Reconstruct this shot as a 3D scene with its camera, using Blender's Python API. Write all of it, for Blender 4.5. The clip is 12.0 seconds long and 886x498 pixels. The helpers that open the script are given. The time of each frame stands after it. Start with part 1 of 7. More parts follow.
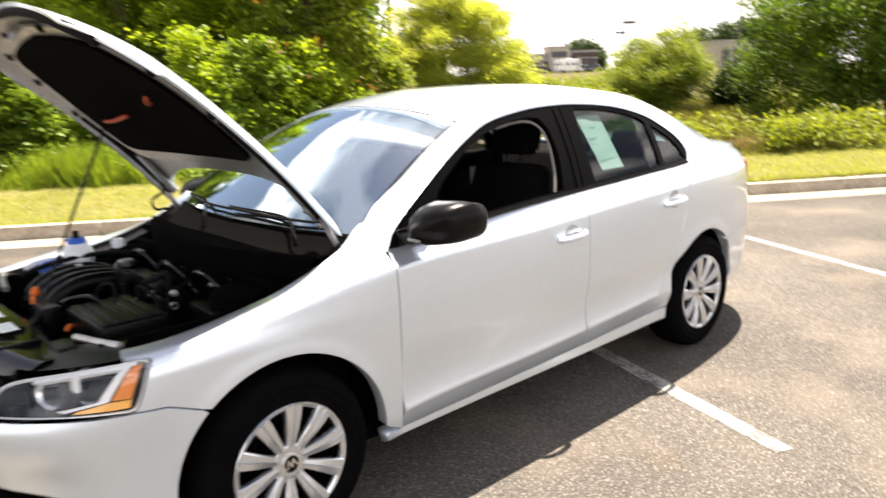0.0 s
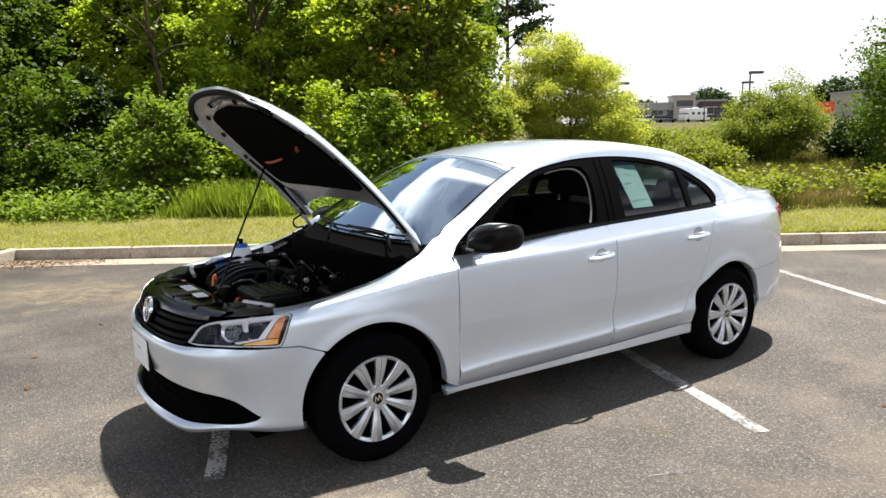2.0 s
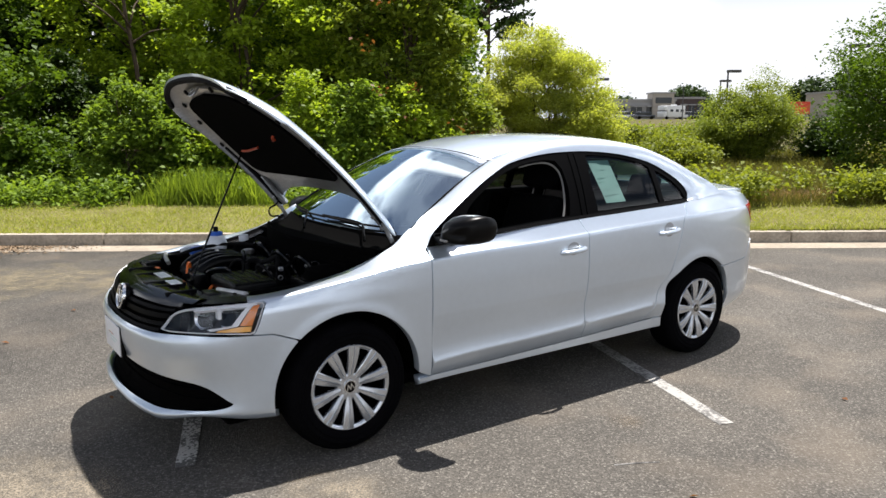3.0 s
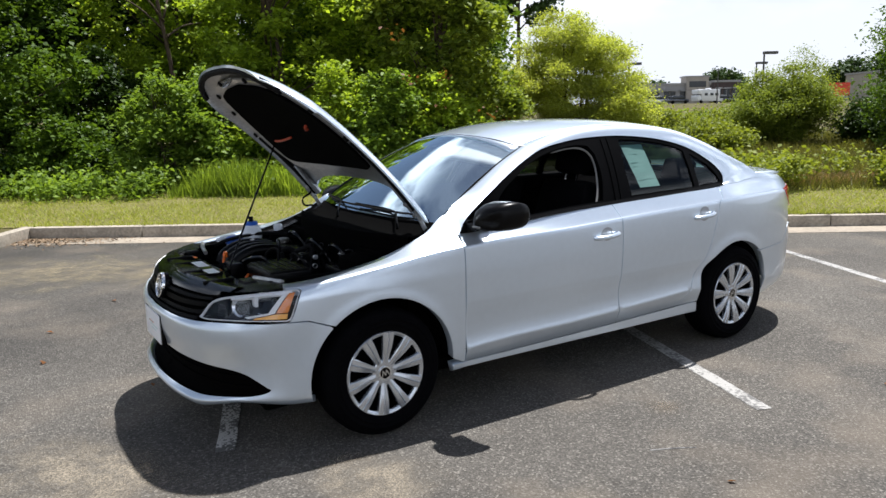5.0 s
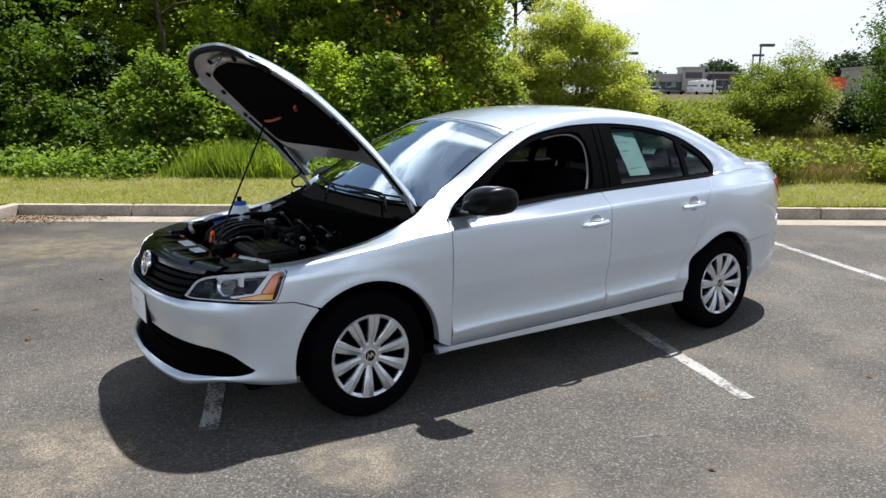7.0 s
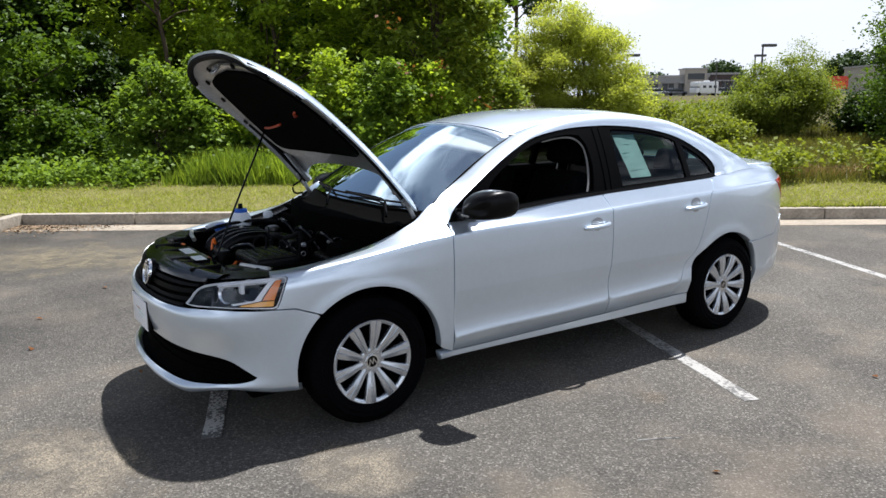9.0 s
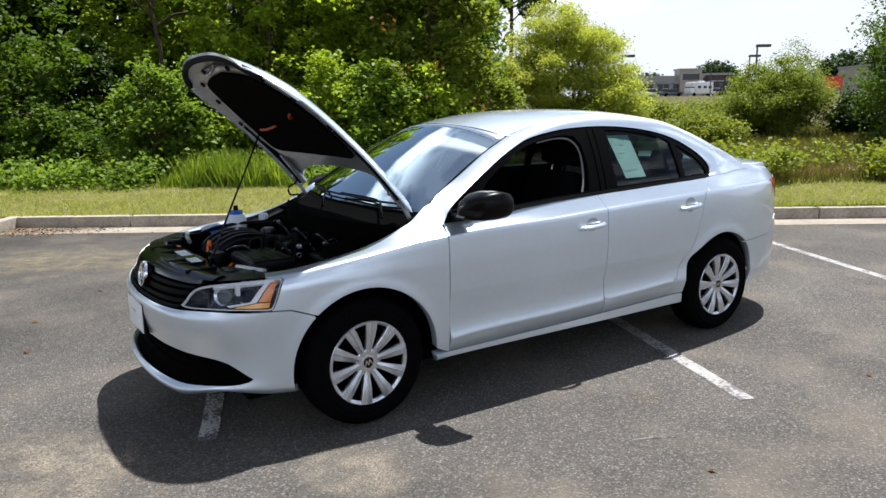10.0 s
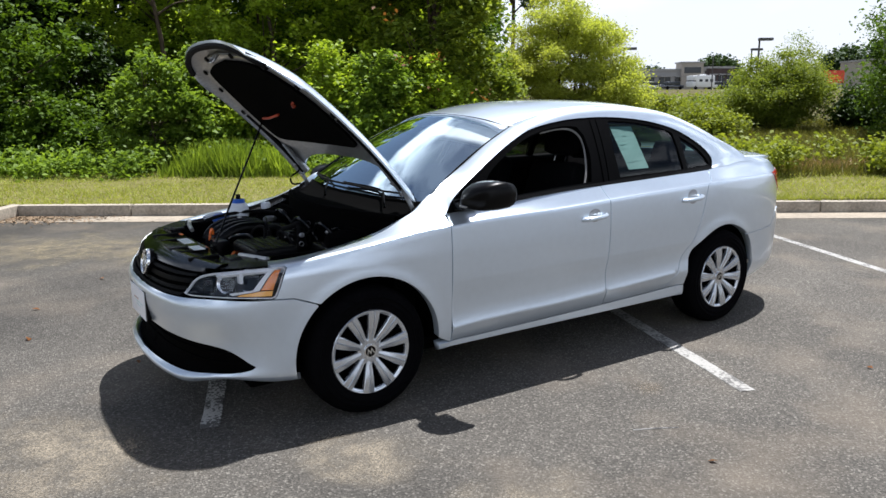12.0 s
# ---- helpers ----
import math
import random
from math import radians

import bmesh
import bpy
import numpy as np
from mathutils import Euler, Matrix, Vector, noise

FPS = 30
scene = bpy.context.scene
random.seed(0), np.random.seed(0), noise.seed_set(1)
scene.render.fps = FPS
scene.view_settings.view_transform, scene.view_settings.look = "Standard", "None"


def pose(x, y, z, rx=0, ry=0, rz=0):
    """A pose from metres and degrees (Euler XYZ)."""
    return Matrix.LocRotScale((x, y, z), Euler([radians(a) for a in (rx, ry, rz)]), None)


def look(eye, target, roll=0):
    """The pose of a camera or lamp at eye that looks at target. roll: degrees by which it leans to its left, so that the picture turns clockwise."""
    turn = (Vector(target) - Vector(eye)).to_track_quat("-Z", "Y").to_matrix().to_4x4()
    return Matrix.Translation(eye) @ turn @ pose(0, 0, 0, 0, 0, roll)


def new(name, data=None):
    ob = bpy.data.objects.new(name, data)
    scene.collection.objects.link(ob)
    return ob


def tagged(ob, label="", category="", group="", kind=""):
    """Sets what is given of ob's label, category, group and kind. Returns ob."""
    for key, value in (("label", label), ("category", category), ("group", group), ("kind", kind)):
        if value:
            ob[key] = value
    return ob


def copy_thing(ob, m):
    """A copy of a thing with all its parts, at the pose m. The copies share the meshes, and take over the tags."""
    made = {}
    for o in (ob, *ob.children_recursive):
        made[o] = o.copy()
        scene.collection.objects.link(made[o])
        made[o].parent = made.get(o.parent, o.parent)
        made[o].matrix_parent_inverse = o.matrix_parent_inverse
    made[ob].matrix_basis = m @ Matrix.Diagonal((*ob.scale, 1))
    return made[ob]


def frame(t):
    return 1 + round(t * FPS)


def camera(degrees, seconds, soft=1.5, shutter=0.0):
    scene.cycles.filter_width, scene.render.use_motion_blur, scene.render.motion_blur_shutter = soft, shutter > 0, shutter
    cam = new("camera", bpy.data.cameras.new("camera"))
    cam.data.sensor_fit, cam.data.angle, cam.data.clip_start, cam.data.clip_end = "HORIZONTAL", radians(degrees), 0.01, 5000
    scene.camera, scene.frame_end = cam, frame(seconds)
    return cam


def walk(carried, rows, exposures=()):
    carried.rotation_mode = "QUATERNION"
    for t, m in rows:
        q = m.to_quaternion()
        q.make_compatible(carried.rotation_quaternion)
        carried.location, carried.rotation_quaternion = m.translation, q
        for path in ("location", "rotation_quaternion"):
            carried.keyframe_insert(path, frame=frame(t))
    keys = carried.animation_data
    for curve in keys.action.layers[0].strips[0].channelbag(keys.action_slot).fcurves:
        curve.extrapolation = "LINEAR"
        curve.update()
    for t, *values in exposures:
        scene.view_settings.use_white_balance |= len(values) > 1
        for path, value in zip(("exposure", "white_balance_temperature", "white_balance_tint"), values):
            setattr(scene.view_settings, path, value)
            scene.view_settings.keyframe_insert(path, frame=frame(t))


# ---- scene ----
cam = camera(61.6, 12.0, shutter=0.5)
PATH = [
    (0, (-1.116, -2.821, 1.509), (0.206, -1.385, 1.071), -2.0),
    (0.5, (-1.274, -3.225, 1.538), (-0.144, -1.614, 1.182), -1.2),
    (1, (-1.397, -3.595, 1.523), (-0.319, -1.951, 1.156), -0.8),
    (1.5, (-1.556, -3.747, 1.522), (-0.424, -2.144, 1.135), -2.2),
    (2, (-1.592, -3.822, 1.553), (-0.498, -2.177, 1.242), -1.2),
    (2.5, (-1.595, -3.864, 1.556), (-0.451, -2.255, 1.237), -0.3),
    (4.5, (-1.599, -3.869, 1.536), (-0.505, -2.234, 1.176), 0.4),
    (5, (-1.607, -3.873, 1.543), (-0.541, -2.22, 1.183), -1.1),
    (5.5, (-1.592, -3.88, 1.538), (-0.533, -2.223, 1.171), -0.2),
    (6, (-1.589, -3.881, 1.534), (-0.515, -2.237, 1.155), -0.3),
    (6.5, (-1.594, -3.882, 1.53), (-0.529, -2.234, 1.142), -0.6),
    (7, (-1.584, -3.882, 1.531), (-0.505, -2.245, 1.134), 0.2),
    (9, (-1.565, -3.885, 1.53), (-0.495, -2.24, 1.145), -0.6),
    (9.5, (-1.568, -3.886, 1.531), (-0.483, -2.248, 1.154), -0.3),
    (10, (-1.566, -3.893, 1.53), (-0.487, -2.253, 1.148), -0.8),
    (10.5, (-1.574, -3.892, 1.525), (-0.496, -2.255, 1.132), -0.1),
    (11, (-1.581, -3.894, 1.524), (-0.514, -2.247, 1.139), -0.2),
    (11.5, (-1.58, -3.896, 1.519), (-0.502, -2.257, 1.131), 0.1),
    (12, (-1.58, -3.888, 1.519), (-0.503, -2.252, 1.116), -0.4),
]
EXPOSURES = [(0.0, 2.02, 7300, 15), (0.5, 1.48, 7300, 15), (1.0, 1.43, 7200, 15), (1.3, 1.46, 6900, 14), (1.7, 1.40, 6600, 12), (2.5, 1.18, 6450, 12), (4.5, 0.92, 6050, 11), (12.0, 0.94, 5950, 11)]
walk(cam, [(t, look(eye, target, roll)) for t, eye, target, roll in PATH], EXPOSURES)


# ---- daylight: high sun from behind the far side of the car, bright hazy sky ----
SUN_WAY = Vector((0.364, 0.170, 1.0)).normalized()
world = bpy.data.worlds.new("sky")
scene.world = world
world.use_nodes = True
wn, wl = world.node_tree.nodes, world.node_tree.links
sky = wn.new("ShaderNodeTexSky")
sky.sky_type, sky.sun_disc = "NISHITA", False
sky.sun_elevation = math.asin(SUN_WAY.z)
sky.sun_rotation = math.atan2(SUN_WAY.x, SUN_WAY.y)
sky.air_density, sky.dust_density = 1.0, 1.5
wtc = wn.new("ShaderNodeTexCoord")
wmap = wn.new("ShaderNodeMapping")
wmap.inputs["Scale"].default_value = (1.0, 1.0, 2.2)
wmap.inputs["Location"].default_value = (0.0, 0.0, 0.37)
wmap.inputs["Rotation"].default_value = (0.0, 0.0, radians(35))
wnoise = wn.new("ShaderNodeTexNoise")
wnoise.inputs["Scale"].default_value, wnoise.inputs["Detail"].default_value = 2.6, 7.0
wramp = wn.new("ShaderNodeValToRGB")
wramp.color_ramp.elements[0].position, wramp.color_ramp.elements[1].position = 0.490, 0.600
wramp.color_ramp.elements[0].color = (0.03, 0.03, 0.03, 1)
wmix = wn.new("ShaderNodeMix")
wmix.data_type = "RGBA"
wmix.inputs[7].default_value = (32.0, 32.6, 33.4, 1)
wl.new(wtc.outputs["Generated"], wmap.inputs["Vector"])
wl.new(wmap.outputs["Vector"], wnoise.inputs["Vector"])
wl.new(wnoise.outputs["Fac"], wramp.inputs["Fac"])
wsep = wn.new("ShaderNodeSeparateXYZ")
wclear = wn.new("ShaderNodeMapRange")
wclear.interpolation_type = "SMOOTHSTEP"
wclear.inputs["From Min"].default_value, wclear.inputs["From Max"].default_value = 0.57, 0.71
wclear.inputs["To Min"].default_value, wclear.inputs["To Max"].default_value = 1.0, 0.12
wcover = wn.new("ShaderNodeMath")
wcover.operation = "MULTIPLY"
wl.new(wtc.outputs["Generated"], wsep.inputs[0])
wl.new(wsep.outputs["Z"], wclear.inputs["Value"])
wl.new(wramp.outputs["Color"], wcover.inputs[0])
wl.new(wclear.outputs["Result"], wcover.inputs[1])
wl.new(wcover.outputs[0], wmix.inputs[0])
wl.new(sky.outputs["Color"], wmix.inputs[6])
# summer haze whitens the sky towards the horizon
whaze = wn.new("ShaderNodeMapRange")
whaze.interpolation_type = "SMOOTHSTEP"
whaze.inputs["From Min"].default_value, whaze.inputs["From Max"].default_value = 0.10, 0.25
whaze.inputs["To Min"].default_value, whaze.inputs["To Max"].default_value = 0.95, 0.0
wmix2 = wn.new("ShaderNodeMix")
wmix2.data_type = "RGBA"
wmix2.inputs[7].default_value = (15.0, 15.2, 15.5, 1)
wl.new(wsep.outputs["Z"], whaze.inputs["Value"])
wl.new(whaze.outputs["Result"], wmix2.inputs[0])
wl.new(wmix.outputs[2], wmix2.inputs[6])
wl.new(wmix2.outputs[2], wn["Background"].inputs["Color"])
wn["Background"].inputs["Strength"].default_value = 0.036
sun = new("sun", bpy.data.lights.new("sun", "SUN"))
sun.data.energy, sun.data.angle, sun.data.color = 5.0, radians(0.6), (1.0, 0.95, 0.87)
sun.matrix_world = look(SUN_WAY * 40, (0, 0, 0))


# ---- materials ----
def material(name, base, rough=0.5, metal=0.0, coat=0.0, vary=0.0, scale=8.0, bump=0.0, bump_scale=60.0, ior=1.45, spec=0.5):
    """A surface with colour variation at two scales and fine relief, in metres."""
    m = bpy.data.materials.new(name)
    m.use_nodes = True
    n, l = m.node_tree.nodes, m.node_tree.links
    p = n["Principled BSDF"]
    p.inputs["Base Color"].default_value = (*base, 1)
    p.inputs["Roughness"].default_value, p.inputs["Metallic"].default_value = rough, metal
    p.inputs["Coat Weight"].default_value, p.inputs["Coat Roughness"].default_value = coat, 0.04
    p.inputs["IOR"].default_value, p.inputs["Specular IOR Level"].default_value = ior, spec
    geo = n.new("ShaderNodeNewGeometry")
    if vary:
        a, b = n.new("ShaderNodeTexNoise"), n.new("ShaderNodeTexNoise")
        a.inputs["Scale"].default_value, b.inputs["Scale"].default_value = scale, scale * 9
        a.inputs["Detail"].default_value = b.inputs["Detail"].default_value = 5
        add = n.new("ShaderNodeMath")
        add.operation = "ADD"
        ramp = n.new("ShaderNodeMapRange")
        ramp.inputs["From Min"].default_value, ramp.inputs["From Max"].default_value = 0.6, 1.4
        ramp.inputs["To Min"].default_value, ramp.inputs["To Max"].default_value = 1 - vary, 1 + vary
        mul = n.new("ShaderNodeVectorMath")
        mul.operation = "SCALE"
        mul.inputs[0].default_value = base
        for tex in (a, b):
            l.new(geo.outputs["Position"], tex.inputs["Vector"])
        l.new(a.outputs["Fac"], add.inputs[0])
        l.new(b.outputs["Fac"], add.inputs[1])
        l.new(add.outputs[0], ramp.inputs["Value"])
        l.new(ramp.outputs["Result"], mul.inputs["Scale"])
        l.new(mul.outputs["Vector"], p.inputs["Base Color"])
    if bump:
        c, bp = n.new("ShaderNodeTexNoise"), n.new("ShaderNodeBump")
        c.inputs["Scale"].default_value, c.inputs["Detail"].default_value = bump_scale, 4
        bp.inputs["Strength"].default_value, bp.inputs["Distance"].default_value = bump, 0.01
        l.new(geo.outputs["Position"], c.inputs["Vector"])
        l.new(c.outputs["Fac"], bp.inputs["Height"])
        l.new(bp.outputs["Normal"], p.inputs["Normal"])
    return m


def glass_material(name, tint, opacity=0.0, gain=1.7, sheen=(1.0, 1.0, 1.0)):
    """Thin glazing: tinted see-through with a mirror sheen that grows at grazing angles."""
    m = bpy.data.materials.new(name)
    m.use_nodes = True
    n, l = m.node_tree.nodes, m.node_tree.links
    n.remove(n["Principled BSDF"])
    clear, gloss, mix = n.new("ShaderNodeBsdfTransparent"), n.new("ShaderNodeBsdfGlossy"), n.new("ShaderNodeMixShader")
    clear.inputs["Color"].default_value = (*tint, 1)
    gloss.inputs["Roughness"].default_value = 0.0
    gloss.inputs["Color"].default_value = (*sheen, 1)
    fr, mr = n.new("ShaderNodeFresnel"), n.new("ShaderNodeMath")
    fr.inputs["IOR"].default_value = 1.5
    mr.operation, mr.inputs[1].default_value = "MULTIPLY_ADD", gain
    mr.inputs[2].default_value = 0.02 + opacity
    l.new(fr.outputs[0], mr.inputs[0])
    l.new(mr.outputs[0], mix.inputs[0])
    l.new(clear.outputs[0], mix.inputs[1])
    l.new(gloss.outputs[0], mix.inputs[2])
    l.new(mix.outputs[0], n["Material Output"].inputs["Surface"])
    return m


def leaf_material(name, dark, light, trans=0.42):
    m = bpy.data.materials.new(name)
    m.use_nodes = True
    n, l = m.node_tree.nodes, m.node_tree.links
    p = n["Principled BSDF"]
    p.inputs["Roughness"].default_value = 0.5
    p.inputs["Specular IOR Level"].default_value = 0.12
    geo, ramp = n.new("ShaderNodeNewGeometry"), n.new("ShaderNodeValToRGB")
    ramp.color_ramp.elements[0].color, ramp.color_ramp.elements[1].color = (*dark, 1), (*light, 1)
    noise_, add = n.new("ShaderNodeTexNoise"), n.new("ShaderNodeMath")
    noise_.inputs["Scale"].default_value = 0.9
    add.operation, add.inputs[1].default_value = "MULTIPLY_ADD", 0.5
    l.new(geo.outputs["Position"], noise_.inputs["Vector"])
    half = n.new("ShaderNodeMath")
    half.operation, half.inputs[1].default_value = "MULTIPLY", 0.55
    l.new(noise_.outputs["Fac"], half.inputs[0])
    l.new(geo.outputs["Random Per Island"], add.inputs[0])
    l.new(half.outputs[0], add.inputs[2])
    l.new(add.outputs[0], ramp.inputs["Fac"])
    l.new(ramp.outputs["Color"], p.inputs["Base Color"])
    tr, mix = n.new("ShaderNodeBsdfTranslucent"), n.new("ShaderNodeMixShader")
    bright = n.new("ShaderNodeVectorMath")
    bright.operation, bright.inputs[1].default_value = "MULTIPLY", (1.75, 1.70, 0.75)
    l.new(ramp.outputs["Color"], bright.inputs[0])
    l.new(bright.outputs["Vector"], tr.inputs["Color"])
    mix.inputs[0].default_value = trans
    l.new(p.outputs[0], mix.inputs[1])
    l.new(tr.outputs[0], mix.inputs[2])
    l.new(mix.outputs[0], n["Material Output"].inputs["Surface"])
    return m


def asphalt_material():
    m = material("asphalt", (0.13, 0.128, 0.124), 0.9, spec=0.12)
    n, l = m.node_tree.nodes, m.node_tree.links
    p = n["Principled BSDF"]
    geo = n.new("ShaderNodeNewGeometry")

    def tex(kind, scale, detail=4):
        t = n.new(kind)
        t.inputs["Scale"].default_value = scale
        if kind == "ShaderNodeTexNoise":
            t.inputs["Detail"].default_value = detail
        l.new(geo.outputs["Position"], t.inputs["Vector"])
        return t

    def ramp(src, stops):
        r = n.new("ShaderNodeValToRGB")
        while len(r.color_ramp.elements) < len(stops):
            r.color_ramp.elements.new(0.5)
        for e, (pos, col) in zip(r.color_ramp.elements, stops):
            e.position, e.color = pos, (*col, 1)
        l.new(src, r.inputs["Fac"])
        return r.outputs["Color"]

    def mix(kind, fac, a, b):
        x = n.new("ShaderNodeMix")
        x.data_type, x.blend_type = "RGBA", kind
        if isinstance(fac, float):
            x.inputs[0].default_value = fac
        else:
            l.new(fac, x.inputs[0])
        l.new(a, x.inputs[6])
        l.new(b, x.inputs[7])
        return x.outputs[2]

    # stones of the aggregate, a centimetre across, some of them pale
    vor = tex("ShaderNodeTexVoronoi", 125)
    sep = n.new("ShaderNodeSeparateColor")
    l.new(vor.outputs["Color"], sep.inputs[0])
    stone = ramp(sep.outputs[0], [(0.0, (0.056, 0.052, 0.047)), (0.45, (0.080, 0.075, 0.068)), (0.84, (0.106, 0.098, 0.088)), (0.985, (0.185, 0.173, 0.155))])
    grit = tex("ShaderNodeTexNoise", 260, 3)
    fine = ramp(grit.outputs["Fac"], [(0.3, (0.80, 0.80, 0.80)), (0.7, (1.18, 1.18, 1.18))])
    col = mix("MULTIPLY", 1.0, stone, fine)
    wide = tex("ShaderNodeTexNoise", 0.75, 6)
    tone = ramp(wide.outputs["Fac"], [(0.35, (0.80, 0.80, 0.80)), (0.65, (1.18, 1.17, 1.15))])
    col = mix("MULTIPLY", 1.0, col, tone)
    # washed-in sand
    sand = tex("ShaderNodeTexNoise", 1.15, 7)
    sand_fac = ramp(sand.outputs["Fac"], [(0.51, (0, 0, 0)), (0.74, (0.36, 0.36, 0.36))])
    sand_col = ramp(grit.outputs["Fac"], [(0.2, (0.190, 0.155, 0.118)), (0.8, (0.32, 0.265, 0.205))])
    col = mix("MIX", sand_fac, col, sand_col)
    l.new(col, p.inputs["Base Color"])
    bp = n.new("ShaderNodeBump")
    bp.inputs["Strength"].default_value, bp.inputs["Distance"].default_value = 0.6, 0.006
    l.new(vor.outputs["Distance"], bp.inputs["Height"])
    l.new(bp.outputs["Normal"], p.inputs["Normal"])
    return m


def line_material(name="road_paint", bare=0.80, grain=48, fade=0.16, white=0.30):
    """White road paint, worn through to the asphalt."""
    m = material(name, (0.62, 0.61, 0.58), 0.75, bump=0.3, bump_scale=120)
    n, l = m.node_tree.nodes, m.node_tree.links
    geo, a, b, r = n.new("ShaderNodeNewGeometry"), n.new("ShaderNodeTexNoise"), n.new("ShaderNodeTexNoise"), n.new("ShaderNodeValToRGB")
    a.inputs["Scale"].default_value, b.inputs["Scale"].default_value = grain, 6
    a.inputs["Detail"].default_value = 3
    add = n.new("ShaderNodeMath")
    add.operation = "ADD"
    for t in (a, b):
        l.new(geo.outputs["Position"], t.inputs["Vector"])
    l.new(a.outputs["Fac"], add.inputs[0])
    l.new(b.outputs["Fac"], add.inputs[1])
    r.color_ramp.elements[0].position, r.color_ramp.elements[0].color = bare, (0.105, 0.10, 0.095, 1)
    r.color_ramp.elements[1].position, r.color_ramp.elements[1].color = bare + fade, (white, white * 0.97, white * 0.91, 1)
    half = n.new("ShaderNodeMath")
    half.operation, half.inputs[1].default_value = "MULTIPLY", 0.94
    l.new(add.outputs[0], half.inputs[0])
    l.new(half.outputs[0], r.inputs["Fac"])
    l.new(r.outputs["Color"], n["Principled BSDF"].inputs["Base Color"])
    return m


PAINT = material("silver_paint", (0.580, 0.652, 0.735), 0.32, 0.70, 1.0, 0.03, 3.0, 0.012, 900)
# inner silver, darkened for the hood's underside shade and mottled like soft reflections
INNER_PAINT_SHADED = material("silver_inner_paint_shaded", (0.29, 0.295, 0.30), 0.36, 0.55, 0.3, 0.35, 7.0)
BLACK = material("black_plastic", (0.0022, 0.0022, 0.0025), 0.24, vary=0.2, scale=20, bump=0.15, bump_scale=500, spec=0.14)
GLOSS_BLACK = material("gloss_black_plastic", (0.0035, 0.0035, 0.004), 0.15, vary=0.1, scale=10, spec=0.2)
FRAME_BLACK = material("satin_black_trim", (0.0014, 0.0014, 0.0016), 0.5, vary=0.1, scale=10, spec=0.03)
RUBBER = material("rubber", (0.004, 0.004, 0.0045), 0.75, vary=0.25, scale=14, bump=0.2, bump_scale=300, spec=0.12)
TYRE = material("tyre_rubber", (0.0025, 0.0025, 0.003), 0.85, vary=0.3, scale=9, bump=0.25, bump_scale=220, spec=0.025)
FELT = material("insulation_felt", (0.0018, 0.0018, 0.0018), 0.95, vary=0.3, scale=10, bump=0.5, bump_scale=200, spec=0.02)
# near black, with the shade of hollows and recesses held in the colour
DARK = material("cavity_shade", (0.0016, 0.0016, 0.0016), 0.9, vary=0.2, spec=0.02)
CHROME = material("chrome", (0.78, 0.79, 0.80), 0.08, 1.0, vary=0.03)
STEEL = material("bare_metal", (0.40, 0.40, 0.40), 0.38, 1.0, vary=0.25, scale=30)
CAP = material("wheel_cover_silver", (0.53, 0.56, 0.60), 0.25, 0.80, 0.5, 0.05, 12)
CLOTH = material("black_seat_cloth", (0.007, 0.007, 0.008), 0.9, vary=0.3, scale=25, bump=0.4, bump_scale=700, spec=0.05)
TRIM_GREY = material("grey_interior_trim", (0.20, 0.197, 0.19), 0.65, vary=0.08, scale=8)
VISOR = material("light_visor_vinyl", (0.88, 0.87, 0.86), 0.7, vary=0.04)
HEADLINER = material("headliner_cloth", (0.55, 0.54, 0.52), 0.9, vary=0.06)
WHITE = material("white_plastic", (0.78, 0.78, 0.78), 0.45, vary=0.05)
TANK = material("milky_plastic", (0.62, 0.66, 0.72), 0.35, vary=0.08)
BLUE = material("blue_plastic", (0.035, 0.12, 0.52), 0.35, vary=0.1)
DULL_ORANGE = material("dull_orange_plastic", (0.42, 0.050, 0.012), 0.5, vary=0.1)
ORANGE = material("orange_plastic", (0.85, 0.17, 0.015), 0.4, vary=0.1)
AMBER = material("amber_reflector", (0.72, 0.22, 0.035), 0.18, coat=1.0, vary=0.15, scale=60)
AMBER_PALE = material("pale_amber_lens", (0.92, 0.46, 0.10), 0.2, coat=1.0, vary=0.15, scale=60)
RED = material("red_lamp_lens", (0.42, 0.012, 0.012), 0.12, coat=1.0, vary=0.1)
LAMP_BOWL = material("lamp_reflector", (0.86, 0.87, 0.89), 0.25, 0.9, vary=0.05)
LAMP_BLACK = material("lamp_bezel", (0.005, 0.006, 0.009), 0.2, 0.3, vary=0.3, scale=25)
PAPER = material("sticker_paper", (0.72, 0.80, 0.78), 0.75, vary=0.05, scale=15)
INK = material("printed_ink", (0.60, 0.69, 0.67), 0.8, vary=0.1)
FAINT_INK = material("faint_print", (0.66, 0.75, 0.73), 0.8, vary=0.1)
# body silver darkened to stand for shade in the handle recess
CUP_SHADE = material("handle_cup_shade", (0.30, 0.315, 0.34), 0.4, 0.6, 0.6, 0.03)
MIRROR_BLACK = material("grained_mirror_plastic", (0.0024, 0.0024, 0.0026), 0.28, vary=0.2, scale=20, bump=0.05, bump_scale=600, spec=0.14)
PLATE = material("white_plate", (0.78, 0.78, 0.79), 0.4, vary=0.04)
GLASS = glass_material("tinted_glass", (0.24, 0.36, 0.35), -0.015, 0.36)
# far-side copy of GLASS, its tint darkened to put the cabin in shade
GLASS_FAR = glass_material("far_side_shaded_glass", (0.06, 0.08, 0.075), -0.01, 0.5)
# windshield mirror share raised; both sheens tinted blue to stand for sky light
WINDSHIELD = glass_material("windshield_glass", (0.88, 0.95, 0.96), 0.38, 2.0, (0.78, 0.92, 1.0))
LENS = glass_material("lamp_lens", (0.95, 0.96, 0.98), -0.015, 0.45, (0.82, 0.91, 1.0))
ASPHALT = asphalt_material()
LINE = line_material()
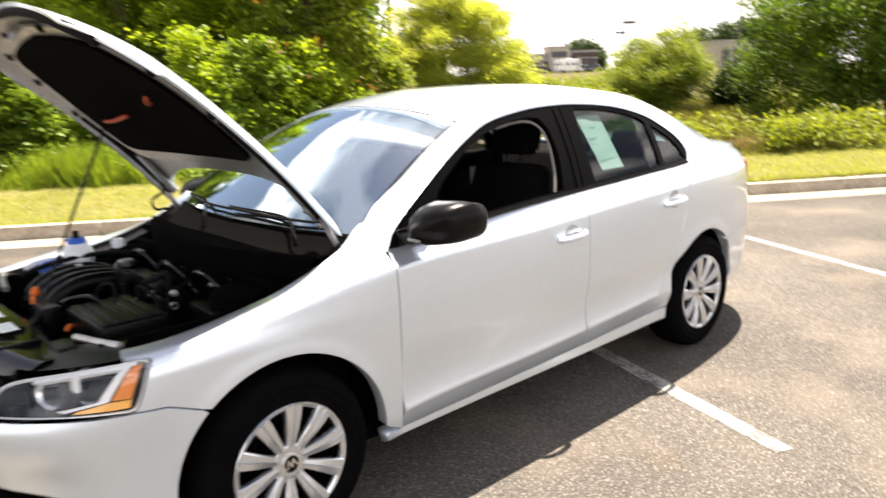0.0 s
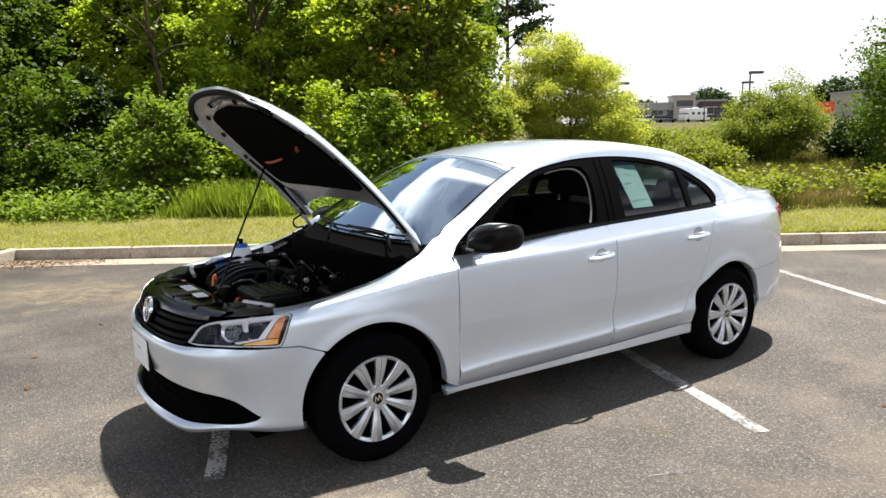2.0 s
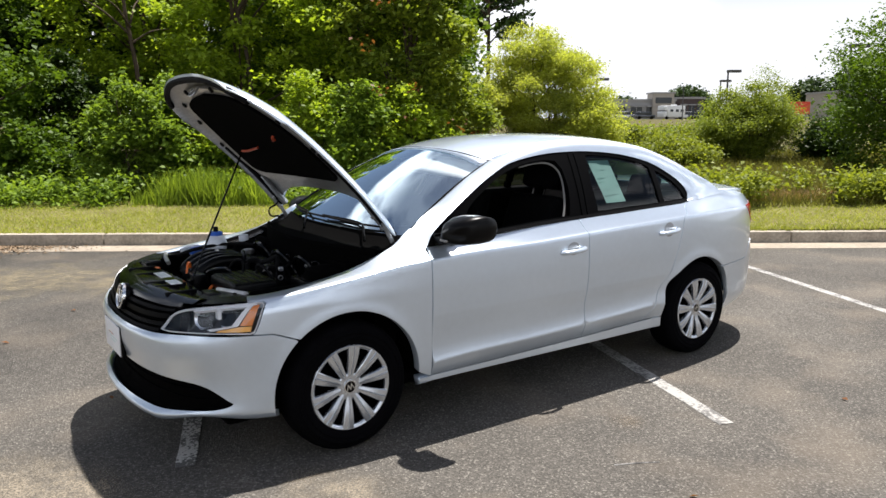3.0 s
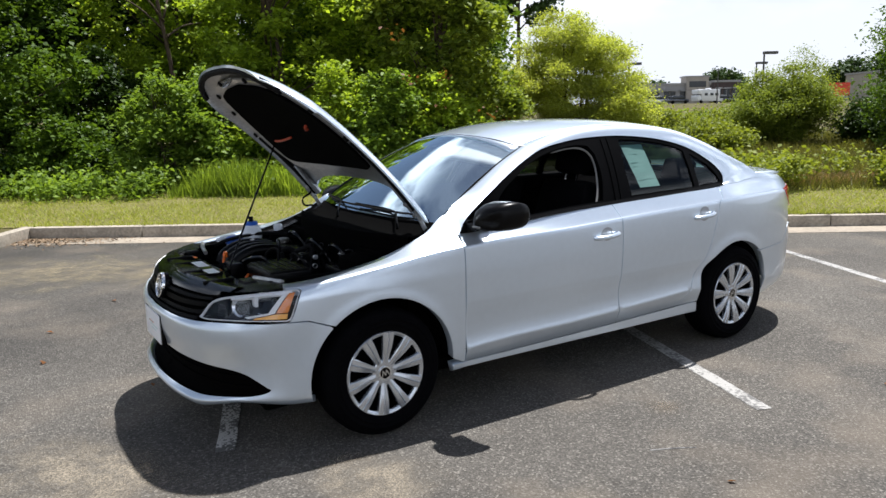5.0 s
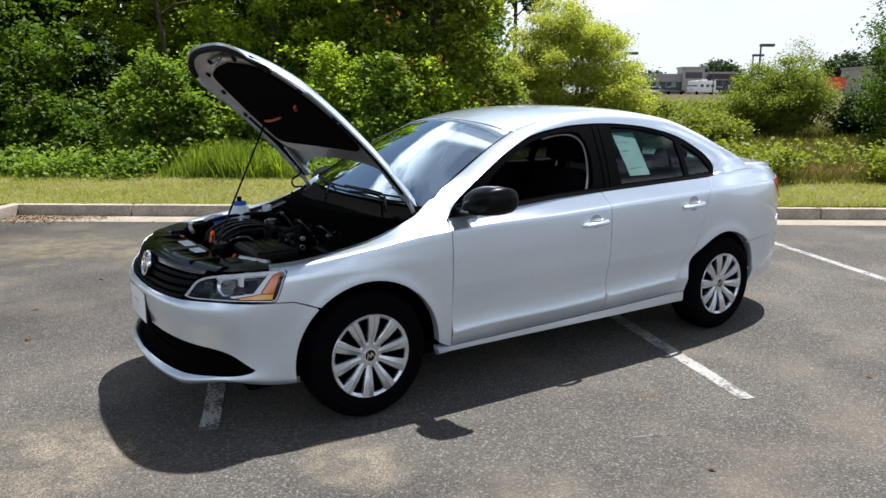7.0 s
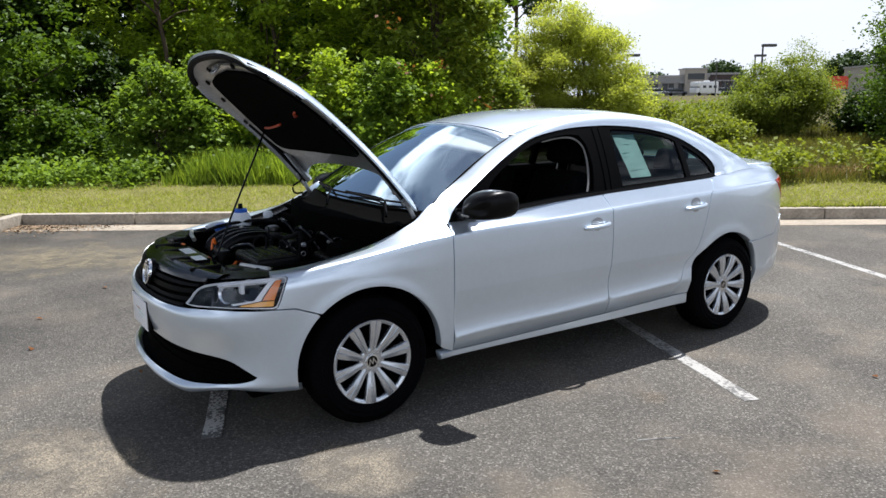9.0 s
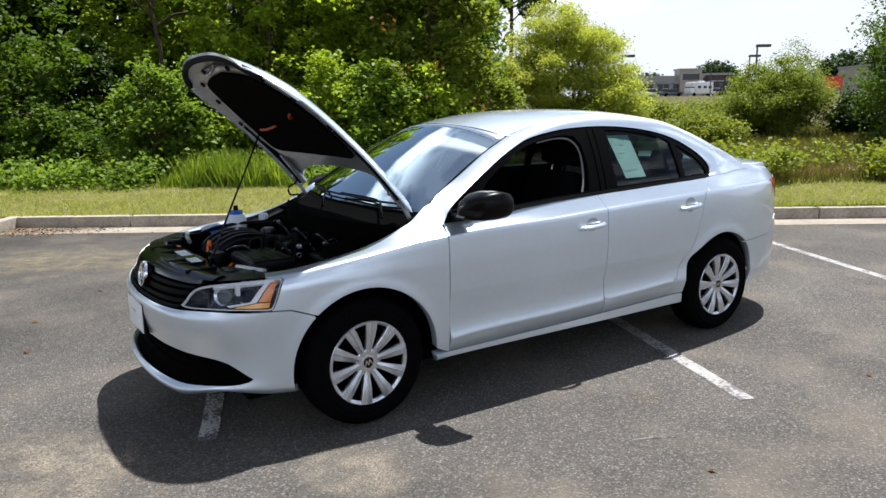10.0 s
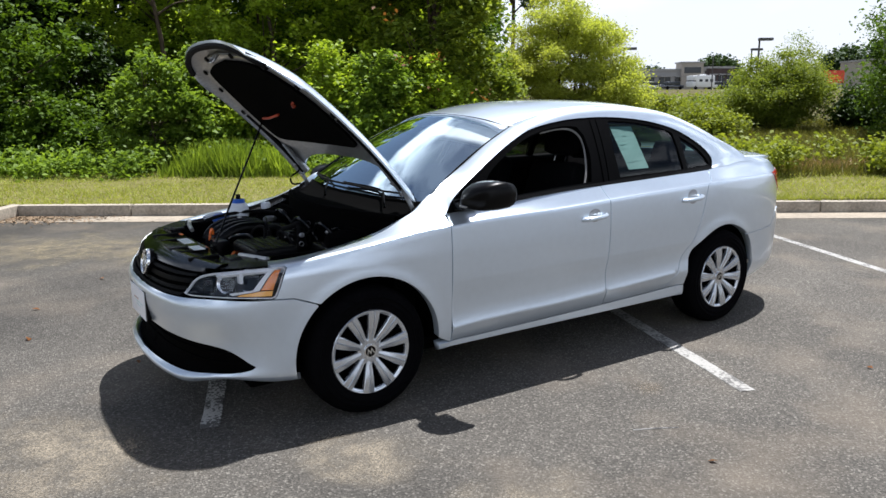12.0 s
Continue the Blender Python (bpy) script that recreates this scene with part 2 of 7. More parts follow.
LINE_WORN = line_material("worn_road_paint", 0.93, 70, 0.06, 0.50)
CONCRETE = material("kerb_concrete", (0.31, 0.272, 0.218), 0.85, vary=0.50, scale=3.0, bump=0.4, bump_scale=90)
GUTTER = material("gutter_concrete", (0.27, 0.228, 0.175), 0.85, vary=0.35, scale=2.2, bump=0.3, bump_scale=90)
SOIL = material("soil_and_litter", (0.20, 0.14, 0.085), 0.95, vary=0.5, scale=5, bump=0.6, bump_scale=60)
TURF = material("turf_ground", (0.150, 0.135, 0.055), 0.95, vary=0.35, scale=2.5, bump=0.6, bump_scale=80, spec=0.1)
FIELD = material("meadow_ground", (0.085, 0.075, 0.032), 0.95, vary=0.4, scale=0.8, bump=0.6, bump_scale=30, spec=0.1)
BARK = material("bark", (0.075, 0.055, 0.038), 0.9, vary=0.4, scale=12, bump=0.7, bump_scale=50, spec=0.2)
GRASS_LEAF = leaf_material("grass_blades", (0.118, 0.145, 0.028), (0.36, 0.385, 0.082), 0.34)
LEAF_MAPLE = leaf_material("leaves_mid_green", (0.018, 0.055, 0.006), (0.42, 0.54, 0.050), 0.42)
LEAF_DARK = leaf_material("leaves_dark_green", (0.009, 0.030, 0.004), (0.132, 0.215, 0.022), 0.30)
LEAF_YELLOW = leaf_material("leaves_yellow_green", (0.135, 0.17, 0.03), (0.46, 0.50, 0.105), 0.46)
LEAF_WILLOW = leaf_material("leaves_soft_green", (0.06, 0.095, 0.015), (0.25, 0.3, 0.052), 0.36)
LEAF_VINE = leaf_material("vine_leaves", (0.018, 0.052, 0.008), (0.24, 0.345, 0.045), 0.36)
LEAF_WEED = leaf_material("weed_leaves", (0.045, 0.07, 0.01), (0.26, 0.3, 0.038), 0.36)
MEADOW_LEAF = leaf_material("meadow_blades", (0.05, 0.055, 0.014), (0.17, 0.165, 0.045), 0.3)
# leaf green taken near black: the wood's inner shade is in the colour
LEAF_SHADE = leaf_material("shaded_wood_leaves", (0.006, 0.018, 0.004), (0.05, 0.09, 0.014), 0.18)
GRASS_TALL = leaf_material("tall_grass_blades", (0.035, 0.075, 0.01), (0.26, 0.34, 0.045), 0.42)
DRY_STALK = leaf_material("dry_stalks", (0.16, 0.105, 0.055), (0.38, 0.27, 0.15), 0.2)
LEAF_PINE = leaf_material("pine_needles", (0.016, 0.036, 0.012), (0.065, 0.104, 0.034), 0.1)
LEAF_GOLD = leaf_material("golden_tipped_leaves", (0.016, 0.052, 0.006), (0.29, 0.35, 0.045), 0.36)
LEAF_RED = leaf_material("reddish_young_leaves", (0.10, 0.040, 0.015), (0.20, 0.085, 0.03), 0.3)


# ---- mesh helpers ----
def finish(name, verts, faces, mat, parent=None, label="", smooth=True, normals=None, sharp=None):
    me = bpy.data.meshes.new(name)
    me.from_pydata([tuple(v) for v in verts], [], [tuple(f) for f in faces])
    me.materials.append(mat)
    me.polygons.foreach_set("use_smooth", [smooth] * len(me.polygons))
    me.update()
    if sharp is not None:
        me.set_sharp_from_angle(angle=radians(sharp))
    if normals is not None:
        me.normals_split_custom_set_from_vertices([tuple(v) for v in normals])
    ob = new(name, me)
    if parent is not None:
        ob.parent = parent
    if label:
        tagged(ob, label)
    return ob


def part(name, bm, mat, parent, label="", smooth=True, sharp=35):
    """Links a bmesh as one mesh object under a thing or a part."""
    me = bpy.data.meshes.new(name)
    bmesh.ops.recalc_face_normals(bm, faces=bm.faces)
    bm.to_mesh(me)
    bm.free()
    me.materials.append(mat)
    me.polygons.foreach_set("use_smooth", [smooth] * len(me.polygons))
    if smooth and sharp is not None:
        me.set_sharp_from_angle(angle=radians(sharp))
    ob = new(name, me)
    if parent is not None:
        ob.parent = parent
    if label:
        tagged(ob, label)
    return ob


def thing(name, label, category, at=(0, 0, 0), group=""):
    ob = new(name)
    ob.location = at
    ob.empty_display_size = 0.1
    return tagged(ob, label, category, group)


def box(bm, lo, hi, bevel=0.0, m=None, segments=2):
    lo, hi = Vector(lo), Vector(hi)
    b = bmesh.new()
    bmesh.ops.create_cube(b, size=1.0)
    for v in b.verts:
        v.co = Vector([lo[i] + (v.co[i] + 0.5) * (hi[i] - lo[i]) for i in range(3)])
    if bevel:
        bmesh.ops.bevel(b, geom=list(b.edges), offset=bevel, segments=segments, profile=0.6, affect="EDGES")
    if m is not None:
        b.transform(m)
    merge(bm, b)
    return bm


def merge(bm, b):
    me = bpy.data.meshes.new("tmp")
    b.to_mesh(me)
    b.free()
    bm.from_mesh(me)
    bpy.data.meshes.remove(me)


def lathe(bm, profile, n=32, m=None, cap=False):
    """Turns a profile of (radius, height) pairs round the z axis."""
    b = bmesh.new()
    rings = [[b.verts.new((r * math.cos(2 * math.pi * k / n), r * math.sin(2 * math.pi * k / n), h)) for k in range(n)] for r, h in profile]
    for a, c in zip(rings, rings[1:]):
        for k in range(n):
            b.faces.new((a[k], a[(k + 1) % n], c[(k + 1) % n], c[k]))
    if cap:
        b.faces.new(list(reversed(rings[0])))
        b.faces.new(rings[-1])
    bmesh.ops.remove_doubles(b, verts=b.verts, dist=1e-5)
    if m is not None:
        b.transform(m)
    merge(bm, b)
    return bm


def curve_points(pts, n):
    """Catmull-Rom through pts, n steps a span."""
    pts = [Vector(p) for p in pts]
    ext = [2 * pts[0] - pts[1]] + pts + [2 * pts[-1] - pts[-2]]
    out = []
    for i in range(1, len(ext) - 2):
        a, b, c, d = ext[i - 1:i + 3]
        for k in range(n):
            t = k / n
            out.append(0.5 * (2 * b + (c - a) * t + (2 * a - 5 * b + 4 * c - d) * t * t + (3 * b - 3 * c + d - a) * t ** 3))
    return out + [pts[-1]]


def tube(bm, pts, r, n=8, steps=6, taper=None):
    """A round tube along a smooth curve through pts."""
    path = curve_points(pts, steps) if steps > 1 else [Vector(p) for p in pts]
    rings, up = [], Vector((0, 0, 1))
    for i, p in enumerate(path):
        d = (path[min(i + 1, len(path) - 1)] - path[max(i - 1, 0)]).normalized()
        side = d.cross(up if abs(d.z) < 0.95 else Vector((1, 0, 0))).normalized()
        w = side.cross(d)
        rr = r * (1 if taper is None else 1 + (taper - 1) * i / (len(path) - 1))
        rings.append([bm.verts.new(p + rr * (math.cos(2 * math.pi * k / n) * side + math.sin(2 * math.pi * k / n) * w)) for k in range(n)])
    for a, c in zip(rings, rings[1:]):
        for k in range(n):
            bm.faces.new((a[k], a[(k + 1) % n], c[(k + 1) % n], c[k]))
    bm.faces.new(list(reversed(rings[0])))
    bm.faces.new(rings[-1])
    return bm


def loft(rows, name, mat, parent, label="", flip=False, sharp=None, thick=0.0):
    """A skin over rows of equally many points."""
    n = len(rows[0])
    verts = [v for r in rows for v in r]
    faces = []
    for i in range(len(rows) - 1):
        for k in range(n - 1):
            f = (i * n + k, i * n + k + 1, (i + 1) * n + k + 1, (i + 1) * n + k)
            faces.append(f[::-1] if flip else f)
    ob = finish(name, verts, faces, mat, parent, label, True, None, sharp)
    if thick:
        mod = ob.modifiers.new("thickness", "SOLIDIFY")
        mod.thickness, mod.offset = thick, -1
    return ob


def ip(x, xs, ys):
    return float(np.interp(x, xs, ys))


# ---- the body's side and ends: a band (s, w) that runs round the car, s along the plan, w up the section ----
PLAN = [(-0.848, 0.0), (-0.838, -0.22), (-0.806, -0.42), (-0.738, -0.60), (-0.605, -0.74), (-0.40, -0.825), (-0.10, -0.865), (0.40, -0.882), (1.30, -0.889),
        (2.20, -0.884), (2.75, -0.868), (3.12, -0.825), (3.38, -0.752), (3.56, -0.63), (3.67, -0.44), (3.715, -0.2), (3.725, 0.0)]
_plan = np.array([tuple(p) for p in curve_points([(a, b, 0) for a, b in PLAN], 24)])[:, :2]
_arc = np.concatenate([[0], np.cumsum(np.hypot(*np.diff(_plan, axis=0).T))])
_tan = np.gradient(_plan, _arc, axis=0)
_tan[0], _tan[-1] = (0, -1), (0, 1)
_tan /= np.hypot(*_tan.T)[:, None]
S_END = float(_arc[-1])


def sx(x):
    """The band's s at the car's length x."""
    return ip(x, _plan[:, 0], _arc)


def sy(y):
    """The band's s on the front end at the half width y (below 0)."""
    k = len(_plan) // 2
    return ip(-y, -_plan[:k, 1], _arc[:k])


WK = [0.19, 0.235, 0.285, 0.345, 0.40, 0.585, 0.60, 0.74, 0.80, 0.86, 0.90, 0.95, 1.00]


def low_side(crease, foot, tuck=-0.038):
    """Sill, tucked door foot, swage line and the hollow above it; both lines climb towards the tail."""
    return [(0.238, -0.080), (0.256, tuck - 0.001), (foot, tuck), (crease, 0.0005), (crease + 0.085, -0.0115), (0.60, -0.001)]


LOW_FENDER = [(0.236, -0.075), (0.254, -0.026), (0.284, -0.020), (0.350, -0.008), (0.41, -0.006), (0.60, -0.001)]
LOW_REAR = [(0.230, -0.110), (0.262, -0.060), (0.300, -0.030), (0.350, -0.012), (0.40, -0.008), (0.60, 0.004)]
LOW_NOSE = [(0.212, -0.050), (0.228, 0.010), (0.258, 0.030), (0.320, -0.020), (0.40, -0.010), (0.596, 0.022)]
SECTIONS = [
    (0.0, LOW_NOSE + [(0.650, -0.030), (0.705, -0.040), (0.745, -0.060), (0.760, -0.085), (0.770, -0.12), (0.774, -0.16)]),
    (sy(-0.45), LOW_NOSE + [(0.668, -0.026), (0.718, -0.044), (0.745, -0.078), (0.757, -0.10), (0.766, -0.13), (0.770, -0.17)]),
    (sx(-0.66), [(0.258, -0.050), (0.270, -0.008), (0.284, 0.004), (0.322, -0.012), (0.40, -0.016), (0.602, 0.012)] + [(0.702, -0.027), (0.742, -0.042), (0.764, -0.070), (0.774, -0.095), (0.780, -0.125), (0.781, -0.16)]),
    (sx(-0.42), [(0.228, -0.070), (0.246, -0.022), (0.285, -0.004), (0.345, -0.004), (0.40, -0.004), (0.60, 0.0)] + [(0.722, -0.006), (0.762, -0.018), (0.785, -0.038), (0.793, -0.062), (0.795, -0.092), (0.790, -0.125)]),
    (sx(0.0), LOW_FENDER + [(0.738, -0.001), (0.795, -0.008), (0.832, -0.016), (0.842, -0.034), (0.848, -0.085), (0.845, -0.145)]),
    (sx(0.30), LOW_FENDER + [(0.74, 0.0), (0.810, -0.004), (0.874, -0.011), (0.881, -0.020), (0.903, -0.072), (0.945, -0.150)]),
    (sx(0.4545), LOW_FENDER + [(0.74, 0.0), (0.818, -0.003), (0.887, -0.009), (0.893, -0.016), (0.925, -0.056), (1.030, -0.177)]),
    (sx(0.4572), low_side(0.356, 0.284, -0.028) + [(0.74, 0.0), (0.818, -0.003), (0.888, -0.009), (0.894, -0.016), (0.917, -0.040), (0.943, -0.066)]),
    (sx(1.22), low_side(0.379, 0.295) + [(0.74, 0.0), (0.832, -0.003), (0.913, -0.010), (0.919, -0.017), (0.953, -0.046), (0.992, -0.076)]),
    (sx(1.90), low_side(0.402, 0.312) + [(0.74, 0.0), (0.845, -0.003), (0.942, -0.011), (0.948, -0.018), (0.980, -0.046), (1.016, -0.074)]),
    (sx(2.12), low_side(0.411, 0.318) + [(0.74, 0.0), (0.848, -0.003), (0.949, -0.012), (0.955, -0.019), (0.988, -0.0475), (1.024, -0.076)]),
    (sx(2.50), [(0.236, -0.080), (0.256, -0.034), (0.325, -0.016), (0.412, -0.009), (0.497, -0.006), (0.60, -0.001)] + [(0.74, 0.0), (0.853, -0.003), (0.961, -0.013), (0.967, -0.020), (1.000, -0.050), (1.036, -0.080)]),
    (sx(2.95), [(0.215, -0.10), (0.240, -0.05), (0.300, -0.030), (0.385, -0.006), (0.43, -0.010), (0.60, 0.0)] + [(0.74, -0.002), (0.860, -0.010), (0.968, -0.028), (0.975, -0.036), (1.035, -0.085), (1.092, -0.140)]),
    (sx(3.35), LOW_REAR + [(0.74, 0.0), (0.860, -0.008), (0.966, -0.022), (0.975, -0.030), (1.035, -0.075), (1.076, -0.135)]),
    (S_END, LOW_REAR + [(0.74, -0.030), (0.86, -0.030), (0.950, -0.036), (0.972, -0.040), (1.012, -0.050), (1.046, -0.085)]),
]
# the nose folds sharply under the lamps; elsewhere the added point lies on the line between its neighbours
for k, (at_s, sec) in enumerate(SECTIONS):
    (z0, d0), (z1, d1) = sec[4], sec[5]
    fold = (z1 - 0.018, d1 + 0.001) if k < 3 else (z0 + (z1 - z0) * 0.925, d0 + (d1 - d0) * 0.925)
    SECTIONS[k] = (at_s, sec[:5] + [fold] + sec[5:])
_sec_s = np.array([a for a, _ in SECTIONS])
_sec_z = np.array([[p[0] for p in b] for _, b in SECTIONS])
_sec_d = np.array([[p[1] for p in b] for _, b in SECTIONS])


def pchip_slopes(x, y):
    h = np.diff(x)
    m = np.diff(y, axis=-1) / h
    out = np.zeros_like(y)
    a, b = m[..., :-1], m[..., 1:]
    same = a * b > 0
    w1, w2 = 2 * h[1:] + h[:-1], h[1:] + 2 * h[:-1]
    with np.errstate(divide="ignore", invalid="ignore"):
        mid = np.where(same, (w1 + w2) / (w1 / np.where(same, a, 1) + w2 / np.where(same, b, 1)), 0)
    out[..., 1:-1] = mid
    out[..., 0], out[..., -1] = m[..., 0], m[..., -1]
    return out


def hermite(x, xs, ys, ms):
    i = min(max(int(np.searchsorted(xs, x)) - 1, 0), len(xs) - 2)
    h = xs[i + 1] - xs[i]
    t = (x - xs[i]) / h
    t = min(max(t, 0.0), 1.0)
    return ((2 * t ** 3 - 3 * t * t + 1) * ys[i] + (t ** 3 - 2 * t * t + t) * h * ms[i] + (-2 * t ** 3 + 3 * t * t) * ys[i + 1] + (t ** 3 - t * t) * h * ms[i + 1])


_wk = np.array(WK)
_mz = pchip_slopes(_sec_s, _sec_z.T).T
_md = pchip_slopes(_sec_s, _sec_d.T).T
_cache = {}


def section_at(s):
    key = round(s, 4)
    if key not in _cache:
        i = min(max(int(np.searchsorted(_sec_s, s)) - 1, 0), len(_sec_s) - 2)
        h = _sec_s[i + 1] - _sec_s[i]
        t = min(max((s - _sec_s[i]) / h, 0.0), 1.0)
        f = [2 * t ** 3 - 3 * t * t + 1, (t ** 3 - 2 * t * t + t) * h, -2 * t ** 3 + 3 * t * t, (t ** 3 - t * t) * h]
        z = f[0] * _sec_z[i] + f[1] * _mz[i] + f[2] * _sec_z[i + 1] + f[3] * _mz[i + 1]
        d = f[0] * _sec_d[i] + f[1] * _md[i] + f[2] * _sec_d[i + 1] + f[3] * _md[i + 1]
        _cache[key] = (z, pchip_slopes(_wk, z), d, pchip_slopes(_wk, d))
    return _cache[key]


ARCHES = ((0.0, 0.317, 0.375), (2.642, 0.317, 0.373))


def band(s, w, lift=0.0):
    z, mz, d, md = section_at(s)
    zz, dd = hermite(w, _wk, z, mz), hermite(w, _wk, d, md) + lift
    px, py = ip(s, _arc, _plan[:, 0]), ip(s, _arc, _plan[:, 1])
    tx, ty = ip(s, _arc, _tan[:, 0]), ip(s, _arc, _tan[:, 1])
    # the doors' swage line is a sharp fold: straight below it, hollow above
    if WK[2] < w < WK[4] and 0.456 < px < 2.32:
        if w < WK[3]:
            fold = d[2] + (d[3] - d[2]) * (w - WK[2]) / (WK[3] - WK[2])
        else:
            fold = d[4] + (d[3] - d[4]) * ((WK[4] - w) / (WK[4] - WK[3])) ** 2
        dd += (fold + lift - dd) * min(1.0, (2.32 - px) / 0.20)
    # flared lips round the wheels
    for ax, az, ar in ARCHES:
        r = math.hypot(px - ax, zz - az)
        if ar - 0.06 < r < ar + 0.10 and zz > 0.2:
            e = (r - ar) / 0.10
            dd += 0.006 * math.exp(-(max(e, 0) * 2.6) ** 2)
    return Vector((px + ty * dd, py - tx * dd, zz))


def band_normal(s, w):
    e = 0.0015
    a = band(min(s + e, S_END), w) - band(max(s - e, 0), w)
    b = band(s, min(w + e, 1.0)) - band(s, max(w - e, 0.19))
    n = a.cross(b)
    return n.normalized() if n.length > 1e-12 else Vector((0, -1, 0))


def cabin_y(x, z):
    dz = z - 1.03
    yb = ip(x, [0.3, 0.5, 2.2, 2.65, 3.0], [0.79, 0.80, 0.80, 0.755, 0.70])
    return -(yb - 0.35 * dz - (0.45 * dz * dz if dz > 0 else 0))


def cabin(x, z, lift=0.0):
    return Vector((x, cabin_y(x, z) - lift, z + lift * 0.35))


def cabin_normal(x, z):
    e = 0.005
    a, b = cabin(x + e, z) - cabin(x - e, z), cabin(x, z + e) - cabin(x, z - e)
    return a.cross(b).normalized()


def inside(p, poly):
    c, j = False, len(poly) - 1
    for i in range(len(poly)):
        a, b = poly[i], poly[j]
        if (a[1] > p[1]) != (b[1] > p[1]) and p[0] < (b[0] - a[0]) * (p[1] - a[1]) / (b[1] - a[1]) + a[0]:
            c = not c
        j = i
    return c


def dense(poly, step):
    out = []
    for a, b in zip(poly, poly[1:] + poly[:1]):
        n = max(1, int(math.ceil(math.hypot(b[0] - a[0], b[1] - a[1]) / step)))
        out += [(a[0] + (b[0] - a[0]) * k / n, a[1] + (b[1] - a[1]) * k / n) for k in range(n)]
    return out


def near_edge(p, pts, r):
    return bool((((pts - p) ** 2).sum(1) < r * r).any())


from mathutils.geometry import delaunay_2d_cdt


def panel(name, outline, mat, parent, surf, normal, label="", holes=(), step=0.03, depth=0.018, lift=0.0, right=False, rows=()):
    """A sheet cut to an outline on one of the body's surfaces, its edges turned inwards. rows: heights at which the mesh keeps a line."""
    loops = [dense(list(outline), step)] + [dense(list(h), step) for h in holes]
    pts, edges = [], []
    for lp in loops:
        k = len(pts)
        pts += lp
        edges += [(k + i, k + (i + 1) % len(lp)) for i in range(len(lp))]
    rim = np.array(pts)
    lo, hi = rim.min(0), rim.max(0)
    for a in np.arange(lo[0] + step / 2, hi[0], step):
        for b in list(np.arange(lo[1] + step / 2, hi[1], step * 0.8)) + list(rows):
            if inside((a, b), loops[0]) and not any(inside((a, b), h) for h in loops[1:]) and not near_edge(np.array((a, b)), rim, step * 0.45):
                pts.append((a, b))
    vs, _, fs, *_ = delaunay_2d_cdt([Vector(p) for p in pts], edges, [], 0, 1e-6)
    vs = [(v.x, v.y) for v in vs]
    faces = []
    for f in fs:
        c = (sum(vs[i][0] for i in f) / 3, sum(vs[i][1] for i in f) / 3)
        if inside(c, loops[0]) and not any(inside(c, h) for h in loops[1:]):
            faces.append(tuple(f))
    used = {}
    verts, norms = [], []
    for f in faces:
        for i in f:
            if i not in used:
                used[i] = len(verts)
                n = normal(*vs[i])
                verts.append(surf(*vs[i]) + n * lift)
                norms.append(n)
    faces = [tuple(used[i] for i in f) for f in faces]
    count = {}
    for f in faces:
        for e in zip(f, f[1:] + f[:1]):
            count[e] = count.get(e, 0) + 1
    border = [e for e in count if (e[1], e[0]) not in count]
    if depth:
        turned = {}
        for a, b in border:
            d = (verts[b] - verts[a]).normalized()
            for i in (a, b):
                turned.setdefault(i, Vector((0, 0, 0)))
                turned[i] += d.cross(norms[i])
        top, low = {}, {}
        for i, o in turned.items():
            o = o.normalized() if o.length > 1e-9 else norms[i]
            top[i], low[i] = len(verts), len(verts) + 1
            verts += [verts[i].copy(), verts[i] - norms[i] * depth]
            norms += [(o + norms[i] * 0.4).normalized(), o]
        for a, b in border:
            faces.append((top[b], top[a], low[a], low[b]))
    if right:
        verts = [Vector((v.x, -v.y, v.z)) for v in verts]
        norms = [Vector((v.x, -v.y, v.z)) for v in norms]
        faces = [f[::-1] for f in faces]
    return finish(name, verts, faces, mat, parent, label, True, norms)


def bpanel(name, outline, mat, parent, label="", holes=(), step=0.03, depth=0.018, lift=0.0, right=False, rows=(0.339, 0.345, 0.351, 0.86, 0.88, 0.90)):
    return panel(name, outline, mat, parent, band, band_normal, label, holes, step, depth, lift, right, rows)


def cpanel(name, outline, mat, parent, label="", holes=(), step=0.03, depth=0.012, lift=0.0, right=False):
    return panel(name, outline, mat, parent, cabin, cabin_normal, label, holes, step, depth, lift, right)


def arch_points(k, a0, a1, n=26, grow=0.0):
    cx, cz, r = ARCHES[k]
    return [(sx(cx + (r + grow) * math.cos(radians(a0 + (a1 - a0) * i / n))), cz + (r + grow) * math.sin(radians(a0 + (a1 - a0) * i / n))) for i in range(n + 1)]


G = 0.003   # half a panel gap
# the windows' common outline on the cabin's side
DLO_TOP = [(0.466, 0.946), (0.505, 1.012), (0.597, 1.072), (0.721, 1.149), (0.858, 1.22), (0.969, 1.274), (1.1, 1.324), (1.218, 1.354), (1.425, 1.38),
           (1.636, 1.392), (1.893, 1.383), (2.127, 1.354), (2.347, 1.296), (2.507, 1.222), (2.609, 1.152), (2.641, 1.085), (2.612, 1.046)]
DLO_LOW = [(2.244, 1.026), (1.90, 1.016), (1.22, 0.992), (0.80, 0.967), (0.60, 0.953)]


def smooth2(pts, n=4):
    return [(v.x, v.y) for v in curve_points([(a, b, 0) for a, b in pts], n)]


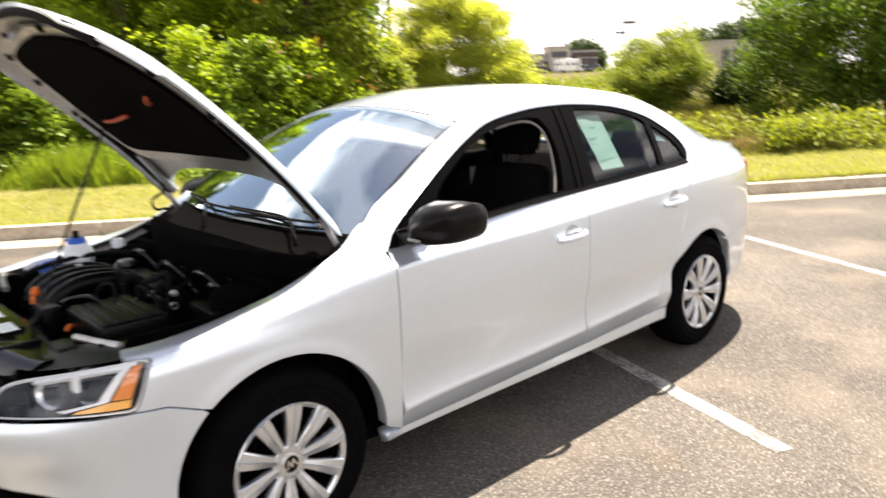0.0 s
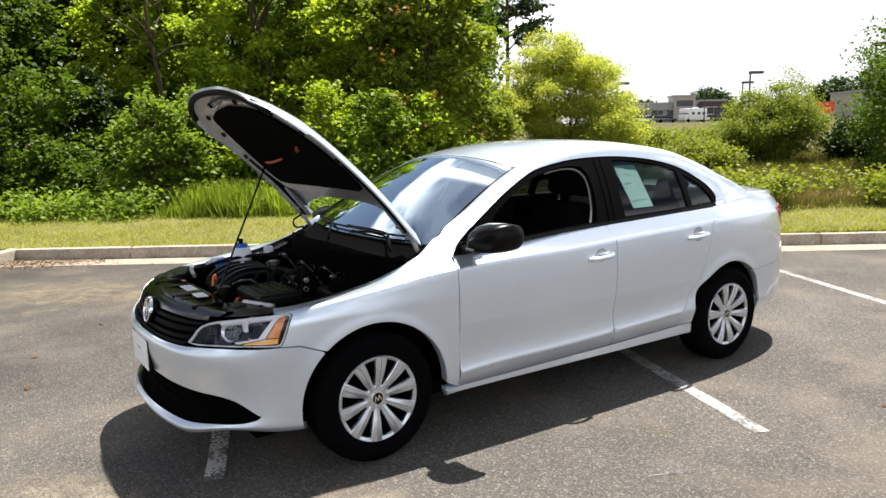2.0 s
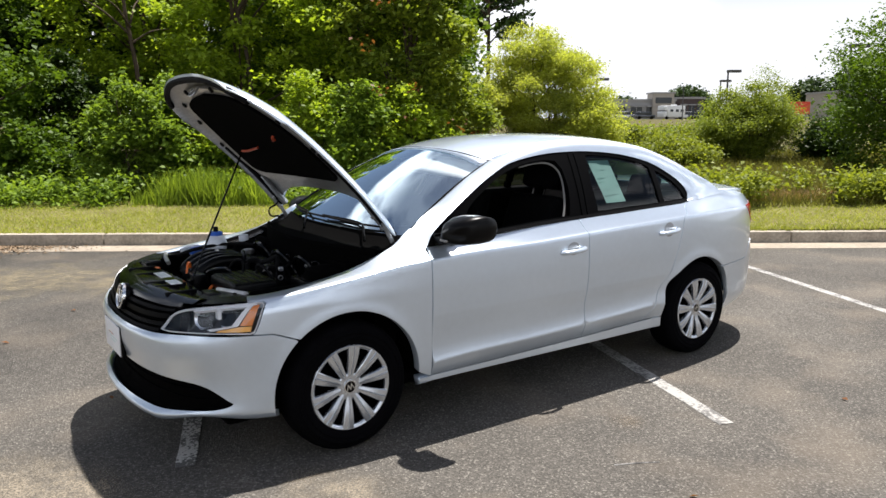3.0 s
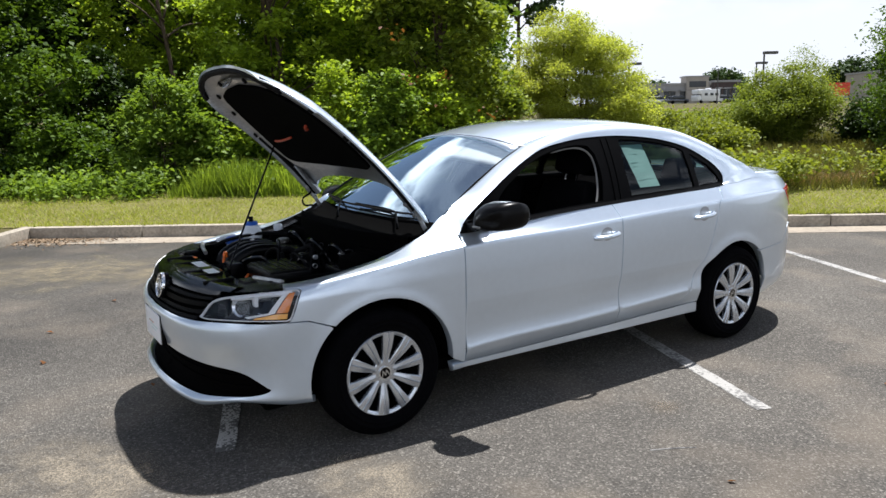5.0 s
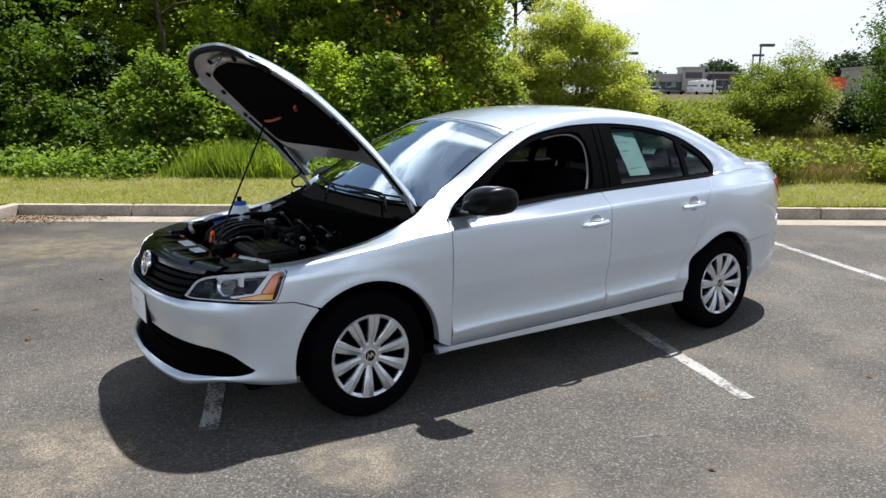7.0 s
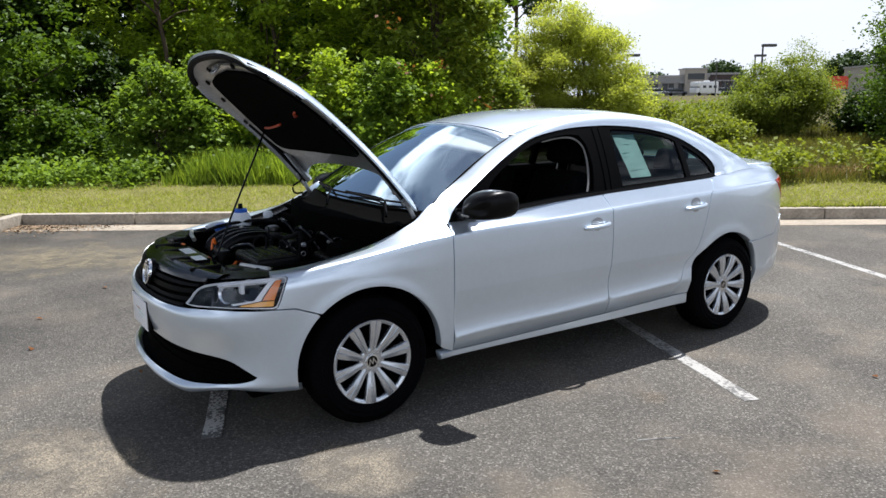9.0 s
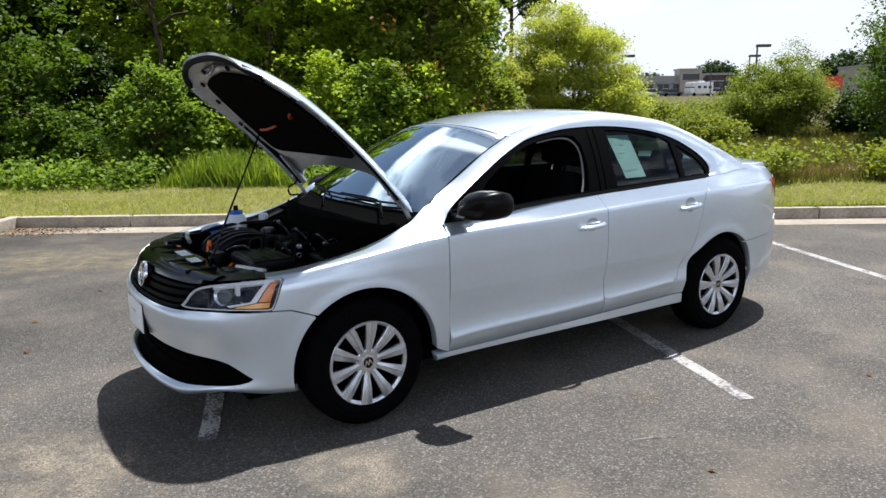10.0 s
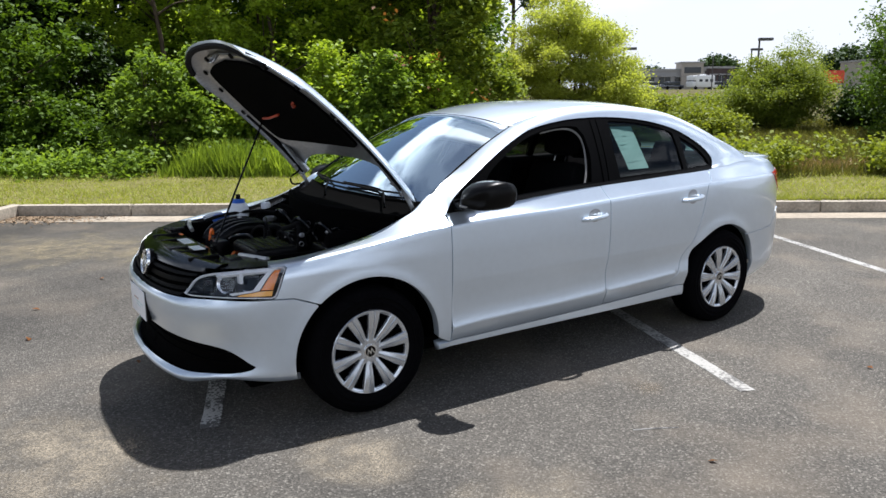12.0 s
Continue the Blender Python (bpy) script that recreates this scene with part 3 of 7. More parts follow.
def build_car():
    car = thing("sedan_car", "silver four-door sedan parked on asphalt with its hood propped open", "car")
    body = {}
    for right in (False, True):
        # front bumper half, with the lower intake cut out
        seam = [(sx(-0.452), 0.636), (sx(-0.37), 0.632), (sx(-0.268), 0.594)]
        top_edge = [(0.0, 0.440), (sy(-0.20), 0.440), (sy(-0.45), 0.434), (sy(-0.60), 0.424), (sx(-0.665), 0.408), (sx(-0.595), 0.375), (sx(-0.545), 0.340)]
        low_edge = [(sx(-0.545), 0.335), (sx(-0.57), 0.322), (sx(-0.65), 0.312), (sy(-0.60), 0.312), (sy(-0.35), 0.312), (0.0, 0.308)]
        cut = smooth2(top_edge, 3) + smooth2(low_edge, 3)
        out = [(0.0, 0.195), (sx(-0.345), 0.200)] + [p for p in arch_points(0, 214, 131) if 0.20 < p[1] < 0.588] + seam[::-1]
        out += [(sx(-0.55), 0.638), (sx(-0.66), 0.648), (sy(-0.60), 0.658), (sy(-0.50), 0.662), (sy(-0.25), 0.662), (0.0, 0.662)] + cut
        b = bpanel("front_bumper", out, PAINT, car, "silver bumper with a dark lower intake", (), 0.022, 0.03, right=right, rows=(0.235, 0.25, 0.265, 0.575, 0.585, 0.593, 0.60, 0.61))
        body["bumper", right] = b
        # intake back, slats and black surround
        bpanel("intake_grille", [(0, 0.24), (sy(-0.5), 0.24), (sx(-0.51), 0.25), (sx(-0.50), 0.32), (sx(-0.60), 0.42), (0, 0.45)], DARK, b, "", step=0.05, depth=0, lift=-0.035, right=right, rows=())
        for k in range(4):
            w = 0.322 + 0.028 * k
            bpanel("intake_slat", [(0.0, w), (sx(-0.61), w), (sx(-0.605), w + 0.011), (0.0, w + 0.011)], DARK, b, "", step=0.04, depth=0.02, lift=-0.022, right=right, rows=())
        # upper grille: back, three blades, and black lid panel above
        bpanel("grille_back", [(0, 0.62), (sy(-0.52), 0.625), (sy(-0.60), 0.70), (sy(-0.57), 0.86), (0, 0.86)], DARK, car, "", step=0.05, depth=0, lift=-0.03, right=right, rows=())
        for k in range(4):
            w = 0.676 + 0.042 * k
            bpanel("grille_blade", [(0, w), (sy(-0.50 - 0.02 * k), w + 0.006), (sy(-0.50 - 0.02 * k), w + 0.030), (0, w + 0.024)], FRAME_BLACK, car, "", step=0.04, depth=0.03, lift=-0.004, right=right, rows=())
        bpanel("grille_brow", [(0, 0.845), (sy(-0.585), 0.850), (sy(-0.58), 0.93), (0, 0.93)], GLOSS_BLACK, car, "black grille brow", step=0.03, depth=0.02, right=right, rows=(0.87, 0.90))
        # headlight
        lampo = smooth2([(sy(-0.515), 0.700), (sy(-0.575), 0.684), (sx(-0.68), 0.668), (sx(-0.57), 0.655), (sx(-0.462), 0.646)], 4)
        lampo += smooth2([(sx(-0.447), 0.652), (sx(-0.432), 0.690), (sx(-0.410), 0.770), (sx(-0.400), 0.812), (sx(-0.407), 0.834)], 3)
        lampo += smooth2([(sx(-0.425), 0.842), (sx(-0.52), 0.846), (sx(-0.64), 0.838), (sy(-0.62), 0.822), (sy(-0.555), 0.775), (sy(-0.525), 0.730)], 3)
        hl = bpanel("headlight", lampo, LAMP_BLACK, car, "clear headlight with amber corner reflector", step=0.025, depth=0.0, lift=-0.055, right=right, rows=())
        bpanel("lens", lampo, LENS, hl, "", step=0.022, depth=0.0, lift=0.001, right=right, rows=()).visible_shadow = False
        mid = (sx(-0.59), 0.745)
        ring = [(mid[0] + (a - mid[0]) * 0.982, mid[1] + (c - mid[1]) * 0.955) for a, c in lampo]
        bpanel("bezel", lampo, WHITE, hl, "pale lens edge", [ring], 0.03, 0.012, 0.000, right, ())
        # plain white in place of the sky reflected by the lamp's chrome frame
        strip = [(sx(a), c) for a, c in ((-0.69, 0.822), (-0.56, 0.838), (-0.43, 0.837), (-0.432, 0.820), (-0.448, 0.818), (-0.513, 0.692), (-0.62, 0.676), (-0.63, 0.686), (-0.538, 0.698), (-0.472, 0.812), (-0.56, 0.818), (-0.69, 0.804))]
        bpanel("frame_glint", strip, WHITE, hl, "white strip for the chrome frame's bright reflection", step=0.02, depth=0.02, lift=-0.004, right=right, rows=())
        bpanel("side_reflector", [(sx(-0.506), 0.694), (sx(-0.456), 0.690), (sx(-0.418), 0.815), (sx(-0.444), 0.816)], AMBER, hl, "amber reflector", step=0.02, depth=0.01, lift=-0.003, right=right, rows=())
        bpanel("turn_signal", [(sx(-0.60), 0.668), (sx(-0.51), 0.660), (sx(-0.462), 0.658), (sx(-0.456), 0.684), (sx(-0.51), 0.688), (sx(-0.59), 0.676)], AMBER_PALE, hl, "pale amber turn signal", step=0.02, depth=0.01, lift=-0.008, right=right, rows=())
        for bx, r in ((-0.665, 0.046), (-0.565, 0.052)):
            c, nn = band(sx(bx), 0.758), band_normal(sx(bx), 0.758)
            q = Vector((-0.86, -0.45, 0.12)).to_track_quat("Z", "Y").to_matrix().to_4x4()
            bm = lathe(bmesh.new(), [(0.012, -0.045), (r * 0.6, -0.040), (r, 0.0), (r * 1.06, 0.002)], 24, Matrix.Translation(c - nn * 0.035) @ q)
            o = part("reflector_bowl", bm, LAMP_BOWL, hl)
            if right:
                for v in o.data.vertices:
                    v.co.y = -v.co.y
                o.data.flip_normals()
        c, nn = band(sx(-0.60), 0.785), band_normal(sx(-0.60), 0.785)
        bm = box(bmesh.new(), (-0.008, -0.02, -0.024), (0.008, 0.02, 0.024), 0.004, Matrix.Translation(c - nn * 0.03))
        if right:
            bm.transform(Matrix.Diagonal((1, -1, 1, 1)))
        part("lamp_bridge", bm, WHITE, hl)
        # front fender
        fen = [(seam[0][0], seam[0][1] + 0.006)] + [(sx(-0.440), 0.655), (sx(-0.424), 0.695), (sx(-0.402), 0.775), (sx(-0.390), 0.820), (sx(-0.400), 0.850), (sx(-0.43), 0.858), (sx(-0.47), 0.88), (sx(-0.47), 1.0)]
        fen += [(sx(-0.1), 1.0), (sx(0.455 - G), 1.0), (sx(0.455 - G), 0.287)] + [p for p in arch_points(0, -10, 132) if p[1] > 0.288] + [(seam[2][0], seam[2][1] + 0.007), (seam[1][0], seam[1][1] + 0.007)]
        bpanel("front_fender", fen, PAINT, car, "silver fender", step=0.022, depth=0.05, right=right, rows=(0.345, 0.86, 0.88, 0.90, 0.915, 0.93, 0.94, 0.95, 0.96, 0.968, 0.976, 0.984))
        # doors
        bseam = smooth2([(1.547, 0.287), (1.538, 0.40), (1.545, 0.55), (1.556, 0.72), (1.557, 0.86), (1.545, 0.95), (1.535, 1.0)], 3)
        front = [(sx(0.455 + G), 0.287)] + [(sx(a - G), c) for a, c in bseam] + [(sx(0.455 + G), 1.0)]
        d1 = bpanel("front_door", front, PAINT, car, "silver front door", step=0.026, depth=0.02, right=right)
        cseam = smooth2([(1.96, 0.287), (2.08, 0.297), (2.145, 0.320), (2.185, 0.36), (2.22, 0.43), (2.29, 0.56), (2.38, 0.74), (2.455, 0.86), (2.50, 0.93), (2.53, 1.0)], 3)
        rear = [(sx(a + G), c) for a, c in bseam][::-1] + [(sx(a - G), c) for a, c in cseam]
        d2 = bpanel("rear_door", rear, PAINT, car, "silver rear door", step=0.026, depth=0.02, right=right)
        # rear quarter with its wheel arch, up to the deck
        quarter = [(sx(a + G), c) for a, c in cseam[2:]] + [(sx(3.02), 1.0), (sx(3.60), 1.0), (sx(3.60), 0.90), (sx(3.42), 0.80), (sx(3.38), 0.735), (sx(3.26), 0.60), (sx(2.985), 0.585)]
        quarter += [p for p in arch_points(1, 46, 184)] + [(sx(2.268), 0.287)] + [(sx(a + G), c) for a, c in cseam[0:2]]
        bpanel("rear_quarter", quarter, PAINT, car, "silver rear quarter with wheel arch", step=0.026, depth=0.05, right=right)
        # sill
        sill = [(sx(0.392), 0.192), (sx(2.288), 0.192), (sx(2.272), 0.240), (sx(2.268), 0.282), (sx(0.384), 0.282), (sx(0.386), 0.240)]
        bpanel("sill", sill, PAINT, car, "silver sill", step=0.03, depth=0.05, right=right, rows=(0.21, 0.235, 0.26))
        # rear bumper half and tail light
        rb = [p for p in arch_points(1, -12, 44) if p[1] > 0.23] + [(sx(3.26), 0.594), (sx(3.38), 0.71), (sx(3.60), 0.71), (S_END, 0.71), (S_END, 0.19), (sx(3.05), 0.19)]
        bpanel("rear_bumper", rb, PAINT, car, "silver rear bumper", step=0.03, depth=0.03, right=right, rows=(0.235,))
        tl = smooth2([(sx(3.285), 0.880), (sx(3.345), 0.835), (sx(3.45), 0.795), (sx(3.56), 0.775), (sx(3.66), 0.77)], 3) + [(sx(3.66), 0.915), (sx(3.50), 0.912), (sx(3.38), 0.905)]
        t_ = bpanel("tail_light", tl, RED, car, "red tail light", step=0.025, depth=0.02, lift=0.004, right=right, rows=())
        bpanel("rear_panel", [(sx(3.655), 0.715), (S_END, 0.715), (S_END, 1.0), (sx(3.60), 1.0), (sx(3.605), 0.905), (sx(3.655), 0.905)], PAINT, car, "", step=0.03, depth=0.02, right=right)
        # near-black sheet added behind the panel gaps to give them their shade
        bpanel("gap_backing", [(sx(0.47), 0.21), (sx(2.24), 0.21), (sx(2.30), 0.62), (sx(2.45), 0.85), (sx(2.7), 0.99), (sx(0.47), 0.99)], DARK, car, "", step=0.08, depth=0, lift=-0.022, right=right, rows=())
        # window frames, black, with openings; glass
        fopen = smooth2([(0.690, 0.998), (0.76, 1.110), (0.900, 1.200), (1.060, 1.278), (1.230, 1.325), (1.400, 1.345), (1.490, 1.338)], 3) + smooth2([(1.522, 1.29), (1.520, 1.17), (1.478, 1.030)], 3) + [(1.20, 1.018), (0.90, 0.998)]
        ropen = smooth2([(1.760, 1.366), (1.93, 1.357), (2.12, 1.330), (2.25, 1.297), (2.300, 1.275)], 3) + [(2.302, 1.055), (2.0, 1.048), (1.716, 1.040), (1.72, 1.20)]
        qopen = [(2.352, 1.258), (2.42, 1.225)] + smooth2([(2.50, 1.182), (2.570, 1.120), (2.602, 1.064)], 3) + [(2.350, 1.058)]
        dlo = smooth2(DLO_TOP, 3) + DLO_LOW
        wf = cpanel("window_frame", dlo, FRAME_BLACK, car, "black window frame", [fopen, ropen, qopen], 0.03, 0.03, 0.0, right)
        for nm, poly in (("rear_window", ropen), ("quarter_window", qopen)):
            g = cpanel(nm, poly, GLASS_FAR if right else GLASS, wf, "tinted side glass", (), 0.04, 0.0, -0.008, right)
            g.visible_shadow = False
        if right:
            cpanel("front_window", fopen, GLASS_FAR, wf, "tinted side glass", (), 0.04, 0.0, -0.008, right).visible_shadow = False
        # seals round the openings
        cpanel("belt_seal", DLO_LOW[::-1] + [(2.618, 1.042), (2.612, 1.056), (2.244, 1.044), (1.90, 1.034), (1.22, 1.010), (0.80, 0.986), (0.60, 0.972)], RUBBER, wf, "", (), 0.03, 0.015, 0.006, right)
        # B pillar covers, two blades with a gap
        cpanel("pillar_cover", [(1.572, 1.012), (1.612, 1.376), (1.652, 1.380), (1.606, 1.013)], FRAME_BLACK, wf, "", (), 0.03, 0.01, 0.005, right)
        cpanel("pillar_cover", [(1.616, 1.013), (1.662, 1.380), (1.700, 1.382), (1.662, 1.015)], FRAME_BLACK, wf, "", (), 0.03, 0.01, 0.005, right)
        # door handles
        for dx, dd, w, par in ((1.338, 0.182, 0.800, d1), (2.194, 0.183, 0.811, d2)):
            s0, s1 = sx(dx), sx(dx + dd)
            k, nn = band((s0 + s1) / 2, w), band_normal((s0 + s1) / 2, w)
            bm = bmesh.new()
            pts = []
            for i in range(13):
                u = i / 12
                off = 0.038 * math.sin(math.pi * min(max((u - 0.0) / 1.0, 0), 1)) ** 0.45 - 0.004
                pts.append(band(s0 + (s1 - s0) * u, w + 0.005 * u) + nn * off)
            tube(bm, pts, 0.0135, 10, 2)
            if right:
                bm.transform(Matrix.Diagonal((1, -1, 1, 1)))
            part("door_handle", bm, PAINT, par, "silver grip handle")
            # flat oval, no hollow: the recess is given by its darker colour
            cup = [((s0 + s1) / 2 + 0.048 * math.cos(q * math.pi / 12), w + 0.008 + 0.022 * math.sin(q * math.pi / 12)) for q in range(24)]
            bpanel("handle_cup", cup, CUP_SHADE, par, "darker oval painted for the shaded handle recess", (), 0.015, 0.0, 0.0015, right, ())
    # badge, number plate holder
    bm = lathe(bmesh.new(), [(0.053, 0.008), (0.055, 0.014), (0.060, 0.016), (0.065, 0.012), (0.066, 0.002)], 40, Matrix.Translation((-0.812, 0, 0.712)) @ Euler((0, radians(-78), 0)).to_matrix().to_4x4())
    badge = part("badge", bm, CHROME, car, "round chrome grille badge")
    bm = lathe(bmesh.new(), [(0.001, 0.009), (0.056, 0.008), (0.067, 0.0), (0.067, -0.02)], 32, Matrix.Translation((-0.812, 0, 0.712)) @ Euler((0, radians(-78), 0)).to_matrix().to_4x4())
    part("badge_field", bm, BLACK, badge)
    bm = bmesh.new()
    for y_, a in ((-0.027, -24), (-0.009, 24), (0.009, -24), (0.027, 24)):
        box(bm, (-0.003, -0.003, -0.034), (0.003, 0.003, 0.034), 0.002, Matrix.Translation((-0.8225, y_, 0.714)) @ Euler((0, radians(12), 0)).to_matrix().to_4x4() @ Euler((radians(a), 0, 0)).to_matrix().to_4x4())
    part("badge_bars", bm, CHROME, badge)
    holder = part("plate_holder", box(bmesh.new(), (-0.868, -0.165, 0.440), (-0.845, 0.165, 0.592), 0.006), BLACK, car, "black number plate holder")
    pl = part("number_plate", box(bmesh.new(), (-0.873, -0.153, 0.444), (-0.8682, 0.153, 0.588), 0.002), PLATE, holder, "white dealer plate with small grey print")
    for k, (w_, z_) in enumerate(((0.11, 0.512), (0.07, 0.495))):
        part("print_line", box(bmesh.new(), (-0.8742, -w_, z_), (-0.8728, w_ * 0.4, z_ + 0.007)), INK, holder)
    part("print_line", box(bmesh.new(), (-0.8742, -0.02, 0.526), (-0.8728, 0.07, 0.531)), AMBER, holder)
    # cabin top: pillars and roof rails, one strip a side
    rails = [(0.462, -0.699, 1.038), (0.53, -0.683, 1.085), (0.66, -0.657, 1.154), (0.85, -0.614, 1.258), (1.00, -0.584, 1.325), (1.10, -0.570, 1.363), (1.30, -0.561, 1.411), (1.50, -0.558, 1.438), (1.75, -0.556, 1.449),
             (2.00, -0.552, 1.443), (2.20, -0.546, 1.428), (2.38, -0.542, 1.400), (2.55, -0.550, 1.352), (2.72, -0.572, 1.288), (2.86, -0.598, 1.222), (3.00, -0.630, 1.157)]
    lows = [(0.462, 0.945), (0.515, 1.02), (0.673, 1.12), (0.87, 1.227), (1.06, 1.31), (1.17, 1.343), (1.33, 1.369), (1.5, 1.385), (1.75, 1.389), (2.0, 1.371), (2.18, 1.341), (2.34, 1.299), (2.47, 1.24), (2.58, 1.173), (2.634, 1.105), (2.614, 1.048)]
    for sgn in (1, -1):
        rr = curve_points(rails, 4)
        knee = band(sx(0.4505), 0.957) + Vector((0.0115, 0.001, 0.007))
        ll = curve_points([tuple(knee)] + [(a, cabin_y(a, c) - 0.006, c) for a, c in lows[1:]], 4)
        ts = (0, 0.12, 0.28, 0.46, 0.64, 0.82, 1)
        rows = []
        for i, (a, b) in enumerate(zip(ll, rr)):
            out = Vector((0, -0.75, 0.66))
            wid = (b - a).length
            bulge = 0.55 * min(1.0, 0.04 + i / 14.0) * min(1.0, 0.55 + (len(rr) - 1 - i) / 10)
            rows.append([a.lerp(b, t) + out * (bulge * t * (1 - t) * wid) for t in ts])
        rows.insert(0, [band(sx(0.4505), 0.957 + 0.043 * q) for q in ts])
        last = [band(sx(2.60 + 0.50 * q), 1.0 - 0.025 * min(1, 3 * q)) + band_normal(sx(2.60 + 0.50 * q), 0.975) * 0.002 for q in ts]
        end = rows[-1]
        rows.append([p.lerp(q, 0.35) for p, q in zip(end, last)])
        rows.append([p.lerp(q, 0.70) for p, q in zip(end, last)])
        rows.append(last)
        m_, n_ = len(rows), len(ts)
        norms = []
        for i in range(m_):
            for k in range(n_):
                u = rows[min(i + 1, m_ - 1)][k] - rows[max(i - 1, 0)][k]
                v = rows[i][min(k + 1, n_ - 1)] - rows[i][max(k - 1, 0)]
                nn = u.cross(v).normalized() if u.cross(v).length > 1e-12 else Vector((0, -0.7, 0.7))
                # the foot and the tail run tangent into the fender and the rear quarter
                p = rows[i][k]
                fade = max(0.0, 1 - i / 9) if i < 12 else max(0.0, (i - (m_ - 4)) / 3) * ts[k]
                if fade > 0:
                    nn = nn.lerp(band_normal(sx(0.447), 0.957 + 0.042 * ts[k]) if i < 12 else band_normal(sx(min(p.x, 3.05)), 0.975), min(fade, 1.0)).normalized()
                norms.append(Vector((nn.x, nn.y * sgn, nn.z)))
        verts = [Vector((p.x, p.y * sgn, p.z)) for r in rows for p in r]
        faces = [(i * n_ + k, (i + 1) * n_ + k, (i + 1) * n_ + k + 1, i * n_ + k + 1) for i in range(m_ - 1) for k in range(n_ - 1)]
        finish("roof_rail", verts, [f if sgn > 0 else f[::-1] for f in faces], PAINT, car, "silver roof pillar and rail", True, norms)
    # roof skin
    xs = [0.985, 1.02, 1.10, 1.25, 1.40, 1.55, 1.75, 1.95, 2.10, 2.25, 2.38, 2.47, 2.52]
    rows = []
    for x in xs:
        yr, zr = ip(x, [p[0] for p in rails], [-p[1] for p in rails]) + 0.004, ip(x, [p[0] for p in rails], [p[2] for p in rails])
        zc = ip(x, [0.94, 1.1, 1.3, 1.5, 1.75, 2.0, 2.2, 2.4, 2.56], [1.398, 1.440, 1.473, 1.487, 1.492, 1.486, 1.470, 1.440, 1.402])
        row = []
        for k in range(-10, 11):
            v = k / 10
            bow = 0.036 * (1 - v * v) * (1 if x < 1.2 else 0) * max(0.0, (1.12 - x) / 0.135)
            back = 0.07 * (1 - v * v) * max(0.0, (x - 2.38) / 0.14)
            row.append((x - min(bow, 0.085) + back, yr * v, zr + (zc - zr) * (1 - abs(v) ** 2.3)))
        rows.append(row)
    loft(rows, "roof", PAINT, car, "silver roof", flip=True, thick=0.006)
    # windshield and rear window
    base = curve_points([(0.405, -0.712, 0.992), (0.365, -0.55, 0.992), (0.323, -0.30, 0.990), (0.305, 0, 0.989), (0.323, 0.30, 0.990), (0.365, 0.55, 0.992), (0.405, 0.712, 0.992)], 4)
    top = curve_points([(1.052, -0.574, 1.343), (1.010, -0.40, 1.382), (0.976, -0.2, 1.403), (0.964, 0, 1.410), (0.976, 0.2, 1.403), (1.010, 0.40, 1.382), (1.052, 0.574, 1.343)], 4)
    rows = []
    for k in range(13):
        t = k / 12
        rows.append([a.lerp(b, t) + Vector((-0.6, 0, 0.8)) * (0.10 * t * (1 - t)) for a, b in zip(base, top)])
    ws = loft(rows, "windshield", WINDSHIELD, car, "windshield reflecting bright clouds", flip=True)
    ws.visible_shadow = False
    edge = [r[0] for r in rows] + rows[-1][1:] + [r[-1] for r in rows[::-1]][1:]
    bm = tube(bmesh.new(), [e + Vector((-0.002, 0, 0.002)) for e in edge], 0.004, 6, 1)
    part("windshield_seal", bm, RUBBER, ws)
    # black ceramic band inside the lower edge
    band_rows = [[p.lerp(q, t) + Vector((0.004, 0, -0.006)) for p, q in zip(rows[0], rows[2])] for t in (-0.1, 0.25, 0.6)]
    loft(band_rows, "dark_glass_band", DARK, ws)
    base = curve_points([(3.075, -0.640, 1.114), (3.16, -0.3, 1.108), (3.18, 0, 1.108), (3.16, 0.3, 1.108), (3.075, 0.640, 1.114)], 4)
    top = curve_points([(2.50, -0.538, 1.362), (2.585, -0.25, 1.393), (2.60, 0, 1.398), (2.585, 0.25, 1.393), (2.50, 0.538, 1.362)], 4)
    rows = [[a.lerp(b, k / 8) + Vector((0.5, 0, 0.85)) * (0.02 * k / 8 * (1 - k / 8)) for a, b in zip(base, top)] for k in range(9)]
    rw = loft(rows, "rear_screen", GLASS, car, "tinted rear window")
    rw.visible_shadow = False
    # trunk lid
    rows = []
    for k in range(11):
        t = k / 10
        row = []
        for j in range(-8, 9):
            v = j / 8
            x = 3.085 + 0.06 * (1 - v * v) + t * (0.545 + 0.03 * (1 - v * v))
            edge_ = band(sx(min(x, 3.60)), 1.0)
            hw = -edge_.y if x <= 3.60 else -edge_.y - (x - 3.60) * 1.2
            z = edge_.z - 0.003 + 0.020 * (1 - abs(v) ** 2.6)
            row.append((x, hw * v, z))
        rows.append(row)
    loft(rows, "trunk_lid", PAINT, car, "silver trunk lid", flip=True, thick=0.02)
    # side mirrors
    for sgn in (1, -1):
        bm = bmesh.new()
        secs = []
        n = 20
        for u, (xx, hw, z0, z1, yc, dy) in enumerate([(0.476, 0.0, 0.998, 1.030, 0, 0.045), (0.480, 0, 0.985, 1.052, 0, 0.070), (0.500, 0, 0.974, 1.080, 0, 0.087), (0.545, 0, 0.969, 1.104, 0, 0.095), (0.60, 0, 0.967, 1.113, 0, 0.098), (0.645, 0, 0.970, 1.103, 0, 0.098), (0.657, 0, 0.980, 1.088, 0, 0.090)]):
            cz, hz, cy = (z0 + z1) / 2, (z1 - z0) / 2, -0.985
            ring = []
            for k in range(n):
                a = 2 * math.pi * k / n
                ca, sa = math.cos(a), math.sin(a)
                ex = 0.52
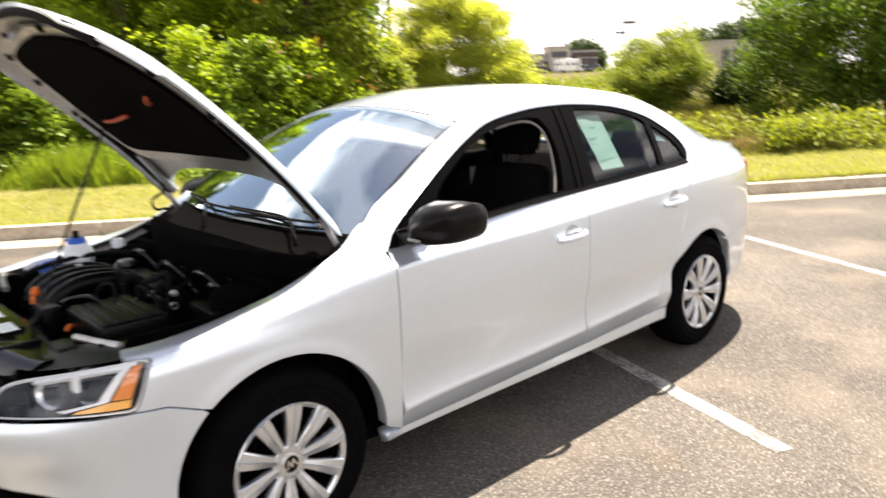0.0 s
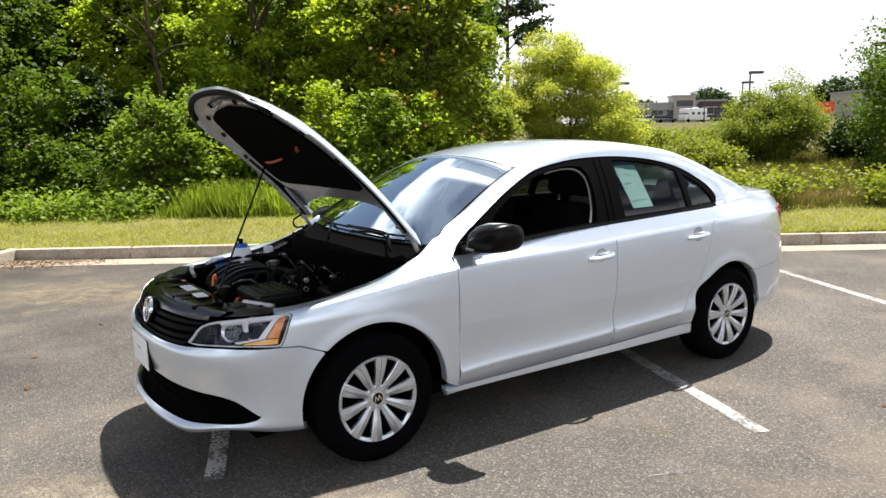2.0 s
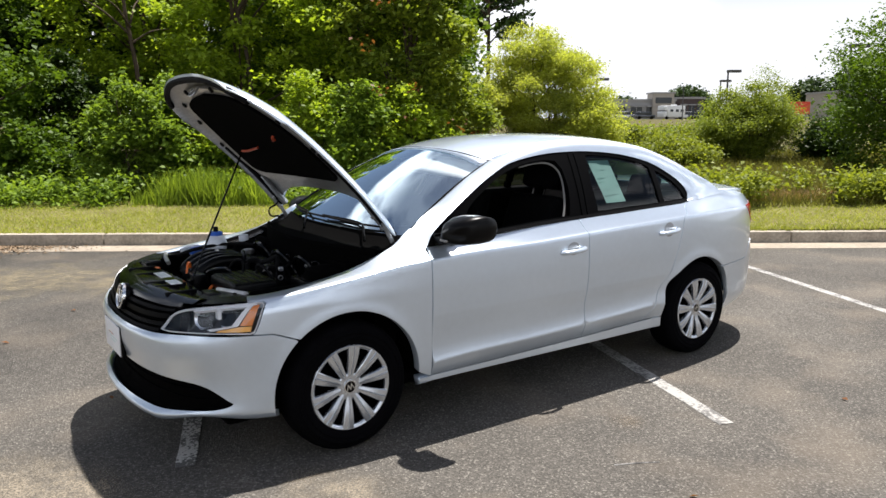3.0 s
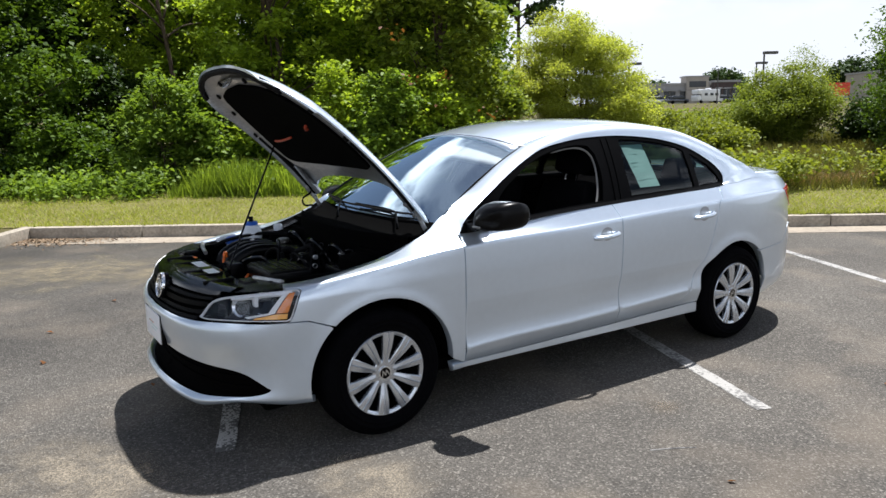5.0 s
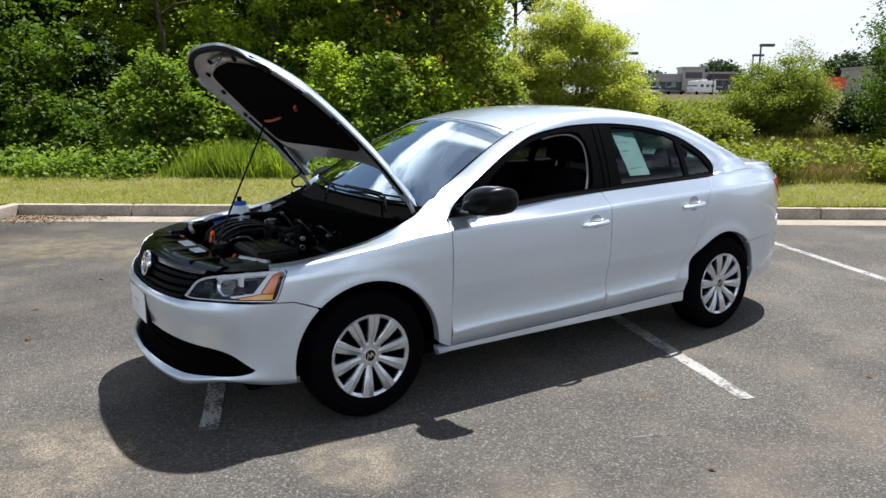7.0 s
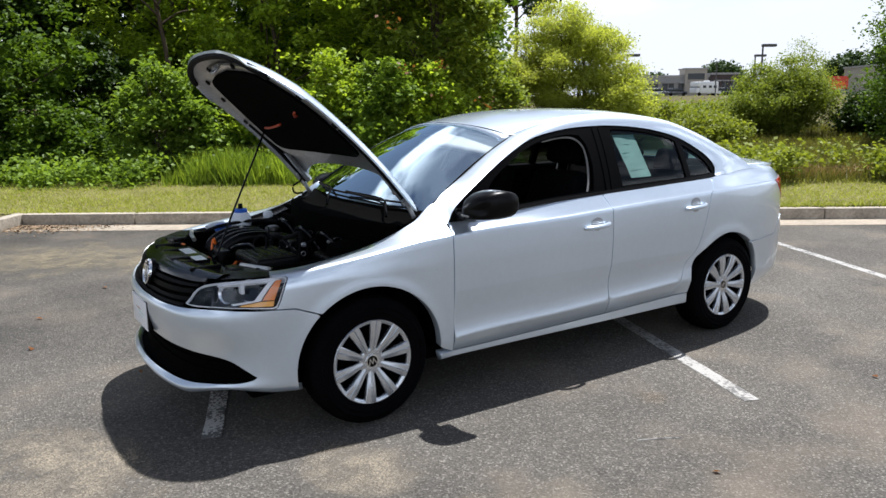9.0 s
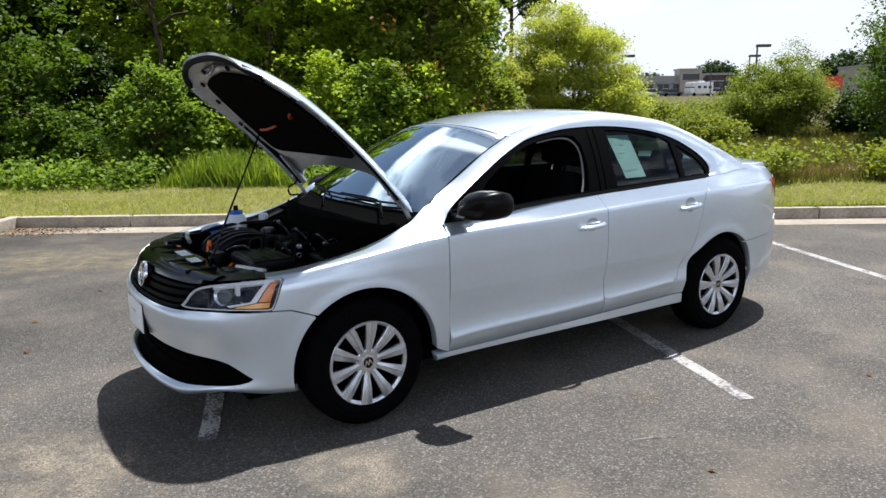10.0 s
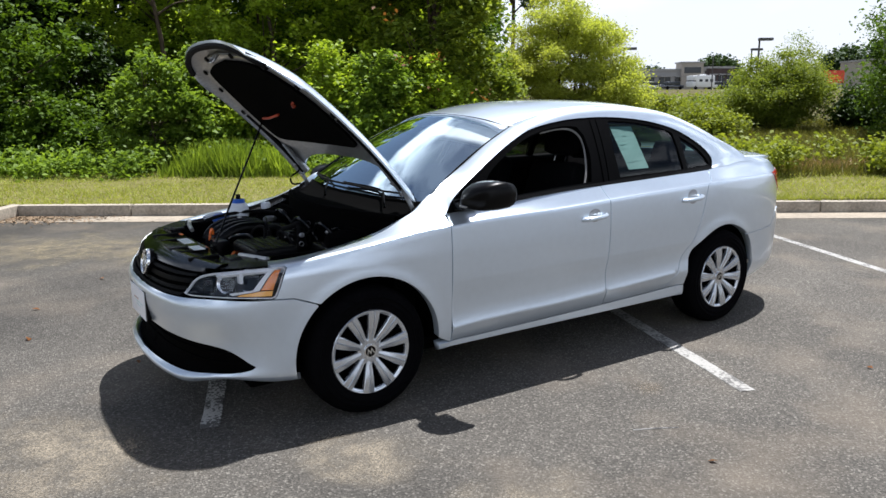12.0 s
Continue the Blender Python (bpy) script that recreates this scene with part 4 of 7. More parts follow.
                ring.append(bm.verts.new((xx + 0.05 * (ca < 0) * abs(ca), (cy + dy * math.copysign(abs(ca) ** ex, ca)) * sgn, cz + hz * math.copysign(abs(sa) ** ex, sa) - 0.012 * ca)))
            secs.append(ring)
        for a, b in zip(secs, secs[1:]):
            for k in range(n):
                bm.faces.new((a[k], a[(k + 1) % n], b[(k + 1) % n], b[k]))
        bm.faces.new(secs[0])
        bm.faces.new(secs[-1])
        if sgn < 0:
            bm.transform(Matrix.Translation((0.03, -0.02, -0.06)))
        mir = part("side_mirror", bm, MIRROR_BLACK, car, "black plastic side mirror", sharp=60)
        bm = box(bmesh.new(), (0.658, -1.058, 0.990), (0.663, -0.912, 1.088), 0.002)
        arm = box(bmesh.new(), (0.50, -0.90, 0.962), (0.60, -0.815, 0.998), 0.012)
        base_ = box(bmesh.new(), (0.500, -0.838, 0.950), (0.645, -0.818, 1.010), 0.006)
        # small pale bar shaped as the highlight at the mirror's front edge
        glint = box(bmesh.new(), (0.462, -0.985, 0.988), (0.475, -0.930, 0.998), 0.004)
        for b_, nm, mt in ((bm, "mirror_glass", CHROME), (arm, "mirror_arm", BLACK), (base_, "mirror_base", BLACK), (glint, "mirror_glint", TRIM_GREY)):
            if sgn < 0:
                b_.transform(Matrix.Translation((0.03, -0.02, -0.06)) @ Matrix.Diagonal((1, -1, 1, 1)))
            part(nm, b_, mt, mir)
    return car


CAR = build_car()


# ---- wheels ----
def build_wheel(car):
    wheel = part("wheel", lathe(bmesh.new(), [(0.0, 0.040), (0.06, 0.045), (0.10, 0.030), (0.16, 0.035), (0.19, 0.060), (0.195, 0.075), (0.198, -0.07)], 48), DARK, car, "black wheel with ten-spoke silver cover")
    prof = [(0.185, 0.075), (0.198, 0.092), (0.225, 0.100), (0.241, 0.101), (0.243, 0.1035), (0.246, 0.101), (0.266, 0.101), (0.268, 0.104), (0.271, 0.100), (0.288, 0.096), (0.303, 0.086), (0.311, 0.070), (0.3155, 0.045), (0.317, 0.0), (0.3155, -0.045), (0.311, -0.070), (0.303, -0.086), (0.262, -0.101), (0.21, -0.095), (0.185, -0.075)]
    tyre = part("tyre", lathe(bmesh.new(), prof, 72), TYRE, wheel, "black tyre", sharp=60)
    # cover: rim ring and hub, and spokes that widen outwards
    bm = bmesh.new()
    lathe(bm, [(0.207, 0.086), (0.2095, 0.094), (0.206, 0.0985), (0.199, 0.0975), (0.190, 0.091), (0.188, 0.072)], 80)
    lathe(bm, [(0.0, 0.078), (0.040, 0.080), (0.058, 0.082), (0.066, 0.078), (0.068, 0.060)], 48)
    cover = part("wheel_cover", bm, CAP, wheel, "silver plastic wheel cover")
    sp = bmesh.new()
    rs = [0.050, 0.075, 0.10, 0.13, 0.165, 0.203]
    hwid = [0.0135, 0.0175, 0.0205, 0.0240, 0.0280, 0.0320]
    hgt = [0.081, 0.085, 0.091, 0.097, 0.1005, 0.0995]
    cross = [(-1.0, -0.022), (-1.0, -0.004), (-0.86, 0.0), (-0.12, 0.0025), (0.0, -0.002), (0.12, 0.0025), (0.86, 0.0), (1.0, -0.004), (1.0, -0.022)]
    rows = []
    for r, hw, h in zip(rs, hwid, hgt):
        rows.append([sp.verts.new((r, hw * a, h + dz)) for a, dz in cross])
    for a, b in zip(rows, rows[1:]):
        for k in range(len(cross) - 1):
            sp.faces.new((a[k], a[k + 1], b[k + 1], b[k]))
    spoke = part("spoke", sp, CAP, wheel, sharp=25)
    for k in range(1, 10):
        o = new("spoke", spoke.data)
        o.parent = wheel
        o.matrix_basis = pose(0, 0, 0, 0, 0, 36 * k)
    spoke.matrix_basis = pose(0, 0, 0, 0, 0, 0)
    logo = part("hub_badge", lathe(bmesh.new(), [(0.0, 0.0835), (0.027, 0.0835), (0.0275, 0.086), (0.032, 0.0855), (0.033, 0.080)], 32), CHROME, wheel, "round badge")
    part("badge_field", lathe(bmesh.new(), [(0.0, 0.0842), (0.0268, 0.0842)], 24), BLACK, wheel)
    bm = bmesh.new()
    for y_, a in ((-0.0135, -20), (-0.0045, 20), (0.0045, -20), (0.0135, 20)):
        box(bm, (-0.0022, -0.016, 0.0843), (0.0022, 0.016, 0.0855), 0.0, pose(y_, 0, 0, 0, 0, a))
    part("badge_bars", bm, CHROME, wheel)
    valve = part("valve", lathe(bmesh.new(), [(0.004, 0.06), (0.004, 0.095), (0.0, 0.096)], 8, Matrix.Translation((0.172, 0.055, 0))), RUBBER, wheel)
    return wheel


WHEEL = build_wheel(CAR)
spots = [(0.0, -0.762, -90, 12), (2.651, -0.762, -90, 30), (0.0, 0.762, 90, 7), (2.651, 0.762, 90, 20)]
first = True
for wx, wy, face, spin in spots:
    m = Matrix.Translation((wx, wy, 0.317)) @ Euler((radians(-face), 0, 0)).to_matrix().to_4x4() @ pose(0, 0, 0, 0, 0, spin)
    if first:
        WHEEL.matrix_basis = m
        first = False
    else:
        w_ = copy_thing(WHEEL, m)
        w_.parent = CAR
# wheel wells and underbody
for ax, az, ar in ARCHES:
    for sgn in (1, -1):
        rows = []
        for k in range(19):
            a = radians(2 + 176 * k / 18)
            rows.append([(ax + (ar + 0.012) * math.cos(a), -0.795 * sgn, az + (ar + 0.012) * math.sin(a)), (ax + (ar + 0.012) * math.cos(a), -0.52 * sgn, az + (ar + 0.012) * math.sin(a))])
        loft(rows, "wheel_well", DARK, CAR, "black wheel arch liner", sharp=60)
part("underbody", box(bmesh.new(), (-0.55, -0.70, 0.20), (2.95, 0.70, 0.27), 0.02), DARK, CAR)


# ---- open hood, engine bay ----
def build_hood(car):
    spine = curve_points([(0.378, 0, 1.018), (0.19, 0, 1.236), (0.01, 0, 1.412), (-0.16, 0, 1.556), (-0.315, 0, 1.664), (-0.41, 0, 1.718), (-0.478, 0, 1.748)], 8)
    arc = np.concatenate([[0], np.cumsum([(b - a).length for a, b in zip(spine, spine[1:])])])
    px, pz = [p.x for p in spine], [p.z for p in spine]
    full = float(arc[-1])

    def front(y):
        v = min(abs(y) / 0.715, 1.0)
        return full - 0.40 * (1 - math.sqrt(max(0.0, 1 - v ** 3.2)))

    def at(d, y, lift=0.0):
        """A point of the hood: d along it from the hinges, y across."""
        x, z = ip(d, arc, px), ip(d, arc, pz)
        e = 0.02
        t = Vector((ip(d + e, arc, px) - ip(d - e, arc, px), 0, ip(d + e, arc, pz) - ip(d - e, arc, pz))).normalized()
        n = Vector((t.z, 0, -t.x))          # away from the engine
        crown = 0.055 * (1 - (y / 0.72) ** 2)
        # the skin rolls over along its sides and, more gently, round its front
        g = (front(y) - d) / math.sqrt(1 + ((front(abs(y) + 0.01) - front(abs(y) - 0.01)) / 0.02) ** 2)
        soft = 0.15 + 0.85 * min(1.0, abs(y) / 0.5) ** 2
        e_ = max(0.0, (0.600 + 0.108 - min(0.708 - abs(y), 0.108) - 0.600) / 0.132, soft * (0.108 - max(g, 0.0)) / 0.132)
        roll = 0.088 * (1 - math.sqrt(max(0.0, 1 - min(e_, 1.0) ** 2)))
        return Vector((x, y, z)) + n * (crown - roll + lift)

    def rear(y):
        return 0.185 * (1 - (abs(y) / 0.71) ** 4.5)

    def skin(lift, inset, n=30, m=56):
        rows = []
        for i in range(n + 1):
            u = 1 - (1 - i / n) ** 1.6
            row = []
            for j in range(m + 1):
                v = -1 + 2 * j / m
                y = (0.708 - inset) * math.sin(v * math.pi / 2) ** 1 if abs(v) < 1 else math.copysign(0.708 - inset, v)
                a, b = rear(y) + inset, front(y) - inset
                d = a + (b - a) * u
                row.append(at(d, y, lift))
            rows.append(row)
        return rows

    outer = loft(skin(0.0, 0.0), "hood", PAINT, car, "raised silver hood", flip=True)
    # folded edge
    rows = skin(0.0, 0.0)
    loop = rows[0] + [r[-1] for r in rows[1:]] + rows[-1][::-1][1:] + [r[0] for r in rows[::-1]][1:-1]
    rows2 = skin(-0.012, 0.006)
    loop2 = rows2[0] + [r[-1] for r in rows2[1:]] + rows2[-1][::-1][1:] + [r[0] for r in rows2[::-1]][1:-1]
    n = len(loop)
    finish("hood_edge", loop + loop2, [(k, (k + 1) % n, n + (k + 1) % n, n + k) for k in range(n)], PAINT, outer, "", True, None, 60)
    # inner panel: outer ring near the skin, a raised frame, and the felt pad in the middle
    inn = skin(-0.014, 0.006)
    loft(inn, "inner_panel", INNER_PAINT_SHADED, outer, "silver inner panel")

    def patch(name, poly, lift, mat, label="", edge=0.02):
        out = dense([(a * 1.0, b * 1.0) for a, b in poly], 0.03)
        pts, k = list(out), len(out)
        rim = np.array(out)
        for a in np.arange(rim[:, 0].min(), rim[:, 0].max(), 0.045):
            for b in np.arange(rim[:, 1].min(), rim[:, 1].max(), 0.045):
                if inside((a, b), out) and not near_edge(np.array((a, b)), rim, 0.025):
                    pts.append((a, b))
        vs, _, fs, *_ = delaunay_2d_cdt([Vector(p) for p in pts], [(i, (i + 1) % k) for i in range(k)], [], 0, 1e-6)
        vs = [(v.x, v.y) for v in vs]
        faces = [tuple(f) for f in fs if inside((sum(vs[i][0] for i in f) / 3, sum(vs[i][1] for i in f) / 3), out)]
        verts = [at(a, b, lift) for a, b in vs]
        m = len(verts)
        verts += [at(a, b, lift + edge) for a, b in vs[:k]]
        faces += [(i, (i + 1) % k, m + (i + 1) % k, m + i) for i in range(k)]
        return finish(name, verts, faces, mat, outer, label, True, None, 40)

    pad = smooth2([(0.315, 0.0), (0.330, 0.32), (0.362, 0.515), (0.46, 0.552), (0.66, 0.535), (0.84, 0.470), (0.960, 0.35), (1.005, 0.0)], 5)
    pad = pad + [(a, -b) for a, b in pad[::-1]][1:-1]
    patch("insulation_pad", pad, -0.050, FELT, "black felt insulation pad", 0.022)
    frame_out = smooth2([(0.235, 0.0), (0.26, 0.30), (0.29, 0.54), (0.45, 0.625), (0.68, 0.610), (0.88, 0.53), (1.01, 0.36), (1.055, 0.0)], 5)
    frame_out = frame_out + [(a, -b) for a, b in frame_out[::-1]][1:-1]
    patch("pressed_frame", frame_out, -0.036, INNER_PAINT_SHADED, "pressed inner frame", 0.012)
    # pressings near the hinges and the latch
    for y in (-0.60, 0.60):
        bm = bmesh.new()
        a, b = at(0.06, y, -0.03), at(0.30, y * 0.98, -0.03)
        tube(bm, [a, a.lerp(b, 0.5), b], 0.022, 8, 3, 0.6)
        part("hinge_pressing", bm, INNER_PAINT_SHADED, outer)
        for d in (0.05, 0.13):
            bm = lathe(bmesh.new(), [(0.0, 0.012), (0.011, 0.012), (0.013, 0.0)], 6, Matrix.Translation(at(d, y * 1.05, -0.048)) @ Euler((0, radians(-130), 0)).to_matrix().to_4x4())
            part("hinge_bolt", bm, STEEL, outer)
    for d, y in ((0.95, -0.46), (0.95, 0.46), (1.035, -0.2), (1.035, 0.2), (0.80, -0.575), (0.80, 0.575), (0.6, -0.635), (0.6, 0.635)):
        bm = lathe(bmesh.new(), [(0.0, 0.012), (0.014, 0.010), (0.018, 0.0)], 10, Matrix.Translation(at(d, y, -0.036)) @ Euler((0, radians(-130), 0)).to_matrix().to_4x4())
        part("rubber_buffer", bm, RUBBER, outer)
    bm = tube(bmesh.new(), [at(front(y) - 0.022, y, -0.020) for y in [0.60 * k / 10 for k in range(-10, 11)]], 0.017, 8, 2)
    part("front_seal", bm, RUBBER, outer, "black rubber front seal")
    bm = tube(bmesh.new(), [at(1.05, -0.03, -0.03), at(1.06, -0.03, -0.08), at(1.06, 0.03, -0.08), at(1.05, 0.03, -0.03)], 0.006, 8, 4)
    part("latch_striker", bm, STEEL, outer)
    bm = tube(bmesh.new(), [at(0.16, 0.60, -0.03), at(0.10, 0.60, -0.07), (0.225, 0.62, 1.02), (0.235, 0.62, 0.975), (0.29, 0.62, 0.972)], 0.006, 8, 5)
    part("washer_hose", bm, RUBBER, outer, "thin black hose")
    # orange catches on the pad
    a = at(0.60, 0.30, -0.055)
    bm = tube(bmesh.new(), [at(0.542, 0.43, -0.058), at(0.552, 0.30, -0.070), at(0.566, 0.16, -0.062)], 0.007, 8, 3)
    part("prop_grip", bm, DULL_ORANGE, outer, "dull orange grip of the prop rod")
    bm = tube(bmesh.new(), [at(0.640, -0.215, -0.055), at(0.645, -0.220, -0.066), at(0.668, -0.250, -0.066), at(0.672, -0.255, -0.055)], 0.007, 8, 3)
    part("rod_clip", bm, DULL_ORANGE, outer, "orange clip")
    # rod from the slam panel up to the hood
    top = at(0.540, 0.430, -0.058)
    foot = Vector((-0.515, -0.165, 0.780))
    bm = tube(bmesh.new(), [foot, foot.lerp(top, 0.3) + Vector((0.0, 0.0, 0.006)), foot.lerp(top, 0.7), top], 0.0055, 8, 4)
    part("prop_rod", bm, BLACK, outer, "black hood prop rod")
    bm = tube(bmesh.new(), [foot + Vector((0, 0, 0.02)), foot, foot + Vector((0.0, 0.05, -0.01))], 0.010, 8, 3)
    part("rod_pivot", bm, BLACK, outer)
    for y in (-0.655, 0.655):
        bm = tube(bmesh.new(), [at(0.06 + 0.085 * k, y * 0.975, -0.030) for k in range(7)], 0.015, 8, 2)
        part("edge_seal", bm, RUBBER, outer, "black rubber edge seal")
    # hinges
    for y in (-0.66, 0.66):
        bm = box(bmesh.new(), (-0.012, -0.004, -0.10), (0.012, 0.004, 0.10), 0.003, Matrix.Translation((0.350, y, 0.975)) @ Euler((0, radians(-28), 0)).to_matrix().to_4x4())
        part("hood_hinge", bm, STEEL if y > 0 else INNER_PAINT_SHADED, outer)
    return outer


HOOD = build_hood(CAR)


def build_engine_bay(car):
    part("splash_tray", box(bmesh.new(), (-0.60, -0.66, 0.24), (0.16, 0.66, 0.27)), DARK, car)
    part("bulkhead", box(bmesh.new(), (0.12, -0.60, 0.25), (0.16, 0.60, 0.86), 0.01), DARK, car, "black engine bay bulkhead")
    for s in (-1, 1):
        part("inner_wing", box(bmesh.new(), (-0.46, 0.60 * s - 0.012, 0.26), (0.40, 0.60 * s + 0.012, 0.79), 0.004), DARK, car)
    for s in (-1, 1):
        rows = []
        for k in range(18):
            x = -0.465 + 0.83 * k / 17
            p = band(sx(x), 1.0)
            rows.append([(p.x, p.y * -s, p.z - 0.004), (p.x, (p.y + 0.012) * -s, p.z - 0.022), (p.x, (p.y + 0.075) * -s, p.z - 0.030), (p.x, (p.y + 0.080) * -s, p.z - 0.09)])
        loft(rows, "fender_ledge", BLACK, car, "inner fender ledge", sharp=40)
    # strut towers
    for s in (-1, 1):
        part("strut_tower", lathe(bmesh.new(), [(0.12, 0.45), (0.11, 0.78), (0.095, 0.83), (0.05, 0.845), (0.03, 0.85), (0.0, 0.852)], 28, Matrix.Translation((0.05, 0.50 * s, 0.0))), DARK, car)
    # slam panel: black moulding behind the grille
    rows = []
    for k in range(-16, 17):
        v = k / 16
        y = 0.60 * v
        s_ = sy(-abs(y) if abs(y) > 0.001 else -0.001)
        f = band(s_, 0.925)
        xf, zf = f.x, f.z
        xb = -0.535 + 0.02 * (1 - v * v)
        rows.append([(xf - 0.004, y, zf - 0.004), (xf + 0.03, y, zf + 0.012), (xf + 0.06, y, zf + 0.012), (xf + (xb - xf) * 0.55, y, zf + 0.004), (xb - 0.02, y, zf + 0.004), (xb, y, zf - 0.008), (xb + 0.004, y, zf - 0.06)])
    slam = loft(rows, "slam_panel", GLOSS_BLACK, car, "black plastic panel over the grille", sharp=35)
    for y in (-0.36, -0.18, 0.18, 0.36):
        part("panel_rib", box(bmesh.new(), (-0.70, y - 0.004, 0.765), (-0.55, y + 0.004, 0.780), 0.003), BLACK, slam)
    part("latch_cover", box(bmesh.new(), (-0.72, -0.09, 0.765), (-0.62, 0.05, 0.783), 0.006), BLACK, slam)
    for y in (-0.50, 0.50):
        part("panel_clip", box(bmesh.new(), (-0.56, y - 0.05, 0.765), (-0.50, y + 0.05, 0.790), 0.006), BLACK, slam)
    for x, y, w in ((-0.602, 0.048, 0.075), (-0.606, -0.167, 0.056)):
        part("sticker", box(bmesh.new(), (x - 0.027, y - w, 0.7835), (x + 0.027, y + w, 0.785), 0.0), WHITE, slam, "white printed service sticker")
        bm = bmesh.new()
        for k in range(3):
            box(bm, (x - 0.018 + 0.013 * k, y - w * 0.8, 0.785), (x - 0.012 + 0.013 * k, y + w * 0.6, 0.7854))
        part("print_lines", bm, INK, slam)
    part("caution_label", box(bmesh.new(), (-0.575, 0.250, 0.782), (-0.560, 0.300, 0.7835)), ORANGE, slam, "small red label")
    # side lids above the headlights
    for s in (-1, 1):
        rows = []
        for k in range(9):
            x = -0.72 + 0.26 * k / 8
            f = band(sx(x), 0.87)
            q = band(sx(x), 0.99)
            rows.append([(f.x, f.y * -s, f.z), (q.x, q.y * -s, q.z + 0.002), (q.x + 0.04, (q.y + 0.08) * -s, q.z), (q.x + 0.04, (q.y + 0.09) * -s, q.z - 0.07)])
        loft(rows, "headlight_lid", BLACK, car, "black moulding above the headlight", sharp=40)
    for s in (-1, 1):
        part("cross_bar", tube(bmesh.new(), [(-0.47, 0.42 * s, 0.775), (-0.45, 0.55 * s, 0.785), (-0.42, 0.66 * s, 0.790)], 0.012, 8, 4), STEEL, car, "dull metal cross bar end")
    part("headlight_wall", box(bmesh.new(), (-0.66, -0.60, 0.45), (-0.60, 0.60, 0.74), 0.01), DARK, car)
    # engine with four ribbed intake runners
    part("engine_block", box(bmesh.new(), (-0.36, -0.12, 0.38), (0.04, 0.44, 0.70), 0.03), DARK, car, "dark engine block")
    for k in range(4):
        y = 0.17 + 0.082 * k
        bm = tube(bmesh.new(), [(-0.37, y, 0.52), (-0.40, y, 0.65), (-0.37, y, 0.745), (-0.28, y, 0.795), (-0.16, y, 0.795), (-0.06, y + 0.01, 0.765)], 0.033, 12, 5)
        part("intake_runner", bm, BLACK, car, "black ribbed intake manifold runner")
    part("valve_cover", box(bmesh.new(), (-0.08, -0.05, 0.66), (0.04, 0.46, 0.790), 0.025), BLACK, car)
    # battery box with a ribbed lid, fuse box, airbox
    bat = part("battery_box", box(bmesh.new(), (-0.40, -0.43, 0.50), (-0.17, -0.08, 0.785), 0.02), BLACK, car, "black ribbed battery cover")
    for k in range(5):
        bm = box(bmesh.new(), (-0.385 + 0.042 * k, -0.42, 0.780), (-0.352 + 0.042 * k, -0.09, 0.789), 0.003)
        part("lid_rib", bm, BLACK, bat)
    part("fuse_box", box(bmesh.new(), (-0.08, -0.55, 0.55), (0.10, -0.36, 0.79), 0.02), BLACK, car, "black fuse box")
    part("relay_box", box(bmesh.new(), (-0.45, 0.04, 0.58), (-0.375, 0.16, 0.765), 0.015), BLACK, car)
    part("airbox", box(bmesh.new(), (-0.20, -0.22, 0.52), (0.06, -0.08, 0.74), 0.03), BLACK, car)
    bm = tube(bmesh.new(), [(-0.425, 0.235, 0.74), (-0.415, 0.245, 0.785), (-0.402, 0.258, 0.795), (-0.395, 0.27, 0.765)], 0.007, 8, 4)
    part("dipstick", bm, ORANGE, car, "orange dipstick loop")
    bm = tube(bmesh.new(), [(-0.42, -0.13, 0.715), (-0.40, -0.12, 0.73), (-0.38, -0.12, 0.715)], 0.007, 8, 4)
    part("cable_clip", bm, ORANGE, car, "orange cable clip")
    # coolant tank and washer filler on the far wing
    tank = part("coolant_tank", lathe(bmesh.new(), [(0.0, -0.085), (0.050, -0.078), (0.072, -0.04), (0.076, 0.0), (0.070, 0.035), (0.048, 0.062), (0.032, 0.070), (0.032, 0.080)], 32, Matrix.Translation((-0.165, 0.50, 0.850)) @ Matrix.Scale(0.80, 4)), TANK, car, "milky round coolant tank")
    part("tank_cap", lathe(bmesh.new(), [(0.048, 0.055), (0.050, 0.084), (0.044, 0.092), (0.0, 0.094)], 24, Matrix.Translation((-0.165, 0.50, 0.847)) @ Matrix.Scale(0.80, 4)), BLUE, tank, "blue screw cap")
    part("tank_sensor", lathe(bmesh.new(), [(0.020, 0.0), (0.020, 0.045), (0.0, 0.046)], 12, Matrix.Translation((-0.165, 0.50, 0.918)) @ Matrix.Scale(0.7, 4)), RUBBER, tank)
    bm = lathe(bmesh.new(), [(0.045, -0.03), (0.047, 0.004), (0.030, 0.012), (0.0, 0.014)], 24, Matrix.Translation((-0.265, 0.55, 0.822)))
    box(bm, (-0.31, 0.50, 0.820), (-0.22, 0.53, 0.830), 0.004)
    part("washer_cap", bm, BLUE, car, "blue washer fluid cap")
    part("washer_neck", box(bmesh.new(), (-0.30, 0.53, 0.70), (-0.24, 0.59, 0.815), 0.02), TANK, car, "milky washer filler neck")
    part("oil_cap", lathe(bmesh.new(), [(0.034, 0.0), (0.036, 0.02), (0.028, 0.026), (0.0, 0.027)], 20, Matrix.Translation((-0.02, 0.36, 0.795))), STEEL, car)
    part("brake_reservoir", lathe(bmesh.new(), [(0.040, 0.0), (0.042, 0.04), (0.034, 0.055), (0.0, 0.058)], 20, Matrix.Translation((0.015, 0.53, 0.845)) @ Matrix.Scale(0.7, 4)), TANK, car, "milky fluid reservoir")
    part("washer_spout", tube(bmesh.new(), [(-0.36, 0.555, 0.812), (-0.31, 0.56, 0.826), (-0.25, 0.565, 0.828)], 0.016, 10, 4), TANK, car, "pale washer filler spout")
